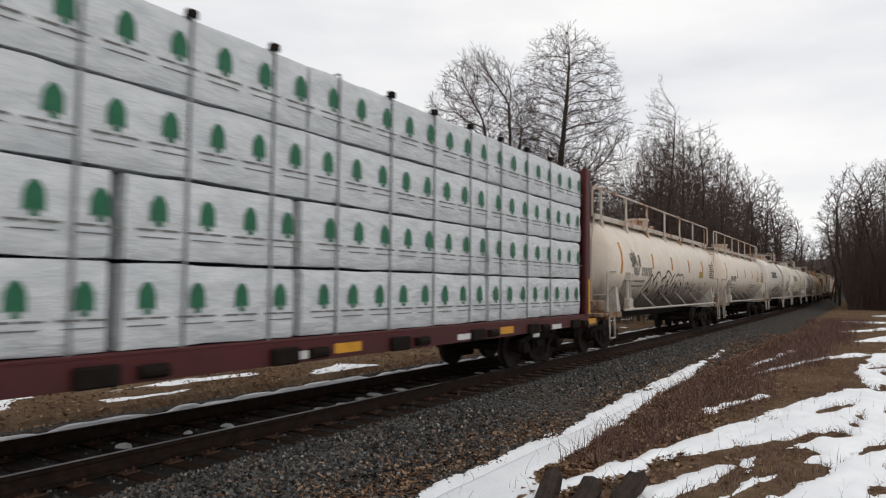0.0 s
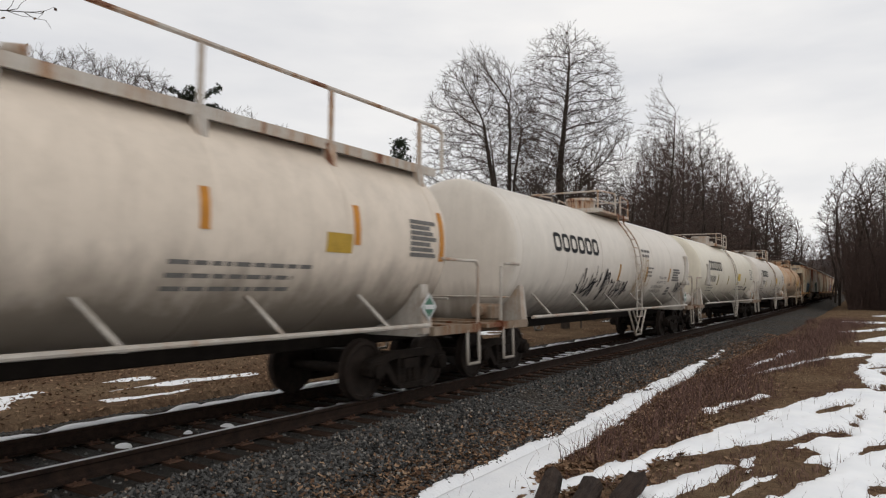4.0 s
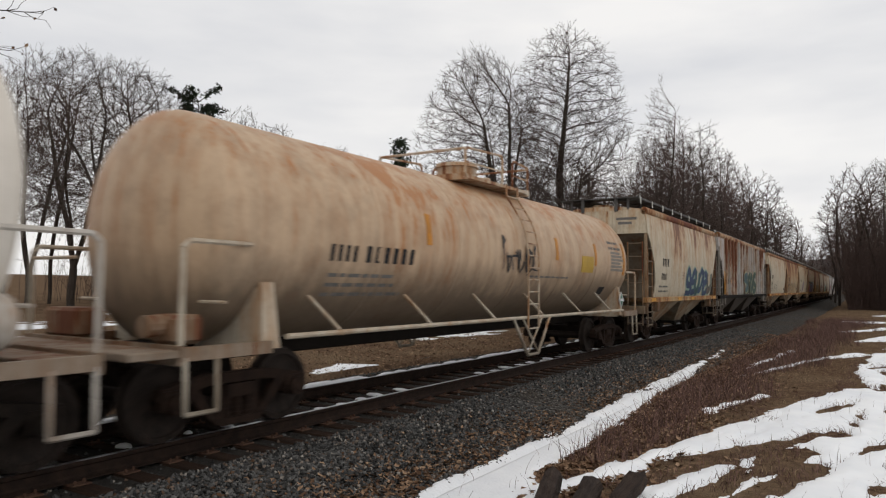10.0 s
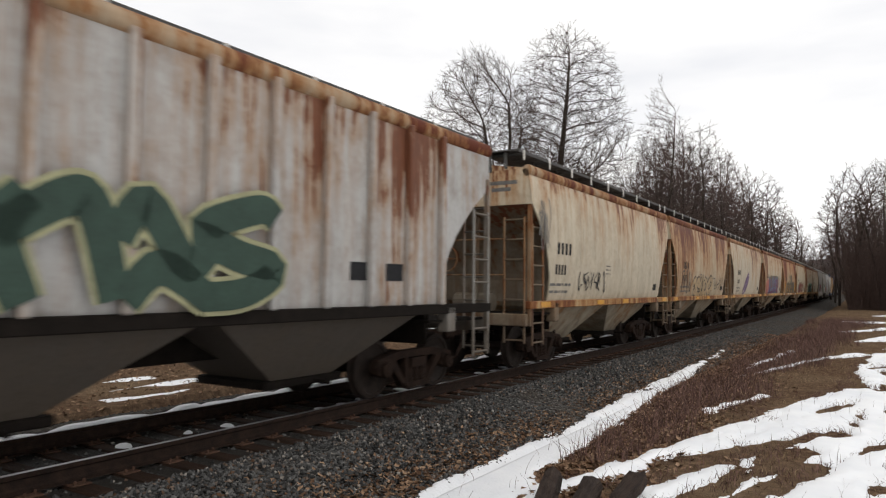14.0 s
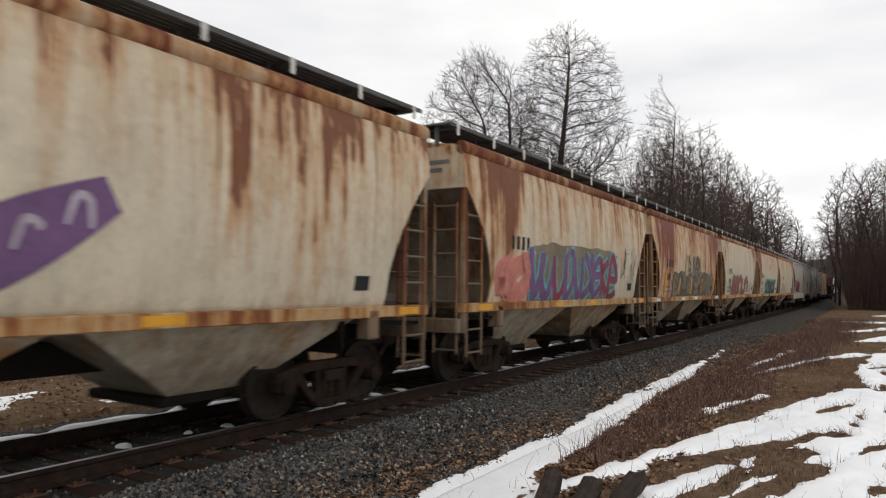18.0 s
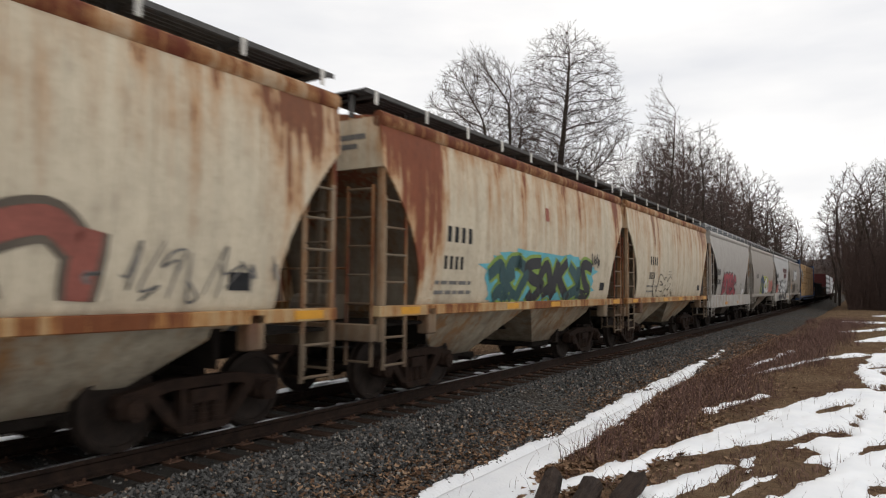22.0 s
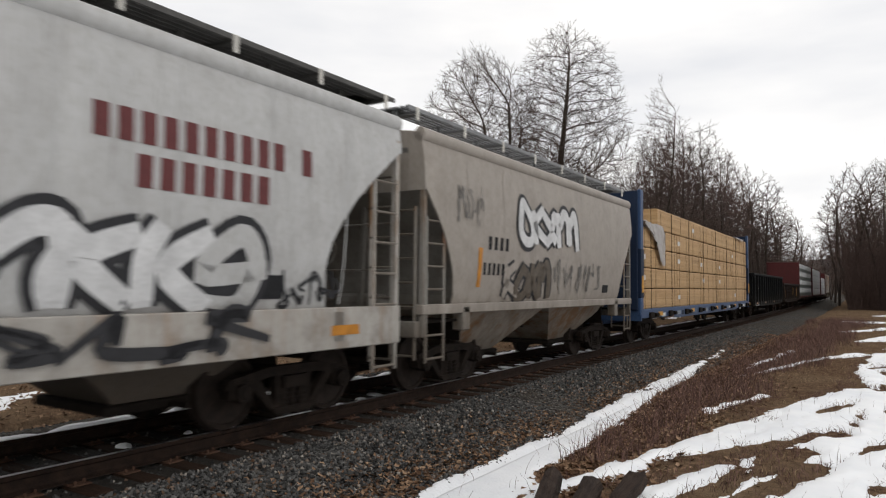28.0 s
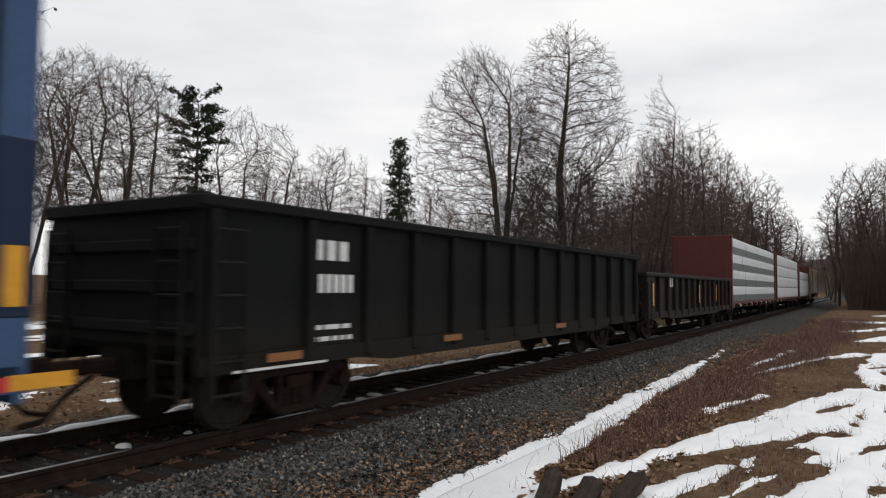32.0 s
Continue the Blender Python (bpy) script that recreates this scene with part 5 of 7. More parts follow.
    part("centre_sill", Shape().box(-0.22, 0.22, -h + 0.1, h - 0.1, 0.78, 1.12), DARK, car)
    for s in (1, -1):                       # end framing
        part("end_sill", Shape().cbox(-1.45, 1.45, s * h - 0.11, s * h + 0.02, 0.95, 1.20, 0.015), trim, car)
        part("shear_plate", Shape().box(-1.4, 1.4, s * h - 0.01, s * (h - cut - 0.3), 1.16, 1.20), DARK, car)
        part("bolster_web", Shape().prism([(s * (h - 1.65), 0.80), (s * (h - 1.55), 1.45), (s * (h - 1.75), 1.45)], -1.2, 1.2), DARK, car)
        for q in (1, -1):
            part("corner_post", Shape().box(q * 1.42, q * 1.50, s * (h - 0.03), s * (h - 0.11), 0.95, kink + 0.15), trim, car)
            part("jacking_pad", Shape().cbox(q * 1.3 if q > 0 else -1.52, 1.52 if q > 0 else -1.3, s * (h - 1.35) - 0.12, s * (h - 1.35) + 0.12, 1.0, 1.42, 0.02), trim, car)
            ladder(q * 1.50, s * (h - 0.10), s * (h - 0.62), 0.55, kink - 0.45, 7, trim, car)
            ladder(q * 1.38, s * (h + 0.03), 0, 0.6, kink - 0.3, 7, trim, car, axis="x", x1=q * 0.92)
    part("brake_wheel", Shape().lathe([(-h - 0.12, 0.26), (-h - 0.10, 0.28), (-h - 0.12, 0.30), (-h - 0.14, 0.28), (-h - 0.12, 0.26)], 18).box(-0.27, 0.27, -h - 0.13, -h - 0.11, -0.015, 0.015).box(-0.015, 0.015, -h - 0.13, -h - 0.11, -0.27, 0.27).cyl((0, -h - 0.12, 0), (0, -h + 0.1, 0), 0.03).moved(-0.45, 0, 2.35), trim, car)
    part("brake_platform", Shape().box(-1.1, 0.3, -h - 0.18, -h + 0.25, 1.22, 1.25), board, car)
    part("air_tank", Shape().cyl((-0.5, -h + 0.45, 1.42), (0.4, -h + 0.45, 1.42), 0.2, 0.2, 12), end_paint, car)
    for zz in (2.0, 2.75):
        part("end_handrail", Shape().cyl((-0.9, -h + 0.0, zz), (0.92, -h + 0.0, zz), 0.016, 0.016, 6), trim, car)
    trucks(car, h - 1.65, truck)
    couplers(car, h)
    TRAIN.append((car, (s0 + s1) / 2))
    return car, side, h


# ---------------------------------------------------------------- tank cars
PLACARD_GREEN = flat("placard_green", (0.055, 0.15, 0.10), 0.5)
PLATFORM = car_paint("grimy_platform_paint", (0.27, 0.215, 0.165), 0.16, 1.6, 3.0, 0.8, 0.75, grime_z=0.3)


def tank_car(label, s0, s1, paint, trim, walkway=False, radius=1.45, zc=2.45, shell=None, saddle_mat=None, dome_rail=True, truck="dark", flat_end=False):
    car = thing("tank_car", label, "freight car", "tank cars of the train")
    L = s1 - s0
    h = L / 2 - 0.42
    sh_half = (shell or (L - 2.5)) / 2

    def side(z):
        return math.sqrt(max(0.02, radius ** 2 - (z - zc) ** 2))

    prof = []
    for k in range(9):
        a = math.pi / 2 * k / 8
        prof.append((-sh_half - 0.12 + 0.55 * (1 - math.sin(a + 0.0)) * 0 - 0.50 * math.cos(a) + 0.5, radius * math.sin(a) if k else 0.001))
    prof = [(y - 0.38, r) for y, r in prof] + [(-y + 0.38, r) for y, r in reversed(prof)]
    if flat_end:
        half = [(-0.20, 0.001), (-0.185, 0.45), (-0.13, 0.86), (-0.09, 0.955), (-0.06, 0.982), (-0.02, 1.0)]
        prof = [(-sh_half + a, radius * k) for a, k in half] + [(sh_half - a, radius * k) for a, k in reversed(half)]
    tank = part("tank", Shape().lathe(prof, 56).moved(0, 0, zc), paint, car, smooth=24 if flat_end else 40)
    for k in range(7):
        y = -sh_half + 0.25 + (2 * sh_half - 0.5) * k / 6
        part("weld_band", Shape().lathe([(y - 0.03, radius + 0.002), (y - 0.02, radius + 0.007), (y + 0.02, radius + 0.007), (y + 0.03, radius + 0.002)], 56).moved(0, 0, zc), paint, car, smooth=40)
    part("centre_sill", Shape().cbox(-0.26, 0.26, -h + 0.2, h - 0.2, 0.78, 1.06, 0.02), DARK, car)
    part("manway_dome", Shape().cyl((0, 0, zc + radius - 0.1), (0, 0, zc + radius + 0.32), 0.42, 0.42, 20).cyl((0, 0, zc + radius + 0.32), (0, 0, zc + radius + 0.40), 0.47, 0.44, 20).cyl((0, 0.5, zc + radius), (0, 0.62, zc + radius + 0.2), 0.07).cyl((0.3, 0.45, zc + radius + 0.12), (0.45, 0.62, zc + radius + 0.12), 0.06), trim, car, smooth=40)
    pz = zc + radius + 0.02
    if dome_rail:
        part("dome_platform", Shape().box(0.42, 1.02, -1.35, 1.35, pz - 0.14, pz - 0.08).box(-1.02, -0.42, -1.35, 1.35, pz - 0.14, pz - 0.08).box(-1.02, 1.02, -1.42, -1.3, pz - 0.18, pz - 0.06).box(-1.02, 1.02, 1.3, 1.42, pz - 0.18, pz - 0.06), trim, car)
        for s in (1, -1):
            part("dome_railing", Shape().tube([(s * 1.0, -1.35, pz - 0.1), (s * 1.0, -1.35, pz + 0.36), (s * 1.0, -1.28, pz + 0.43), (s * 1.0, 0.10, pz + 0.50), (s * 1.0, 0.16, pz + 0.42), (s * 1.0, 0.16, pz - 0.1)], 0.026).tube([(s * 1.0, -1.35, pz + 0.16), (s * 1.0, 0.16, pz + 0.18)], 0.018), trim, car)
            part("dome_railing", Shape().tube([(s * 1.0, 0.62, pz - 0.1), (s * 1.0, 0.62, pz + 0.42), (s * 1.0, 0.68, pz + 0.48), (s * 1.0, 1.35, pz + 0.43), (s * 1.0, 1.38, pz + 0.34), (s * 1.0, 1.38, pz - 0.1)], 0.026).tube([(s * 1.0, 0.62, pz + 0.17), (s * 1.0, 1.38, pz + 0.15)], 0.018), trim, car)
        part("dome_railing", Shape().tube([(-1.0, -1.35, pz + 0.41), (1.0, -1.35, pz + 0.41)], 0.024).tube([(-1.0, 1.38, pz + 0.40), (1.0, 1.38, pz + 0.40)], 0.024), trim, car)
        # ladder to the platform
        for s in (1, -1):
            lad = Shape()
            zz = [0.92 + (pz - 1.0) * k / 12 for k in range(13)]
            for q in (0.20, 0.70):
                lad.tube([(s * (max(side(z), 0.98) + 0.10) if z > zc else s * (radius + 0.12), q, z) for z in zz], 0.022, 5)
            lad = part("ladder", lad, trim, car)
            for z in zz[:-1]:
                x = s * (max(side(z), 0.98) + 0.10) if z > zc else s * (radius + 0.12)
                part("rung", Shape().cyl((x, 0.20, z), (x, 0.70, z), 0.016, 0.016, 5), trim, lad)
            part("step_frame", Shape().tube([(s * 1.56, -0.40, 1.12), (s * 1.57, 0.20, 0.40), (s * 1.57, 0.70, 0.40), (s * 1.56, 1.30, 1.12)], 0.03).tube([(s * 1.56, 0.0, 1.12), (s * 1.57, 0.70, 0.42)], 0.022).tube([(s * 1.56, 0.9, 1.12), (s * 1.57, 0.20, 0.42)], 0.022), trim, car)
    if walkway:
        wx, wz = 0.80, zc + radius * 0.88
        part("top_walkway", Shape().box(0.45, 1.02, -sh_half - 0.35, sh_half + 0.35, wz - 0.02, wz + 0.03).box(0.99, 1.03, -sh_half - 0.35, sh_half + 0.35, wz - 0.09, wz + 0.05), trim, car, "long walkway along the top of the tank")
        n = 6
        for k in range(n + 1):
            y = -sh_half + 0.15 + (2 * sh_half - 0.3) * k / n
            part("railing_post", Shape().box(1.0, 1.05, y - 0.03, y + 0.03, wz - 0.2, wz + 0.76), trim, car)
            part("walkway_bracket", Shape().hexa([(0.98, y - 0.06, wz - 0.38), (1.1, y - 0.06, wz - 0.38), (1.1, y + 0.06, wz - 0.38), (0.98, y + 0.06, wz - 0.38), (0.92, y - 0.1, wz), (1.04, y - 0.1, wz), (1.04, y + 0.1, wz), (0.92, y + 0.1, wz)]), trim, car)
        part("top_railing", Shape().tube([(1.025, -sh_half - 0.55, wz), (1.025, -sh_half - 0.55, wz + 0.70), (1.025, -sh_half - 0.40, wz + 0.78), (1.025, sh_half + 0.40, wz + 0.78), (1.025, sh_half + 0.55, wz + 0.70), (1.025, sh_half + 0.55, wz)], 0.032), trim, car)
        end_lad = part("end_ladder", Shape().tube([(0.62, -sh_half - 0.62, 1.15), (0.62, -sh_half - 0.62, zc + 0.6), (0.62, -sh_half - 0.36, wz)], 0.022).tube([(1.02, -sh_half - 0.62, 1.15), (1.02, -sh_half - 0.62, zc + 0.6), (1.02, -sh_half - 0.36, wz)], 0.022), trim, car)
        for k in range(8):
            z = 1.35 + 0.29 * k
            part("rung", Shape().cyl((0.62, -sh_half - 0.62 + max(0, z - 3.05) * 0.33, z), (1.02, -sh_half - 0.62 + max(0, z - 3.05) * 0.33, z), 0.016, 0.016, 5), trim, end_lad)
    for s in (1, -1):
        # side rail along the car and its struts
        part("side_handrail", Shape().cyl((s * 1.54, -sh_half + 0.6, 1.14), (s * 1.54, sh_half - 0.6, 1.14), 0.034, 0.034, 8), trim, car)
        for k in range(6):
            y = -sh_half + 1.6 + (2 * sh_half - 3.2) * k / 5
            part("rail_strut", Shape().box(s * 1.49, s * 1.55, y - 0.03, y + 0.03, 1.1, 1.16).hexa([(s * 1.50, y - 0.03, 1.14), (s * 1.55, y - 0.03, 1.14), (s * 1.55, y + 0.03, 1.14), (s * 1.50, y + 0.03, 1.14), (s * 1.16, y - 0.33, 1.62), (s * 1.21, y - 0.33, 1.62), (s * 1.21, y - 0.27, 1.62), (s * 1.16, y - 0.27, 1.62)]), trim, car)
        ye = s * (sh_half - 0.45)
        # saddle and bolster
        part("saddle", Shape().loft([[(x, y, 0.95) for x, y in ((-1.32, ye - 0.14), (1.32, ye - 0.14), (1.32, ye + 0.14), (-1.32, ye + 0.14))], [(x, y, 1.25) for x, y in ((-1.28, ye - 0.12), (1.28, ye - 0.12), (1.28, ye + 0.12), (-1.28, ye + 0.12))], [(x, y, 1.72) for x, y in ((-1.30, ye - 0.10), (1.30, ye - 0.10), (1.30, ye + 0.10), (-1.30, ye + 0.10))]]), saddle_mat or trim, car)
        for q in (1, -1):
            part("saddle_plate", Shape().hexa([(q * 1.28, ye - 0.14, 1.0), (q * 1.44, ye - 0.14, 1.0), (q * 1.44, ye + 0.14, 1.0), (q * 1.28, ye + 0.14, 1.0), (q * 1.30, ye - 0.09, 1.78), (q * 1.36, ye - 0.09, 1.78), (q * 1.36, ye + 0.09, 1.78), (q * 1.30, ye + 0.09, 1.78)]), saddle_mat or trim, car)
        # end platform, handrails and steps
        part("end_platform", Shape().cbox(-1.5, 1.5, s * (h + 0.02) - 0.55, s * (h + 0.02) + 0.0, 1.0, 1.08, 0.01).box(-1.5, 1.5, s * (h + 0.02), s * (h - 0.04), 0.92, 1.12).box(1.42, 1.52, s * h, s * (sh_half - 0.4), 0.96, 1.1).box(-1.52, -1.42, s * h, s * (sh_half - 0.4), 0.96, 1.1), PLATFORM, car)
        for q in (1, -1):
            part("end_handrail", Shape().tube([(q * 1.46, s * (h - 0.02), 1.1), (q * 1.46, s * (h - 0.02), 2.12), (q * 1.46, s * (h - 0.10), 2.2), (q * 1.46, s * (sh_half - 0.1), 2.2)], 0.03), trim, car)
            part("corner_step", Shape().tube([(q * 1.5, s * (h - 0.05), 1.0), (q * 1.52, s * (h - 0.05), 0.42), (q * 1.52, s * (h - 0.45), 0.42), (q * 1.5, s * (h - 0.45), 1.0)], 0.026), trim, car)
        part("end_crossrail", Shape().cyl((-1.46, s * (h - 0.03), 2.05), (-0.5, s * (h - 0.03), 2.05), 0.022, 0.022, 6).cyl((-1.4, s * (sh_half + 0.2), 1.55), (1.4, s * (sh_half + 0.2), 1.55), 0.02, 0.02, 6), trim, car)
    part("valve_box", Shape().cbox(-1.3, -0.6, -h + 0.1, -h + 0.5, 1.1, 1.45, 0.04), PLATFORM, car)
    part("brake_gear", Shape().cbox(0.75, 1.25, -h + 0.12, -h + 0.48, 1.1, 1.42, 0.05).cyl((1.0, -h - 0.1, 1.3), (1.0, -h + 0.4, 1.3), 0.12, 0.12, 12), PLATFORM, car)
    for ye in (sh_half - 0.45,):
        board = part("placard", Shape().hexa([(1.44, ye, 1.20), (1.455, ye, 1.20), (1.455, ye + 0.22, 1.42), (1.44, ye + 0.22, 1.42), (1.44, ye - 0.22, 1.42), (1.455, ye - 0.22, 1.42), (1.455, ye, 1.64), (1.44, ye, 1.64)]), WHITE_INK, car, "diamond placard with a white border")
        part("placard_face", Shape().add([(1.459, ye, 1.25), (1.459, ye + 0.17, 1.42), (1.459, ye, 1.59), (1.459, ye - 0.17, 1.42)], [(0, 1, 2, 3)]), PLACARD_GREEN, board, "dull green face")
        part("placard_band", Shape().add([(1.462, ye - 0.13, 1.385), (1.462, ye + 0.13, 1.385), (1.462, ye + 0.13, 1.455), (1.462, ye - 0.13, 1.455)], [(0, 1, 2, 3)]), WHITE_INK, board)
    trucks(car, sh_half - 0.35, truck)
    couplers(car, h)
    TRAIN.append((car, (s0 + s1) / 2))
    return car, side, sh_half


# ---------------------------------------------------------------- lumber cars and gondolas
def centerbeam(label, s0, s1, paint, stake_top=4.72, reflect=YELLOW, bulk=True, low=0.80, panel=None):
    car = thing("centerbeam_flatcar", label, "freight car", "lumber cars of the train")
    h = (s1 - s0) / 2
    part("deck", Shape().cbox(-1.44, 1.44, -h, h, 0.98, 1.10, 0.015), paint, car)
    part("centre_sill", Shape().hexa([(-0.3, -h, 0.62), (0.3, -h, 0.62), (0.3, h, 0.62), (-0.3, h, 0.62), (-0.3, -h, 0.99), (0.3, -h, 0.99), (0.3, h, 0.99), (-0.3, h, 0.99)]), paint, car)
    for s in (1, -1):
        part("side_sill", Shape().prism([(-h, 1.06), (-h, 0.84), (-h + 3.4, 0.82), (-h + 4.6, low), (h - 4.6, low), (h - 3.4, 0.82), (h, 0.84), (h, 1.06)], s * 1.40, s * 1.47), paint, car)
    n = 9
    for k in range(n):
        y = -h + 1.0 + (2 * h - 2.0) * k / (n - 1)
        part("stake_pocket", Shape().cbox(1.46, 1.54, y - 0.22, y + 0.22, 0.80, 1.0, 0.02).cyl((1.5, y + 0.42, 0.9), (1.5, y + 0.72, 0.9), 0.07, 0.07, 10), DARK, car, "winch for the tie-down cable")
        if k % 2 == 0:
            part("reflector", Shape().box(1.471, 1.478, y + 0.9, y + 1.45, 0.86, 0.99), reflect, car, "yellow reflective strip")
    part("sill_plate", Shape().box(1.471, 1.478, h - 3.3, h - 3.0, 0.72, 0.97), WHITE_INK, car, "white stencilled panel")
    for k in range(5):
        y = -h + 2.3 + (2 * h - 4.6) * k / 4
        part("marking", Shape().box(1.471, 1.476, y, y + 0.5, 0.84, 0.94), WHITE_INK, car)
    part("centre_beam", Shape().box(-0.08, 0.08, -h + 0.2, h - 0.2, 1.1, 1.6).box(-0.10, 0.10, -h + 0.2, h - 0.2, stake_top - 0.25, stake_top - 0.05), panel or paint, car)
    for k in range(10):
        y = -h + 0.8 + (2 * h - 1.6) * k / 9
        part("beam_post", Shape().box(-0.07, 0.07, y - 0.06, y + 0.06, 1.1, stake_top - 0.2), paint, car)
    if bulk:
        for s in (1, -1):
            blk = part("bulkhead", Shape().cbox(-1.38, 1.38, s * h - 0.14, s * h + 0.0, 1.08, stake_top, 0.02), panel or paint, car, "ribbed end bulkhead")
            for q in (1, -1):
                part("corner_column", Shape().cbox(q * 1.36 if q > 0 else -1.47, 1.47 if q > 0 else -1.36, s * (h - 0.08) - 0.15, s * (h - 0.08) + 0.15, 0.9, stake_top + 0.04, 0.025), paint, blk)
            for k in range(5):
                z = 1.3 + (stake_top - 1.5) * k / 4
                part("rib", Shape().cbox(-1.34, 1.34, s * h - 0.0 if s > 0 else s * h - 0.09, s * h + 0.09 if s > 0 else s * h, z - 0.07, z + 0.07, 0.02), paint if k % 2 else panel or paint, blk)
            for q in (-0.55, 0.55):
                part("stiffener", Shape().cbox(q - 0.06, q + 0.06, s * h - 0.07, s * h + 0.07, 1.1, stake_top - 0.05, 0.02), paint, blk)
            ladder(-1.3, s * (h + 0.12), 0, 0.6, stake_top - 0.3, 9, paint, car, axis="x", x1=-0.9)
    for s in (1, -1):
        part("end_sill", Shape().box(-1.46, 1.46, s * h - 0.04, s * h + 0.04, 0.75, 1.08), paint, car)
    trucks(car, h - 2.0, "dark")
    couplers(car, h)
    TRAIN.append((car, (s0 + s1) / 2))
    return car, h


def pack_mesh(length, height, mat_maker, seed, x0=0.12, x1=1.40, rough=0.012):
    """One banded lumber pack, slightly uneven."""
    r = random.Random(seed)
    sh = Shape()
    n = max(4, int(length / 0.3))
    rings = []
    for k in range(n + 1):
        y = -length / 2 + length * k / n
        j = lambda a: a + r.uniform(-rough, rough)
        rings.append([(x0, y, 0.0), (j(x1) - 0.02, y, j(0.0)), (j(x1), y, 0.04), (j(x1 + 0.004), y, height * 0.3), (j(x1), y, height * 0.65), (j(x1), y, height - 0.05), (j(x1) - 0.03, y, j(height)), (x0, y, height)])
    return sh.loft(rings)


def gondola(label, s0, s1, paint, top=2.70, posts=14):
    car = thing("gondola_car", label, "freight car", "gondola cars of the train")
    h = (s1 - s0) / 2
    part("floor_plate", Shape().box(-1.42, 1.42, -h, h, 1.0, 1.08), paint, car)
    for s in (1, -1):
        part("side_sheet", Shape().box(s * 1.38, s * 1.43, -h, h, 0.82, top - 0.05), paint, car)
        part("end_sheet", Shape().box(-1.4, 1.4, s * h, s * (h - 0.06), 1.0, top - 0.05), paint, car)
        part("top_chord", Shape().cbox(min(s * 1.34, s * 1.56), max(s * 1.34, s * 1.56), -h - 0.06, h + 0.06, top - 0.13, top, 0.02), paint, car)
        part("end_chord", Shape().cbox(-1.5, 1.5, s * h - 0.08, s * h + 0.10, top - 0.16, top, 0.02), paint, car)
        part("bottom_sill", Shape().prism([(-h, 0.78), (-h + 2.6, 0.78), (-h + 3.3, 0.70), (h - 3.3, 0.70), (h - 2.6, 0.78), (h, 0.78), (h, 0.98), (-h, 0.98)], s * 1.42, s * 1.50), paint, car)
        for k in range(posts):
            y = (-h + 0.16, -h + 1.65)[k] if k < 2 else -h + 2.8 + (2 * h - 2.96) * (k - 2) / (posts - 3)
            part("side_post", Shape().cbox(min(s * 1.425, s * 1.54), max(s * 1.425, s * 1.54), y - 0.075, y + 0.075, 0.80, top - 0.12, 0.025), paint, car)
        for k in range(3):
            part("end_rib", Shape().cbox(-1.38, 1.38, s * h - 0.07, s * h + 0.08, 1.2 + 0.45 * k, 1.34 + 0.45 * k, 0.02), paint, car)
        ladder(s * 1.55, -h + 0.12, -h + 0.55, 0.5, top - 0.3, 6, paint, car)
        ladder(s * 1.3, -h - 0.1, 0, 0.5, top - 0.3, 6, paint, car, axis="x", x1=s * 0.85)
    part("centre_sill", Shape().box(-0.3, 0.3, -h, h, 0.66, 1.0), DARK, car)
    trucks(car, h - 1.9, "brown")
    couplers(car, h)
    TRAIN.append((car, (s0 + s1) / 2))
    return car, lambda z: 1.43, h


# ---------------------------------------------------------------- the train
CREAM = (0.56, 0.485, 0.365)
# Down-facing slope sheets: dirty cream with their shade put into the base colour.
END_SHADED = car_paint("slope_sheet_dirty_shaded_paint", (0.185, 0.155, 0.118), 0.16, 3.6, 3.0, 0.8, 0.8)
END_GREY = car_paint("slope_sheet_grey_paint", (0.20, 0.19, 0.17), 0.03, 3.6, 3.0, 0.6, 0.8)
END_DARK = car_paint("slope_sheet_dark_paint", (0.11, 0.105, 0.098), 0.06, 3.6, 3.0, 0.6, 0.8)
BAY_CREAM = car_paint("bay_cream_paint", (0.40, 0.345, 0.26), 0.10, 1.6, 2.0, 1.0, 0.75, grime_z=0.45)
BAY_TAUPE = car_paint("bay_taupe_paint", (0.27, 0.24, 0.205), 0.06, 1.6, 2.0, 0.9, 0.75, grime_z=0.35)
# Grimy bays of the grey cars; shade below the body is put into the tone.
BAY_SHADED = car_paint("bay_shaded_grey_paint", (0.095, 0.080, 0.067), 0.05, 1.6, 2.0, 0.9, 0.75, grime_z=0.3)
TRIM_RUSTY = car_paint("rusty_trim_paint", (0.30, 0.235, 0.165), 0.46, 3.6, 5.0, 0.7, 0.7)
TRIM_GREY = car_paint("grey_trim_paint", (0.25, 0.24, 0.22), 0.12, 3.6, 3.0, 0.6, 0.6)
TRIM_PALE = car_paint("pale_sill_paint", (0.40, 0.38, 0.35), 0.10, 3.6, 3.0, 0.7, 0.6, grime_z=0.5)
RIM_MIX = car_paint("stained_top_chord", (0.42, 0.33, 0.23), 0.50, 4.2, 2.0, 0.6, 0.75)
SILL_RUST = car_paint("rusty_side_sill", (0.46, 0.35, 0.20), 0.42, 1.5, 2.0, 0.6, 0.7, grime_z=0.4)
RIM_RUST = car_paint("rusty_top_chord", (0.40, 0.32, 0.23), 0.72, 4.2, 2.0, 0.6, 0.75)
P_END = car_paint("cream_end_paint", CREAM, 0.22, 4.3, 1.2, 0.4)
P_AEX = car_paint("pale_grey_paint_rust", (0.45, 0.44, 0.425), 0.20, 4.2, 3.0, 0.5, spots=((-4.3, 1.0, 0.28), (-6.0, 0.9, 0.22), (5.6, 1.1, 0.26)))
P_GREY = car_paint("light_grey_paint", (0.36, 0.335, 0.305), 0.0, 4.2, 2.0, 0.3, 0.5)
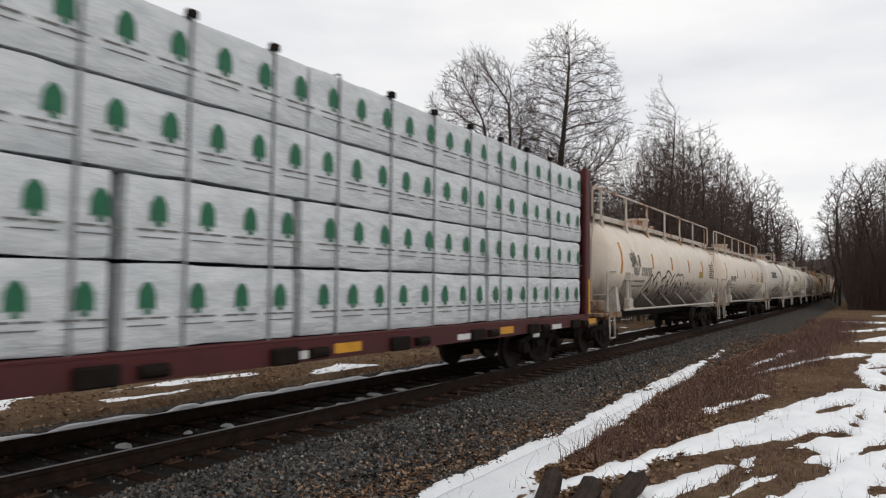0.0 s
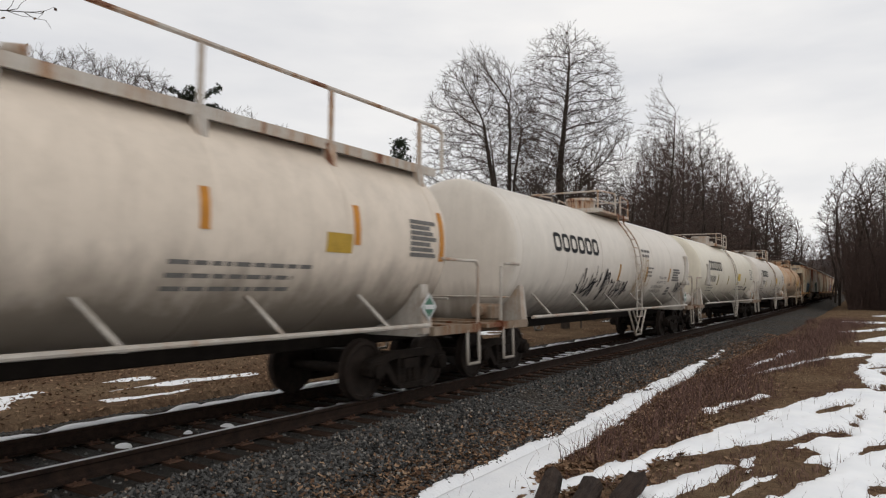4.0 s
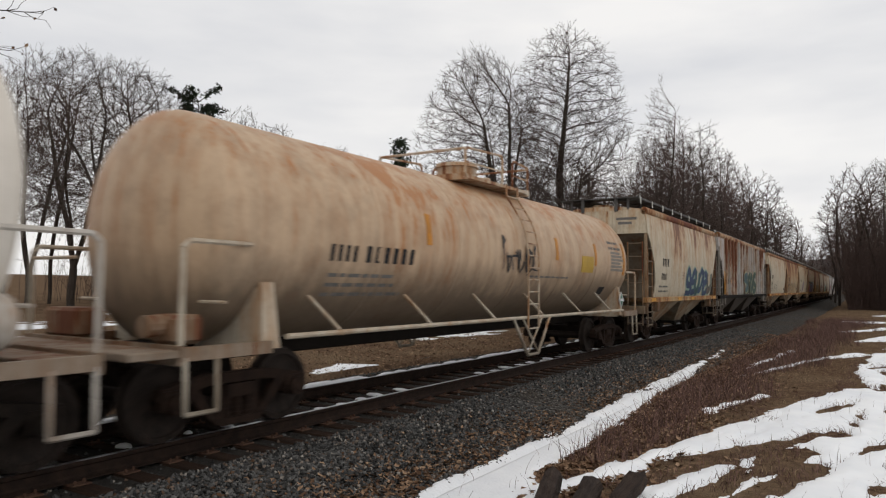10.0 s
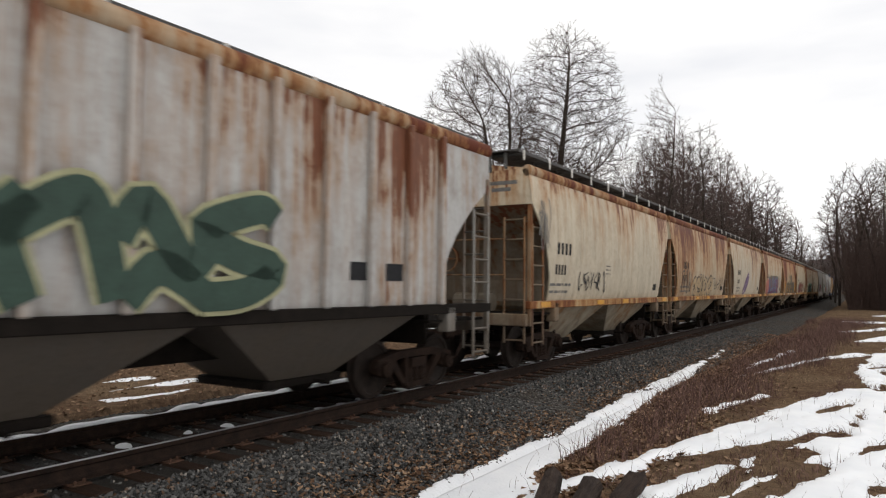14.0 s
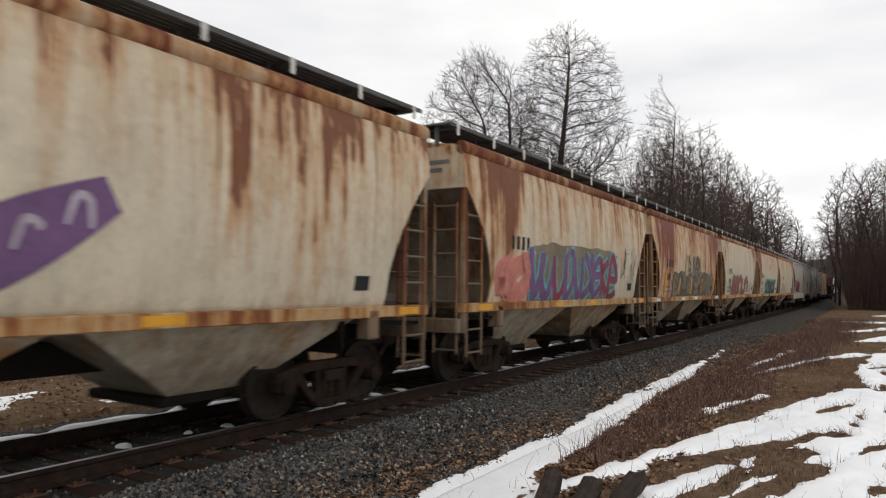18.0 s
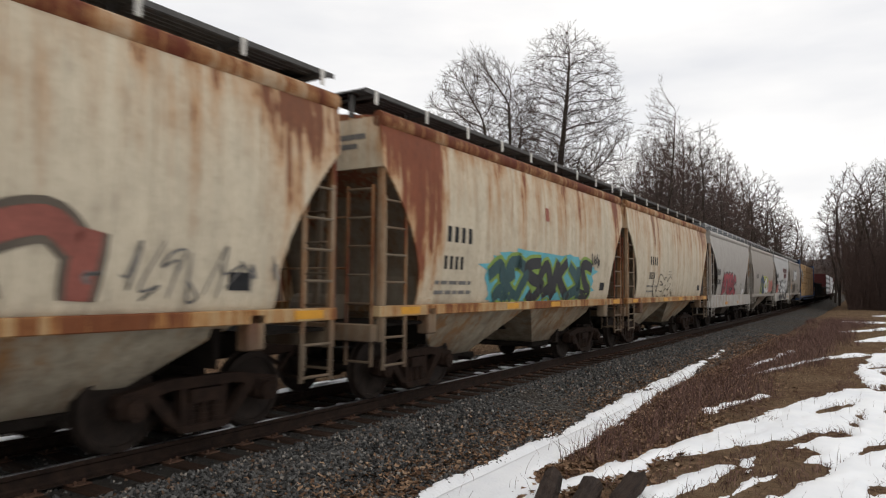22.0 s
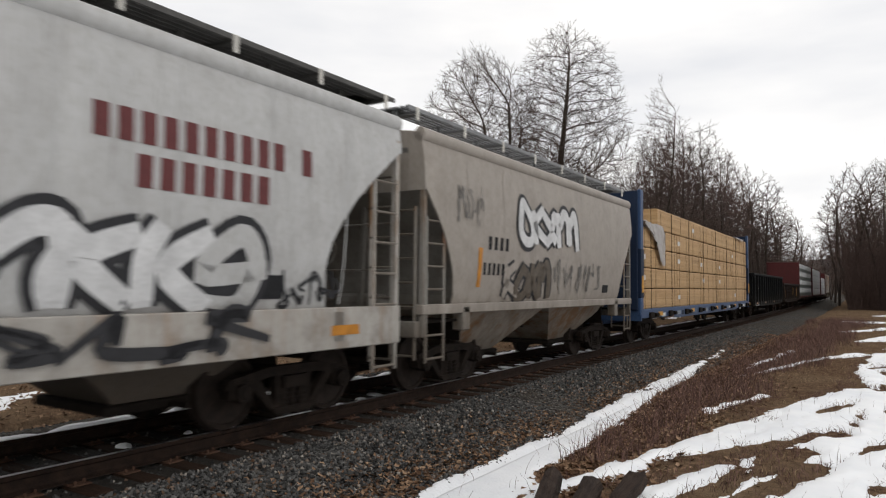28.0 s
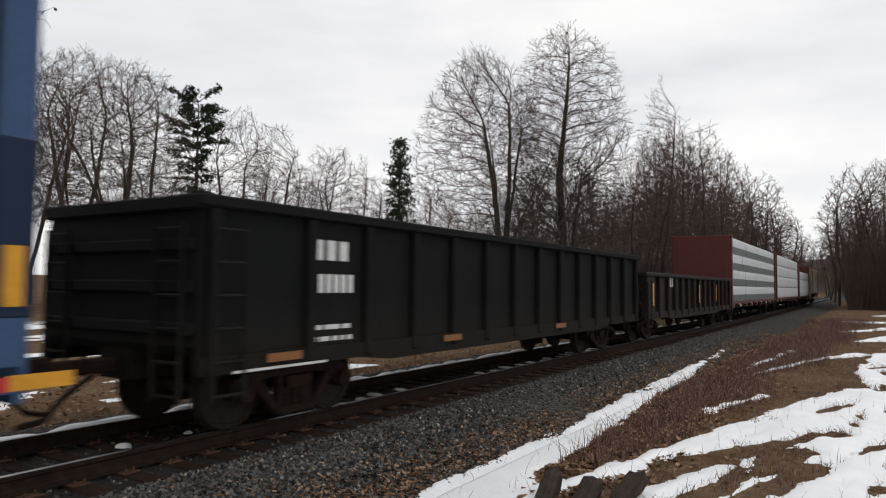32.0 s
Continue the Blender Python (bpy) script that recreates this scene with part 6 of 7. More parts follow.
P_TAN = car_paint("taupe_grey_paint", (0.325, 0.292, 0.258), 0.0, 4.2, 2.0, 0.3, 0.5)
P_WHITE = car_paint("pale_grey_white_paint", (0.47, 0.47, 0.465), 0.0, 4.2, 2.0, 0.25, 0.45)
TANK_BEIGE = car_paint("tank_warm_white_paint", (0.70, 0.605, 0.505), 0.05, 4.0, 3.2, 0.20, 0.38, grime_z=1.62, worn=0.25)
TANK_WHITE = car_paint("tank_white_paint", (0.66, 0.605, 0.535), 0.0, 4.0, 3.0, 0.12, 0.36, grime_z=1.35, worn=0.15)
TANK_CREAM = car_paint("tank_cream_paint", (0.69, 0.635, 0.525), 0.0, 4.0, 3.0, 0.10, 0.36, grime_z=1.3, worn=0.15)
TANK_TAN = car_paint("tank_tan_paint", (0.54, 0.385, 0.255), 0.08, 4.0, 3.4, 0.4, 0.5, grime_z=1.75, worn=0.5)
TANK_TRIM = car_paint("tank_trim_paint", (0.50, 0.46, 0.41), 0.12, 4.6, 4.5, 0.4, 0.5, grime_z=0.35)
TANK_TRIM_TAN = car_paint("tank_trim_tan_paint", (0.52, 0.46, 0.37), 0.35, 4.6, 4.5, 0.5, 0.5, grime_z=0.5)

G_BLACK = flat("spray_black", (0.025, 0.025, 0.028), 0.6, 0, 0.4, 3)
G_TEAL = flat("spray_dark_teal", (0.03, 0.075, 0.08), 0.6, 0, 0.4, 3)
G_FOREST = flat("spray_forest_green", (0.032, 0.062, 0.045), 0.6, 0, 0.4, 3)
G_STRAW = flat("spray_pale_straw", (0.34, 0.33, 0.19), 0.6, 0, 0.35, 3)
G_BLUE = flat("spray_navy", (0.025, 0.05, 0.11), 0.6, 0, 0.4, 3)
G_MINT = flat("spray_pale_green", (0.25, 0.36, 0.28), 0.6, 0, 0.3, 3)
G_GREEN = flat("spray_olive_green", (0.20, 0.30, 0.06), 0.6, 0, 0.3, 3)
G_CYAN = flat("spray_cyan", (0.10, 0.36, 0.42), 0.6, 0, 0.3, 3)
G_MAROON = flat("spray_maroon", (0.20, 0.03, 0.055), 0.6, 0, 0.35, 2)
G_LILAC = flat("spray_pale_lilac", (0.36, 0.31, 0.36), 0.6, 0, 0.35, 2)
G_PURPLE = flat("spray_purple", (0.14, 0.07, 0.16), 0.6, 0, 0.35, 2)
G_RED = flat("spray_red", (0.33, 0.045, 0.06), 0.6, 0, 0.35, 2)
G_BRICK = flat("spray_brick_red", (0.24, 0.075, 0.055), 0.6, 0, 0.35, 2)
G_SAND = flat("spray_sand", (0.42, 0.30, 0.17), 0.6, 0, 0.35, 2)
G_OLIVE = flat("spray_drab_cloud", (0.19, 0.15, 0.10), 0.7, 0, 0.45, 1.2)
G_WHITE = flat("spray_white", (0.60, 0.60, 0.60), 0.6, 0, 0.3, 3)
G_PINK = flat("spray_pink", (0.48, 0.17, 0.13), 0.6, 0, 0.5, 1.5)
G_BROWN = flat("spray_brown", (0.10, 0.08, 0.06), 0.6, 0, 0.4, 3)

# white-wrapped lumber
MAROON_CAR = car_paint("maroon_car_paint", (0.072, 0.013, 0.013), 0.03, 2.0, 2.0, 0.4, 0.55, (0.035, 0.014, 0.012), grime_z=0.5)
# True navy on columns and patches; on the bulkhead, blue darkened for shade.
NAVY_AND_SHADE = car_paint("navy_and_shade_paint", (0.014, 0.024, 0.05), 0.03, 4.7, 3.0, 0.3, 0.6, (0.012, 0.016, 0.026), grime_z=0.4, spec=0.2)
BLUE_CAR = car_paint("blue_car_paint", (0.036, 0.072, 0.155), 0.03, 4.7, 3.0, 0.3, 0.5, (0.025, 0.04, 0.075), grime_z=0.4)


def wrap_build(n, l, bs):
    v = coords(n, l)
    crease = noise_fac(n, l, coords(n, l, (1, 1.2, 3.0)), 2.2, 6, 0.6)
    l.new(ramp(n, l, crease, [(0.3, (0.42, 0.44, 0.45)), (0.65, (0.56, 0.575, 0.58))]), bs.inputs["Base Color"])
    bs.inputs["Roughness"].default_value = 0.38
    bump(n, l, bs, crease, 0.85, 0.06)


def board_build(n, l, bs):
    v = coords(n, l, shift=False)
    sep = n.new("ShaderNodeSeparateXYZ")
    l.new(v, sep.inputs[0])
    layer = math_node(n, l, "FLOOR", math_node(n, l, "MULTIPLY", sep.outputs["Z"], 25.0), 0.0)
    joint = math_node(n, l, "FRACT", math_node(n, l, "MULTIPLY", sep.outputs["Z"], 25.0), 0.0)
    info = n.new("ShaderNodeObjectInfo")
    comb = n.new("ShaderNodeCombineXYZ")
    l.new(layer, comb.inputs[0])
    l.new(math_node(n, l, "MULTIPLY", info.outputs["Random"], 40.0), comb.inputs[1])
    wn_ = n.new("ShaderNodeTexWhiteNoise")
    l.new(comb.outputs[0], wn_.inputs["Vector"])
    grain = noise_fac(n, l, coords(n, l, (1, 0.6, 14)), 3.0, 4)
    col = ramp(n, l, wn_.outputs["Value"], [(0.0, (0.36, 0.21, 0.085)), (1.0, (0.50, 0.32, 0.15))])
    col = mixed(n, l, 0.4, col, ramp(n, l, grain, [(0.3, (0.30, 0.175, 0.075)), (0.7, (0.53, 0.355, 0.185))]))
    seam = noise_fac(n, l, coords(n, l, (1, 0.22, 26)), 1.6, 3, 0.6)
    col = mixed(n, l, ramp(n, l, seam, [(0.60, (0, 0, 0)), (0.66, (0.6, 0.6, 0.6))]), col, (0.13, 0.07, 0.03))
    gap = ramp(n, l, joint, [(0.0, (1, 1, 1)), (0.16, (0, 0, 0))])
    col = mixed(n, l, math_node(n, l, "MULTIPLY", gap, 0.30), col, (0.16, 0.085, 0.035))
    l.new(col, bs.inputs["Base Color"])
    bs.inputs["Roughness"].default_value = 0.75
    inv = ramp(n, l, joint, [(0.0, (0, 0, 0)), (0.16, (1, 1, 1))])
    bump(n, l, bs, inv, 0.3, 0.008)


WRAP = material("white_lumber_wrap", wrap_build)
BOARDS = material("sawn_lumber", board_build)
WRAP_GREEN = flat("printed_green", (0.014, 0.115, 0.055), 0.5, 0, 0.3, 9)
BAND_GREEN = flat("printed_dark_band", (0.085, 0.10, 0.095), 0.5, 0, 0.4, 6)
STRAP = flat("grey_strap", (0.20, 0.205, 0.21), 0.5, 0, 0.3, 9)
TARP = flat("loose_plastic_sheet", (0.44, 0.41, 0.395), 0.3, 0, 0.3, 5)
TARP.node_tree.nodes["Principled BSDF"].inputs["Alpha"].default_value = 0.72


def wrapped_load(s0, s1, seams, tiers, z0, printed, group, last=(0.3, 0.3, 0.3, 0.3)):
    """Wrapped packs in tiers on both sides of the centre beam."""
    tier_h = tiers
    count = len(seams)
    side = lambda z: 1.405
    for k in range(count):
        cuts = [s0] + seams[k] + [s1]
        for a, b in zip(cuts, cuts[1:]):
            length = b - a - (0.16 if k < 2 and printed else 0.05)
            for q in (1, -1):
                me = pack_mesh(length, tier_h - 0.035, None, int(a * 7) + k, 0.12, 1.40, 0.010)
                if q < 0:
                    me.v = [(-p[0], p[1], p[2]) for p in me.v]
                ob = thing("lumber_pack", "white plastic-wrapped lumber pack with green printed marks" if printed else "pale plastic-wrapped lumber pack on the flatcar", "lumber pack", group)
                part("wrapping", me, WRAP, ob, smooth=50)
                if q > 0 and printed:
                    spots = [length / 2 - last[k] - 0.59 * j for j in range(int((length - last[k] - 0.12) / 0.59) + 1)]
                    z = tier_h * 0.50
                    for y in spots:
                        mk = Shape()
                        # a rounded crown above a short foot
                        pts = [(y + (0.095 - 0.015 * (i in (2, 5))) * math.cos(t), z + 0.07 + 0.15 * math.sin(t)) for i, t in enumerate([math.pi * i / 7 for i in range(8)])]
                        outl = [(y + 0.10, z - 0.06), *pts, (y - 0.10, z - 0.06), (y - 0.03, z - 0.03), (y - 0.03, z - 0.10), (y + 0.05, z - 0.10), (y + 0.03, z - 0.03)]
                        mk.add([(1.4165, p[0], p[1]) for p in outl], [tuple(range(len(outl)))])
                        part("printed_mark", mk, WRAP_GREEN, ob, "green printed emblem")
                    pr = Shape()
                    for y in spots:
                        pr.box(1.410, 1.416, y - 0.24, y - 0.02, tier_h * 0.33, tier_h * 0.355).box(1.410, 1.416, y + 0.02, y + 0.24, tier_h * 0.33, tier_h * 0.355).box(1.410, 1.415, y - 0.2, y + 0.2, tier_h * 0.25, tier_h * 0.265)
                    tagged(part("small_print", pr, GREY_INK, ob), kind="stuff")
                if q > 0 and printed is None:
                    part("printed_band", Shape().box(1.41, 1.417, -length / 2, length / 2, 0.02, tier_h * 0.42), BAND_GREEN, ob, "dark printed band")
                TRAIN.append((ob, (a + b) / 2, z0 + tier_h * k))


car, h0 = centerbeam("maroon lumber flatcar loaded with white-wrapped packs", -4.4, 16.25, MAROON_CAR, 4.66)
FIRST_BEAM = car
wrapped_load(-4.1, 15.85, [[1.33, 3.8, 6.2, 11.1], [1.3, 3.8, 6.18, 11.08], [1.45, 6.33, 11.06], [1.44, 6.32, 11.06]], 0.865, 1.115, True, "wrapped packs on the maroon car", (0.22, 0.10, 0.2, 0.12))
for k in range(16):
    y = 8.03 - 1.176 * k
    strap = part("strap", Shape().box(1.418, 1.428, y - 0.018, y + 0.018, 1.05, 4.575).box(0.9, 1.425, y - 0.018, y + 0.018, 4.575, 4.585), STRAP, car, "grey tie-down strap")
    if k % 7 != 6:
        part("corner_guard", Shape().cbox(1.36, 1.45, y - 0.06, y + 0.06, 4.54, 4.63, 0.01), DARK, strap)

# tank cars
car, sd, hh = tank_car("warm white tank car with black graffiti and a long top walkway", 17.2, 33.4, TANK_BEIGE, TANK_TRIM, True, shell=14.1, dome_rail=False)
graffiti(sd, -3.45, 1.25, 4.6, 0.95, [TANK_BEIGE], G_BLACK, car, 3, 7, bold=0.05, label="black outlined graffiti")
scribble(sd, -3.3, 1.3, 4.6, 0.9, G_BLACK, car, 8, 12, 0.05)
scribble(sd, 1.45, 1.5, 3.9, 0.5, G_BLACK, car, 4, 13, 0.04)
scribble(sd, -5.62, 2.35, 1.0, 0.6, G_BLACK, car, 9, 6, 0.05)
marks(sd, -5.19, 2.13, 4, 0.155, 0.24, GREY_INK, car)
marks(sd, -4.35, 2.13, 6, 0.19, 0.26, GREY_INK, car)
lines(sd, -5.26, 1.93, 2, 1.7, GREY_INK, car, 0.06, 0.15, 3)
bar("sign_panel", sd, 3.81, 2.18, 0.67, 0.26, flat("brown_yellow_sign", (0.35, 0.23, 0.03), 0.5), car)
printed_panel(sd, 5.78, 2.2, 0.8, 0.62, GREY_INK, car)
for y, z, hgt in ((-6.42, 2.14, 0.9), (-3.2, 2.37, 0.47), (-0.72, 2.38, 0.46), (1.9, 2.36, 0.46), (4.35, 2.36, 0.5), (6.6, 2.15, 0.8)):
    bar("safety_stripe", sd, y, z, 0.12, hgt, ORANGE, car, label="orange reflective stripe")
part("valve_cabinet", Shape().cbox(1.36, 1.56, -5.95, -5.54, 1.95, 2.2, 0.02).box(1.42, 1.47, -5.9, -5.8, 1.4, 1.96).box(1.42, 1.47, -5.68, -5.58, 1.4, 1.96).cbox(1.36, 1.54, -5.98, -5.6, 1.1, 1.45, 0.03), TANK_TRIM, car)

car, sd, hh = tank_car("cream white tank car with rust runs and a long top walkway", 33.4, 50.0, TANK_BEIGE, TANK_TRIM, True, shell=13.5, dome_rail=False)
marks(sd, -5.18, 2.14, 4, 0.155, 0.26, BLACK_INK, car)
marks(sd, -4.37, 2.14, 4, 0.19, 0.26, BLACK_INK, car)
lines(sd, -5.34, 1.95, 2, 1.7, GREY_INK, car, 0.06, 0.15, 5)
lines(sd, 1.6, 1.95, 3, 2.2, GREY_INK, car, 0.05, 0.14, 6)
bar("sign_panel", sd, 3.9, 2.18, 0.5, 0.26, flat("mustard_sign", (0.42, 0.26, 0.03), 0.5), car)
printed_panel(sd, 5.78, 2.2, 0.7, 0.6, GREY_INK, car)
for y, z, hgt in ((-6.45, 2.11, 0.9), (-3.32, 2.33, 0.46), (-0.73, 2.34, 0.46), (1.92, 2.33, 0.46), (4.45, 2.3, 0.55), (6.6, 2.15, 0.8)):
    bar("safety_stripe", sd, y, z, 0.12, hgt, ORANGE, car, label="orange reflective stripe")
part("valve_cabinet", Shape().cbox(1.36, 1.56, -5.95, -5.54, 1.95, 2.2, 0.02).box(1.42, 1.47, -5.9, -5.8, 1.4, 1.96).box(1.42, 1.47, -5.68, -5.58, 1.4, 1.96).cbox(1.36, 1.54, -5.98, -5.6, 1.1, 1.45, 0.03), TANK_TRIM, car)

car, sd, hh = tank_car("large white insulated tank car with scrawled graffiti", 50.0, 67.0, TANK_WHITE, TANK_TRIM, shell=14.8, radius=1.5, zc=2.5, flat_end=True)
def top_snow(car, sd, zc, radius, a, b, seed):
    """Old snow along the crown of a tank."""
    sh, n, m = Shape(), 60, 7
    vs = []
    for i in range(n + 1):
        y = a + (b - a) * i / n
        w = 0.42 + 0.14 * noise.noise((y * 0.9, seed, 0)) + 0.05 * noise.noise((y * 4, seed, 2))
        for q in range(m):
            t = -w + 2 * w * q / (m - 1)
            vs.append(((radius + 0.05 * (1 - abs(t) / w) - 0.005) * math.sin(t), y, zc + (radius + 0.05 * (1 - abs(t) / w) - 0.005) * math.cos(t)))
    sh.add(vs, [(i * m + q, i * m + q + 1, (i + 1) * m + q + 1, (i + 1) * m + q) for i in range(n) for q in range(m - 1)])
    return part("snow_crust", sh, SNOW, car, "thin crust of snow", smooth=60)


rings(sd, -5.55, 2.56, 6, 0.49, 0.42, BLACK_INK, car)
scribble(sd, -3.9, 1.45, 2.3, 0.85, G_BLACK, car, 14, 8, 0.06)
scribble(sd, -1.42, 1.38, 1.57, 0.6, G_BLACK, car, 15, 8, 0.05)
scribble(sd, 0.72, 1.4, 1.55, 1.4, G_SAND, car, 16, 5, 0.04)
scribble(sd, 5.75, 1.56, 0.72, 0.4, G_BLACK, car, 17, 7, 0.04)
words("CARBON DIOXIDE", sd, 3.25, 2.06, 0.085, GREY_INK, car)
words("REFRIGERATED LIQUID", sd, 3.15, 1.91, 0.085, GREY_INK, car)
words("NOT FOR FLAMMABLE", sd, 2.73, 1.76, 0.10, GREY_INK, car)
words("OR POISONOUS LIQUIDS", sd, 2.55, 1.61, 0.10, GREY_INK, car)
printed_panel(sd, 4.96, 2.01, 1.0, 0.44, GREY_INK, car)
printed_panel(sd, 4.75, 1.52, 0.48, 0.3, GREY_INK, car)
for k in range(2):
    lines(sd, 1.23, 2.85 - 0.15 * k, 1, 0.95, GREY_INK, car, 0.08, 0.12, 20 + k)
lines(sd, 1.85, 2.35, 3, 0.6, GREY_INK, car, 0.05, 0.12, 23)
for y, z, hgt in ((-0.95, 1.95, 0.45), (1.7, 1.95, 0.45), (4.52, 1.97, 0.45)):
    bar("safety_stripe", sd, y, z, 0.10, hgt, flat("faded_orange_stripe", (0.38, 0.20, 0.05), 0.5), car)
part("side_box", Shape().cbox(1.30, 1.54, 6.66, 7.05, 2.0, 2.95, 0.03).cbox(1.30, 1.58, 6.62, 7.1, 1.88, 2.03, 0.02), TANK_TRIM, car)
part("side_tank", Shape().lathe([(7.2, 0.02), (7.23, 0.2), (7.3, 0.25), (7.95, 0.25), (8.02, 0.2), (8.05, 0.02)], 16).moved(1.2, 0, 1.36), TANK_TRIM, car, smooth=50)
top_snow(car, sd, 2.5, 1.5, 1.6, 7.0, 1)

P_NAME = ((67.0, 83.9, TANK_CREAM, 31, "cream white tank car with bold dark lettering"), (83.9, 100.9, TANK_WHITE, 41, "white tank car with a sprayed yellow figure"))
for s0, s1, pt, sdn, lab in P_NAME:
    car, sd, hh = tank_car(lab, s0, s1, pt, TANK_TRIM, shell=14.6, radius=1.5, zc=2.5, flat_end=True)
    rings(sd, -5.55, 2.56, 6, 0.49, 0.42, BLACK_INK, car)
    marks(sd, -5.5, 2.06, 4, 0.15, 0.27, GREY_INK, car)
    marks(sd, -4.85, 2.06, 5, 0.16, 0.27, GREY_INK, car)
    lines(sd, -5.5, 1.88, 3, 1.4, GREY_INK, car, 0.04, 0.11, sdn)
    bar("sign_panel", sd, 1.9, 2.17, 0.66, 0.38, flat("yellow_notice", (0.55, 0.36, 0.02), 0.5), car, label="yellow notice panel")
    bar("notice_panel", sd, 1.9, 1.98, 0.3, 0.12, GREY_INK, car)
    lines(sd, 1.66, 1.83, 2, 3.2, GREY_INK, car, 0.06, 0.12, sdn + 1)
    lines(sd, 5.84, 2.78, 5, 1.0, GREY_INK, car, 0.05, 0.12, sdn + 2)
    bar("sign_panel", sd, 4.94, 1.67, 0.42, 0.2, BLACK_INK, car)
    for y in (-3.58, -0.98, 1.68, 4.26):
        bar("safety_stripe", sd, y, 1.94, 0.11, 0.44, flat("olive_stripe", (0.30, 0.23, 0.04), 0.5), car, shear=0.03)
    part("side_box", Shape().cbox(1.38, 1.54, -6.2, -5.65, 1.9, 2.8, 0.03), TANK_TRIM, car)
    top_snow(car, sd, 2.5, 1.5, -6.8, -1.5 if sdn == 31 else 6.8, sdn)
    if sdn == 41:
        pen = flat("spray_ochre", (0.36, 0.27, 0.05), 0.6, 0, 0.4, 4)
        fig = Shape()
        ribbon(fig, sd, [(1.17 + 0.42 * math.cos(a), 2.62 + 0.32 * math.sin(a)) for a in [2 * math.pi * i / 24 for i in range(25)]], 0.05, 0.02)
        for ln in ([(0.95, 2.3), (0.8, 1.85), (0.85, 1.45)], [(1.35, 2.3), (1.5, 2.1), (1.75, 1.9)], [(0.74, 1.4), (0.9, 1.6), (1.1, 1.4), (1.3, 1.6), (1.45, 1.4)], [(1.0, 2.6), (1.08, 2.68)], [(1.25, 2.66), (1.32, 2.6)]):
            ribbon(fig, sd, bezier(ln, 6), 0.06, 0.02)
        part("graffiti_tag", fig, pen, car, "yellow sprayed line drawing")
    part("side_tank", Shape().lathe([(6.55, 0.02), (6.58, 0.2), (6.65, 0.25), (7.35, 0.25), (7.42, 0.2), (7.45, 0.02)], 16).moved(1.2, 0, 1.42), TANK_TRIM, car, smooth=50)

car, sd, hh = tank_car("tan tank car streaked with rust and soot", 100.9, 117.4, TANK_TAN, TANK_TRIM_TAN, shell=14.0, radius=1.46, zc=2.45, truck="brown")
marks(sd, -5.54, 2.07, 4, 0.155, 0.22, BLACK_INK, car)
marks(sd, -4.79, 2.07, 6, 0.21, 0.23, BLACK_INK, car)
lines(sd, -5.5, 1.86, 3, 1.8, GREY_INK, car, 0.05, 0.13, 51)
scribble(sd, -0.7, 1.95, 1.6, 0.75, G_BLACK, car, 52, 8, 0.06)
lines(sd, 0.6, 1.95, 1, 2.4, GREY_INK, car, 0.04, 0.13, 53)
bar("sign_panel", sd, 3.5, 2.12, 0.8, 0.4, flat("ochre_notice", (0.45, 0.28, 0.03), 0.5), car)
for y, z, hgt in ((-3.3, 2.4, 0.5), (1.9, 2.35, 0.5), (4.4, 2.3, 0.55), (6.7, 2.1, 0.9)):
    bar("safety_stripe", sd, y, z, 0.13, hgt, ORANGE, car)
lines(sd, 5.54, 2.93, 2, 1.1, GREY_INK, car, 0.07, 0.15, 55)
printed_panel(sd, 5.63, 2.2, 1.05, 0.55, flat("grey_data_panel", (0.24, 0.21, 0.18), 0.6), car)
bar("sign_panel", sd, 5.18, 1.57, 0.4, 0.2, BLACK_INK, car)

# covered hoppers: where each stands, its paint and what is sprayed on it
GN = "cream covered hopper, rust-streaked, "


def gn_marks(car, sd, h, seed, at):
    marks(sd, at, 2.48, 4, 0.225, 0.26, BLACK_INK, car)
    marks(sd, at - 0.06, 2.03, 4, 0.17, 0.22, BLACK_INK, car)
    lines(sd, at - 0.3, 1.78, 2, 1.3, GREY_INK, car, 0.06, 0.16, seed)
    lines(sd, -0.9, 2.3, 3, 0.4, GREY_INK, car, 0.03, 0.10, seed + 1)
    bar("notice_panel", sd, h - 1.75, 1.68, 0.3, 0.2, BLACK_INK, car)


def gn_paint(rust, *spots, base=CREAM, reach=1.5, rust_col=None):
    """Cream paint with rust of its own: how much, and (place, width, amount) of the worst runs."""
    return car_paint("cream_paint_rust", base, rust, 4.2, reach, 0.3, rust_col=rust_col, spots=spots)


def gn(s1, pt, extra, rim=None, end=None, stripe=YELLOW, at=-3.75):
    car, sd, h = hopper(GN + extra, s1 - 10.98, s1, pt, end or END_SHADED, BAY_CREAM, TRIM_RUSTY, 2, "curved", stripe=stripe, top_rim=rim or RIM_MIX, plate=P_END, sill=SILL_RUST)
    gn_marks(car, sd, h, int(s1), at)
    return car, sd, h


car, sd, h = gn(129.05, gn_paint(0.26, (3.9, 1.1, 0.24), (-0.9, 0.7, 0.08), (1.3, 0.2, 0.12)), "with dark blue graffiti")
graffiti(sd, -0.2, 1.5, 4.4, 1.0, [G_BLUE, G_TEAL, G_BROWN], G_MINT, car, 61, 6, bold=0.05)

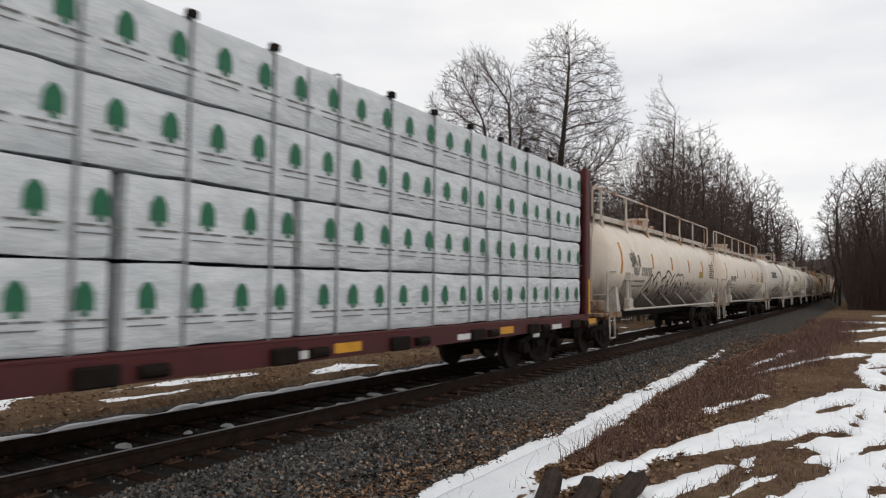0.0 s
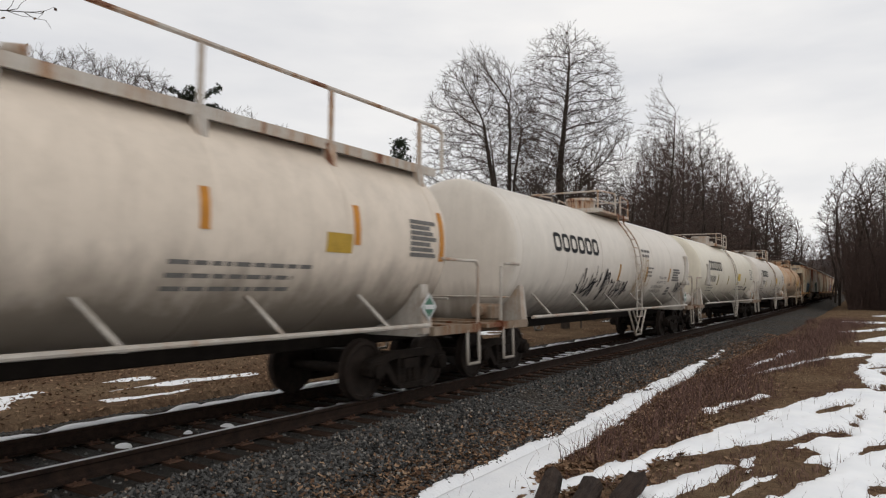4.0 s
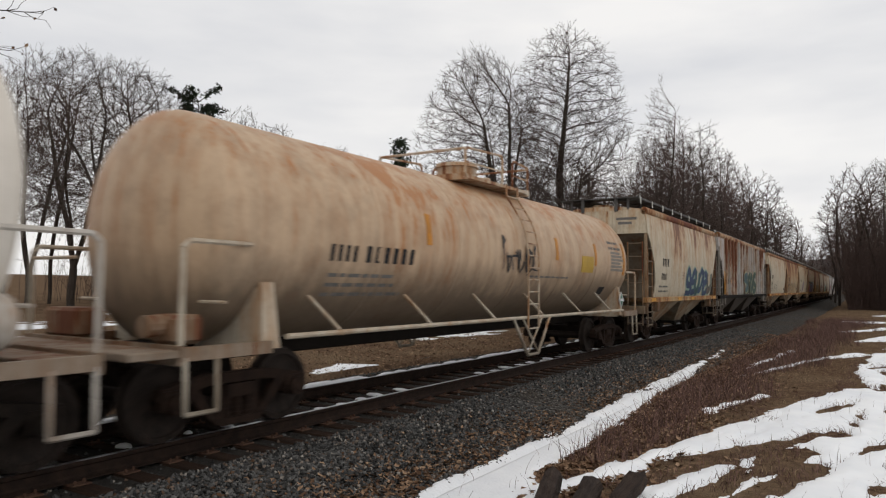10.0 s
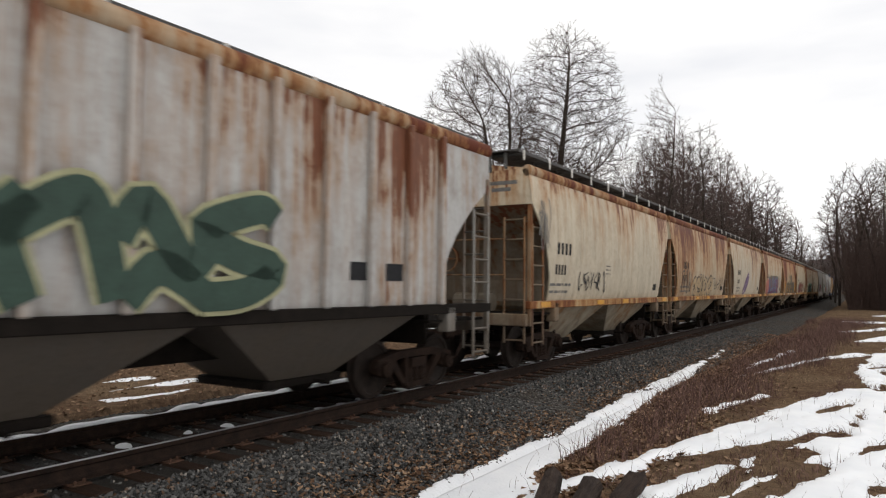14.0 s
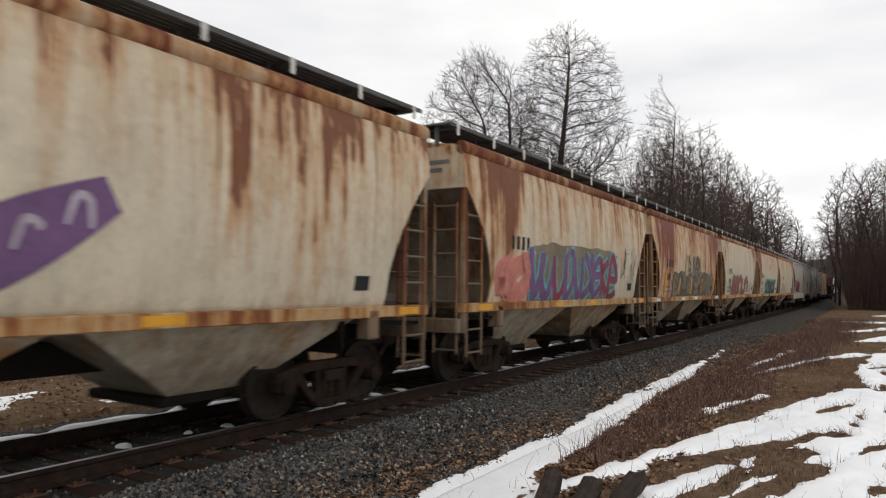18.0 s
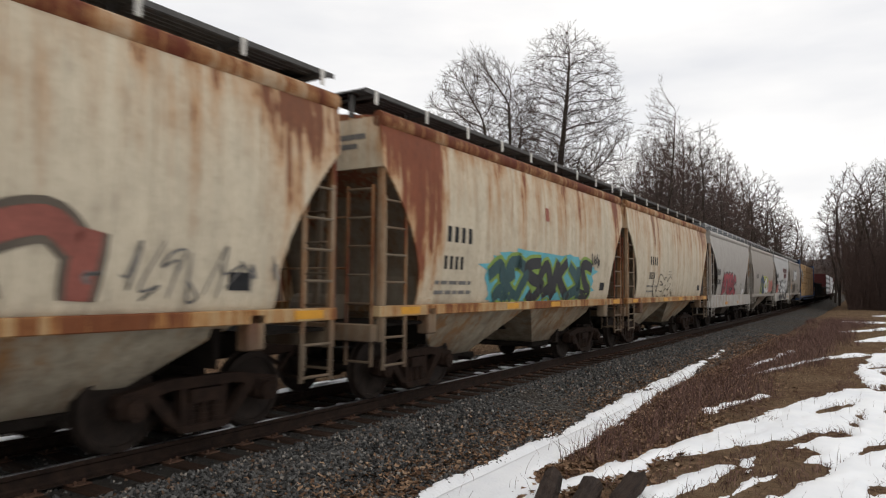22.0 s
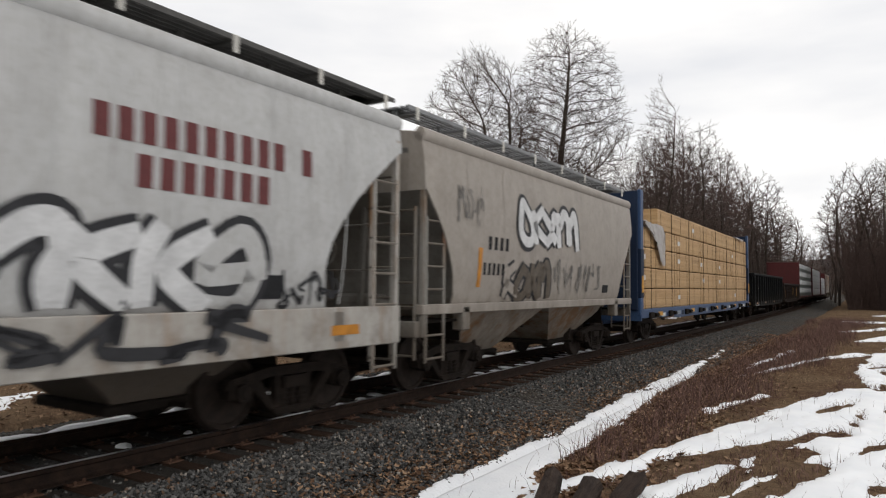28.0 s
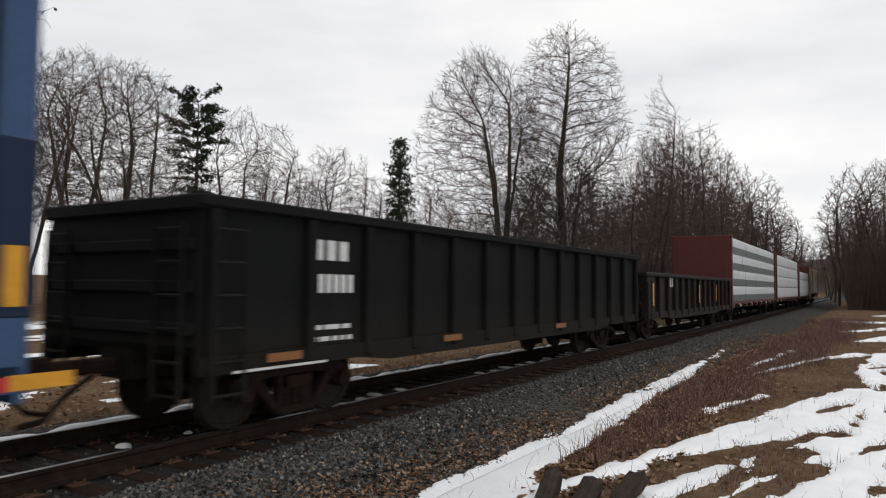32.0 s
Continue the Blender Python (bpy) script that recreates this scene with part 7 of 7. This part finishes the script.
car, sd, h = hopper("pale grey ribbed covered hopper with broad rust stains", 130.0, 146.2, P_AEX, END_DARK, BAY_SHADED, TRIM_GREY, 3, "ribbed", eave=4.25, kink=3.55, cut=1.55, stripe=None, board_z=4.46, top_rim=RIM_MIX, sill=DARK)
marks(sd, -6.48, 2.6, 3, 0.17, 0.24, BLACK_INK, car)
marks(sd, -6.46, 2.0, 5, 0.19, 0.23, BLACK_INK, car)
bar("safety_stripe", sd, -6.62, 1.5, 0.12, 1.1, YELLOW, car)
bar("painted_band", sd, -6.48, 2.33, 3.0, 0.27, flat("faded_tan_band", (0.34, 0.27, 0.17), 0.6, 0, 0.4), car, lift=0.004)
bar("painted_band", sd, -5.16, 2.02, 1.45, 0.2, flat("faded_orange_band", (0.42, 0.20, 0.08), 0.6, 0, 0.4), car, lift=0.004)
graffiti(sd, -1.3, 1.52, 4.1, 1.15, [G_FOREST, G_FOREST, G_TEAL], G_STRAW, car, 62, 4, lift=0.125, bold=0.035)
bar("notice_panel", sd, 4.2, 1.82, 0.5, 0.25, BLACK_INK, car)
bar("notice_panel", sd, 5.0, 1.82, 0.4, 0.25, BLACK_INK, car)

car, sd, h = gn(158.9, gn_paint(0.22, (4.8, 0.7, 0.16)), "lightly stained with a small scrawl", at=-4.18)
scribble(sd, -2.86, 1.66, 1.95, 0.5, G_BLACK, car, 63, 7, 0.04)
scribble(sd, -5.2, 2.5, 0.6, 1.2, GREY_INK, car, 64, 5, 0.03)
car, sd, h = gn(170.3, gn_paint(0.50, (-3.2, 1.6, 0.20), (3.6, 1.4, 0.18), base=(0.50, 0.41, 0.285), reach=1.9), "with grey bubble graffiti", RIM_RUST)
scribble(sd, -3.9, 1.5, 1.6, 0.9, G_BROWN, car, 60, 5, 0.07)
graffiti(sd, -1.92, 1.5, 3.6, 0.7, [G_SAND], G_BROWN, car, 65, 6, bold=0.05)
scribble(sd, 1.85, 1.7, 2.4, 0.6, G_BLACK, car, 66, 8, 0.04)
car, sd, h = gn(182.2, gn_paint(0.24, (-3.6, 0.5, 0.14), (1.6, 0.4, 0.14), (2.9, 1.0, 0.22)), "with a slanting purple patch", at=-3.53)
patch = Shape()
ribbon(patch, sd, [(-1.75 + 1.95 * k / 12, 1.46 + 1.10 * k / 12) for k in range(13)], 0.66, 0.014)
part("graffiti_patch", patch, G_PURPLE, car, "slanting sprayed purple patch")
for k in range(4):
    stroke = Shape()
    cy, cz = -1.38 + 0.42 * k, 1.60 + 0.237 * k
    ribbon(stroke, sd, bezier([(cy - 0.10, cz - 0.06), (cy - 0.02, cz + 0.20), (cy + 0.10, cz + 0.16), (cy + 0.08 + 0.05 * (k % 2), cz - 0.08 + 0.1 * (k % 3))], 5), 0.075, 0.024)
    part("graffiti_stroke", stroke, G_LILAC, car)
car, sd, h = gn(194.3, gn_paint(0.40, (-4.0, 1.1, 0.22), (4.6, 0.7, 0.18)), "with large maroon graffiti edged in cyan", RIM_RUST)
graffiti(sd, -2.85, 1.48, 5.4, 1.1, [G_MAROON, G_MAROON, G_PURPLE], G_CYAN, car, 68, 9, bold=0.045, cloud=G_OLIVE)
graffiti(sd, -4.2, 1.5, 1.2, 0.8, [G_PINK], G_PINK, car, 78, 2, bold=0.1)
scribble(sd, 3.05, 1.6, 1.6, 1.2, G_BLACK, car, 69, 6, 0.03)
car, sd, h = gn(206.0, gn_paint(0.48, (-4.4, 1.9, 0.20), (-2.9, 0.8, 0.12), (4.5, 1.5, 0.20), (1.8, 1.2, 0.08), base=(0.54, 0.44, 0.315), reach=1.9, rust_col=(0.075, 0.011, 0.007)), "heavily rusted with drab graffiti", RIM_RUST, stripe=WHITE_PAINT)
graffiti(sd, -2.74, 1.5, 6.9, 0.75, [G_BROWN, G_OLIVE], G_BLACK, car, 70, 10, bold=0.04, cloud=G_OLIVE)
graffiti(sd, -0.98, 2.35, 2.4, 0.7, [G_SAND, G_BROWN], G_SAND, car, 71, 6, bold=0.01)
for y, hgt in ((-3.9, 0.8), (-1.94, 0.6), (-0.03, 0.6), (1.8, 0.6), (4.3, 0.8)):
    bar("safety_stripe", sd, y, 1.54, 0.14, hgt, YELLOW, car, lift=0.03)
car, sd, h = gn(217.9, gn_paint(0.24, (4.7, 0.7, 0.18), (-1.0, 0.5, 0.06)), "with red and sand coloured graffiti")
graffiti(sd, -2.85, 1.48, 4.9, 0.85, [G_BRICK, G_SAND, G_BRICK, G_WHITE], G_BROWN, car, 72, 5, bold=0.06)
scribble(sd, 2.15, 1.55, 2.2, 0.65, GREY_INK, car, 73, 9, 0.035)
scribble(sd, -3.65, 1.72, 0.55, 0.3, G_BLUE, car, 74, 5, 0.05)
car, sd, h = gn(229.8, gn_paint(0.34, (-4.6, 1.0, 0.38), (4.9, 0.6, 0.26), (2.6, 0.7, 0.12), rust_col=(0.070, 0.011, 0.007)), "with black and green graffiti", RIM_RUST)
graffiti(sd, -2.2, 1.48, 5.2, 0.85, [G_BLACK, G_BLACK, G_TEAL], G_GREEN, car, 75, 7, bold=0.06, cloud=G_CYAN)
scribble(sd, 2.7, 2.2, 0.9, 0.4, G_BLACK, car, 76, 5, 0.04)
bar("rust_patch", sd, 0.2, 3.15, 0.16, 0.28, flat("primer_patch", (0.28, 0.09, 0.06), 0.7), car)
car, sd, h = gn(241.3, gn_paint(0.30, (4.7, 0.8, 0.20), (-2.5, 0.8, 0.06)), "with an outlined scrawl", at=-3.2)
graffiti(sd, -2.7, 1.5, 2.3, 0.6, [P_END], G_BROWN, car, 77, 4, bold=0.03)

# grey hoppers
car, sd, h = hopper("light grey round-sided covered hopper with red graffiti", 242.2, 253.2, P_GREY, END_DARK, BAY_SHADED, TRIM_PALE, 2, "round", eave=4.17, kink=3.75, cut=1.5, sill_h=0.52, board=GRATE_LIGHT, truck="dark", stripe=None, board_z=4.6)
marks(sd, -4.12, 2.37, 4, 0.18, 0.28, BLACK_INK, car)
marks(sd, -4.17, 1.95, 6, 0.165, 0.23, BLACK_INK, car)
lines(sd, -2.9, 2.7, 4, 0.4, GREY_INK, car, 0.03, 0.09, 81)
graffiti(sd, -2.9, 1.5, 3.5, 0.95, [G_RED], G_BLACK, car, 82, 5, bold=0.05)
scribble(sd, -3.0, 1.5, 3.9, 0.9, G_BLACK, car, 83, 14, 0.03)
scribble(sd, 2.0, 1.6, 0.8, 0.5, GREY_INK, car, 79, 5, 0.03)
bar("notice_panel", sd, 2.9, 1.5, 0.5, 0.25, WHITE_INK, car)
for y in (-2.2, -1.9, 1.2):
    bar("reflector", lambda z: 1.522, y, 1.02, 0.28, 0.13, ORANGE, car, lift=0.006)
roof_snow = Shape()
for side_s in (1, -1):
    roof_snow.add([(side_s * q, y, 4.17 + dz + 0.02 * noise.noise((y * 3, q * 4, 0))) for y in [-5.4 + 0.3 * i for i in range(37)] for q, dz in ((0.55, 0.20), (0.85, 0.17), (1.15, 0.12), (1.36, 0.07))],
                  [(i * 4 + j, i * 4 + j + 1, i * 4 + j + 5, i * 4 + j + 4) for i in range(36) for j in range(3)])
part("snow_crust", roof_snow, SNOW, car, "thin crust of snow", smooth=70)
car, sd, h = hopper("taupe grey covered hopper with white and blue graffiti", 254.1, 264.6, P_TAN, END_GREY, BAY_TAUPE, TRIM_GREY, 2, "curved", eave=4.15, kink=3.3, cut=1.0, board=GRATE_LIGHT, truck="dark", stripe=None)
marks(sd, -3.5, 2.4, 4, 0.23, 0.26, BLACK_INK, car)
graffiti(sd, -1.4, 1.5, 3.4, 0.95, [G_WHITE, G_WHITE, G_BLUE], G_BLACK, car, 84, 4, bold=0.06, cloud=flat("spray_lime", (0.40, 0.42, 0.08), 0.6))
graffiti(sd, 2.15, 1.6, 2.2, 0.75, [G_PINK], G_PINK, car, 85, 5, bold=0.0)
car, sd, h = hopper("white-grey covered hopper with dark red lettering and black graffiti", 265.4, 275.6, P_WHITE, END_DARK, BAY_SHADED, TRIM_PALE, 2, "round", eave=4.17, kink=3.75, cut=1.5, sill_h=0.52, board=GRATE, truck="dark", stripe=None, board_z=4.6)
marks(sd, 0.33, 3.08, 10, 0.243, 0.32, RED_INK, car, 0.34)
marks(sd, 2.98, 3.08, 1, 0.25, 0.32, RED_INK, car, 0.34)
marks(sd, 0.78, 2.66, 7, 0.25, 0.32, RED_INK, car, 0.34)
marks(sd, -3.85, 2.62, 4, 0.26, 0.28, BLACK_INK, car)
marks(sd, -3.88, 2.15, 4, 0.16, 0.24, BLACK_INK, car)
graffiti(sd, -2.9, 1.48, 5.3, 0.85, [G_WHITE, P_WHITE, GREY_INK], G_BLACK, car, 86, 7, bold=0.08, lift=0.03)
scribble(lambda z: 1.53, -3.0, 0.95, 5.4, 0.5, G_BLACK, car, 93, 9, 0.14)
graffiti(sd, -3.9, 1.5, 1.0, 0.7, [G_PINK], G_RED, car, 87, 2, bold=0.03)
scribble(sd, 2.72, 1.5, 1.05, 0.45, G_BLACK, car, 88, 6, 0.05)
bar("notice_panel", sd, 2.32, 1.58, 0.45, 0.28, BLACK_INK, car)
bar("reflector", lambda z: 1.522, 3.6, 1.1, 0.55, 0.13, ORANGE, car, lift=0.006)
car, sd, h = hopper("taupe grey covered hopper with silver and black graffiti", 276.2, 286.95, P_TAN, END_GREY, BAY_TAUPE, TRIM_GREY, 2, "curved", eave=4.15, kink=3.3, cut=1.0, board=GRATE_LIGHT, truck="dark", stripe=None)
marks(sd, -3.3, 2.42, 4, 0.225, 0.24, BLACK_INK, car)
marks(sd, -3.45, 1.96, 5, 0.18, 0.22, BLACK_INK, car)
bar("safety_stripe", sd, -3.64, 1.74, 0.12, 0.7, ORANGE, car)
graffiti(sd, -2.05, 2.6, 3.1, 0.85, [G_WHITE], G_BLACK, car, 89, 5, bold=0.07)
graffiti(sd, -2.6, 1.5, 2.15, 0.75, [G_BROWN, P_TAN], G_BLACK, car, 90, 4, bold=0.05)
scribble(sd, -0.38, 1.52, 3.2, 0.85, GREY_INK, car, 91, 12, 0.04)
scribble(sd, -4.5, 2.8, 1.0, 0.75, GREY_INK, car, 92, 8, 0.03)
bar("notice_panel", sd, 3.0, 1.62, 0.4, 0.2, BLACK_INK, car)

# blue lumber car
PATCH_PALE = flat("worn_pale_blue", (0.30, 0.33, 0.36), 0.7, 0, 0.6, 9)
PATCH_STEEL = flat("worn_steel_blue", (0.12, 0.17, 0.25), 0.7, 0, 0.6, 9)
bar("reflector", lambda z: 1.475, (16.25 + 4.4) / 2 - 0.1, 1.1, 0.1, 0.85, YELLOW, FIRST_BEAM, label="yellow reflector")
# panel: recessed bulkhead face, its shade put into the colour.
car, h0 = centerbeam("blue lumber flatcar with bare sawn boards", 288.15, 309.45, BLUE_CAR, 4.72, YELLOW, low=0.72, panel=NAVY_AND_SHADE)
for q in (1, -1):
    part("column_sheath", Shape().cbox(1.355, 1.482, q * (h0 - 0.08) - 0.165, q * (h0 - 0.08) + 0.165, 1.45, 2.95, 0.02), NAVY_AND_SHADE, car, "dark navy lower column")
for k in range(28):
    y = -h0 + 0.9 + 0.71 * k
    part("sill_patch", Shape().box(1.4705, 1.475, y, y + (0.34, 0.2, 0.5)[k % 3], 0.80 + 0.03 * (k % 2), 0.96), (PATCH_PALE, NAVY_AND_SHADE, PATCH_STEEL, NAVY_AND_SHADE, ORANGE, PATCH_PALE, NAVY_AND_SHADE)[k % 7], car, "worn paint patch")
bar("reflector", lambda z: 1.483, -h0 + 0.0, 1.62, 0.16, 0.5, YELLOW, car, label="yellow reflector")
bar("reflector", lambda z: 1.483, h0 - 0.17, 1.55, 0.16, 0.5, YELLOW, car, label="yellow reflector")
bar("reflector", lambda z: 1.475, h0 - 0.25, 0.86, 0.16, 0.12, RED_REFLECT, car, label="red reflector")
TIER = 0.652
BAND = flat("dull_steel_band", (0.27, 0.175, 0.09), 0.6, 0.0, 0.4)
for k in range(5):
    cuts = [288.45] + [[293.0, 297.3, 300.9, 305.1], [293.0, 297.3, 300.9, 305.1], [293.0, 296.9, 300.9, 304.4], [293.0, 297.1, 300.9, 304.4], [295.4, 299.8, 305.6]][k] + [309.2]
    if k == 4:
        cuts[0] = 290.35
    for a, b in zip(cuts, cuts[1:]):
        ln = b - a - 0.04
        for q in (1, -1):
            sh = pack_mesh(ln, TIER - 0.03 + 0.07 * (k == 4), None, int(a * 3) + k, 0.12, 1.38, 0.006)
            if q < 0:
                sh.v = [(-p[0], p[1], p[2]) for p in sh.v]
            ob = thing("lumber_pack", "bare yellow sawn boards banded in a pack", "lumber pack", "board packs on the blue car")
            part("board_pack", sh, BOARDS, ob)
            for f in (0.08, 0.36, 0.64, 0.92):
                y = -ln / 2 + ln * f
                part("band", Shape().box(min(q * 1.386, q * 1.394), max(q * 1.386, q * 1.394), y - 0.014, y + 0.014, 0.0, TIER - 0.03), BAND, ob, "steel band")
            if q > 0 and (k + int(a)) % 3 != 0:
                part("tag", Shape().box(1.395, 1.40, -ln / 2 + 0.06, -ln / 2 + 0.38, TIER * 0.38, TIER * 0.62), WHITE_INK, ob, "white paper tag")
            part("spacer", Shape().box(q * 0.2, q * 1.36, -ln / 2 + 0.5, -ln / 2 + 0.59, -0.03, 0.0).box(q * 0.2, q * 1.36, ln / 2 - 0.6, ln / 2 - 0.51, -0.03, 0.0), TIE_WOOD, ob)
            TRAIN.append((ob, (a + b) / 2, 1.105 + TIER * k))
for k in range(8):
    y = -9.4 + 18.8 * k / 7
    part("tie_down_cable", Shape().cyl((1.42, y, 0.95), (1.42, y, 4.36), 0.009, 0.009, 5), DARK, car)

# torn plastic on the load
def draped(name, label, s, z, length, outline, seed):
    """A crumpled sheet that lies on the load and hangs over its side. outline: how far down it hangs along its length."""
    sh, n, m = Shape(), 26, 18
    vs = []
    for i in range(n + 1):
        t = i / n
        k = t * (len(outline) - 1)
        j = min(len(outline) - 2, int(k))
        hang = outline[j] + (outline[j + 1] - outline[j]) * (k - j)
        for q in range(m + 1):
            u = q / m
            over = 1.3 * (1 - min(1, u / 0.45))
            down = max(0, (u - 0.45) / 0.55) * hang
            f = 0.07 * noise.noise((t * 6 + seed, u * 3, 1)) + 0.05 * noise.noise((t * 15, u * 7 + seed, 2))
            vs.append((1.43 - over + abs(f) + 0.10 * max(0, u - 0.5), -length / 2 + length * t + 0.5 * down * 0.6 + f, (0.06 + f if u < 0.45 else 0.05 - down + f * 0.4)))
    w = m + 1
    fs = [(i * w + q, i * w + q + 1, (i + 1) * w + q + 1, (i + 1) * w + q) for i in range(n) for q in range(m)]
    k0 = len(vs)
    vs += [(p[0] - 0.006, p[1], p[2] - 0.006) for p in vs]
    fs += [tuple(a + k0 for a in reversed(f)) for f in fs]
    ob = thing(name, label, "plastic sheet")
    part("sheet", sh.add(vs, fs), TARP, ob, smooth=75)
    TRAIN.append((ob, s, z))


draped("torn_plastic", "torn grey plastic sheet hanging over the lumber load", 289.75, 3.78, 2.2, [0.15, 0.25, 0.45, 0.75, 1.3, 1.35, 0.25], 3)
draped("loose_plastic", "crumpled pale plastic lying on top of the load", 306.4, 4.37, 2.6, [0.0, 0.1, 0.05, 0.12, 0.0], 8)

# gondolas and the cars behind them
BLACK_CAR = car_paint("black_car_paint", (0.008, 0.0085, 0.009), 0.0, 2.7, 2.0, 0.3, 0.75, (0.018, 0.016, 0.014), spec=0.12)
BLACK_CAR2 = car_paint("dark_brown_car_paint", (0.016, 0.011, 0.010), 0.04, 2.7, 2.0, 0.4, 0.6, (0.02, 0.014, 0.011), spec=0.12)
car, sd, h = gondola("black open gondola car with heavy side posts", 311.2, 326.75, BLACK_CAR)
marks(sd, -6.02, 2.07, 3, 0.24, 0.26, WHITE_INK, car, 0.3)
marks(sd, -6.08, 1.65, 6, 0.145, 0.24, WHITE_INK, car, 0.3)
lines(sd, -6.05, 1.18, 2, 0.8, WHITE_INK, car, 0.06, 0.15, 95)
for y in (-h + 0.9, -h + 4.7, -h + 9.3):
    part("reflector", Shape().box(1.545, 1.55, y, y + 0.55, 0.86, 0.96), flat("brown_reflector", (0.22, 0.09, 0.03), 0.5), car)
part("sill_stripe", Shape().box(1.545, 1.55, -h + 0.4, -h + 1.9, 0.78, 0.81), WHITE_INK, car)
car, sd, h = gondola("dark brown open gondola car with yellow reflectors", 327.55, 342.3, BLACK_CAR2, 2.25, 15)
marks(sd, -h + 3.3, 1.8, 3, 0.3, 0.4, WHITE_INK, car)
for y in (-h + 0.7, -h + 7.5, -h + 11.0):
    part("reflector", Shape().box(1.545, 1.55, y, y + 0.12, 1.2, 1.9), YELLOW, car)
car, h0 = centerbeam("maroon lumber flatcar with striped wrapped packs", 343.2, 361.8, MAROON_CAR, 4.44)
wrapped_load(343.6, 361.4, [[348, 353, 357], [348, 352, 357], [347, 353, 357], [348, 353, 358]], 0.82, 1.115, None, "wrapped packs on a far lumber car")
car, h0 = centerbeam("maroon lumber flatcar with pale wrapped packs", 362.7, 381.5, MAROON_CAR, 4.44)
wrapped_load(363.1, 381.1, [[372], [372], [372], [372]], 0.82, 1.115, False, "wrapped packs on a far lumber car")
car, h0 = centerbeam("maroon lumber flatcar with low wrapped packs", 382.4, 396.0, MAROON_CAR, 4.44)
wrapped_load(382.8, 395.6, [[389], [389], [389]], 0.82, 1.115, False, "wrapped packs on a far lumber car")
car, sd, h = hopper("dark covered hopper at the tail of the train", 397.0, 412.0, P_AEX, END_DARK, BAY_SHADED, TRIM_GREY, 3, "ribbed", eave=4.22, kink=3.55, cut=2.0, stripe=None, board_z=4.42)


# ---------------------------------------------------------------- motion
def motions():
    times = [2.0 * k for k in range(15)] + [29.0, 29.5, 30.0, 30.5, 31.0, 31.5, 32.0]
    for ob, s, *z in TRAIN:
        lift = Matrix.Translation((0, 0, z[0] if z else 0))
        walk(ob, [(t, lift @ on_track(s, t)) for t in times])
    # all wheels roll alike: one set of turns, shared
    lead = WHEELS[0]
    beats = [k / 15 for k in range(481)]
    walk(lead, [(t, pose(0, 0, 0, math.degrees(travelled(t) / WHEEL_R))) for t in beats])
    turn = lead.animation_data
    for ws in WHEELS[1:]:
        ws.rotation_mode = "QUATERNION"
        ws.animation_data_create()
        ws.animation_data.action = turn.action
        ws.animation_data.action_slot = turn.action_slot


motions()
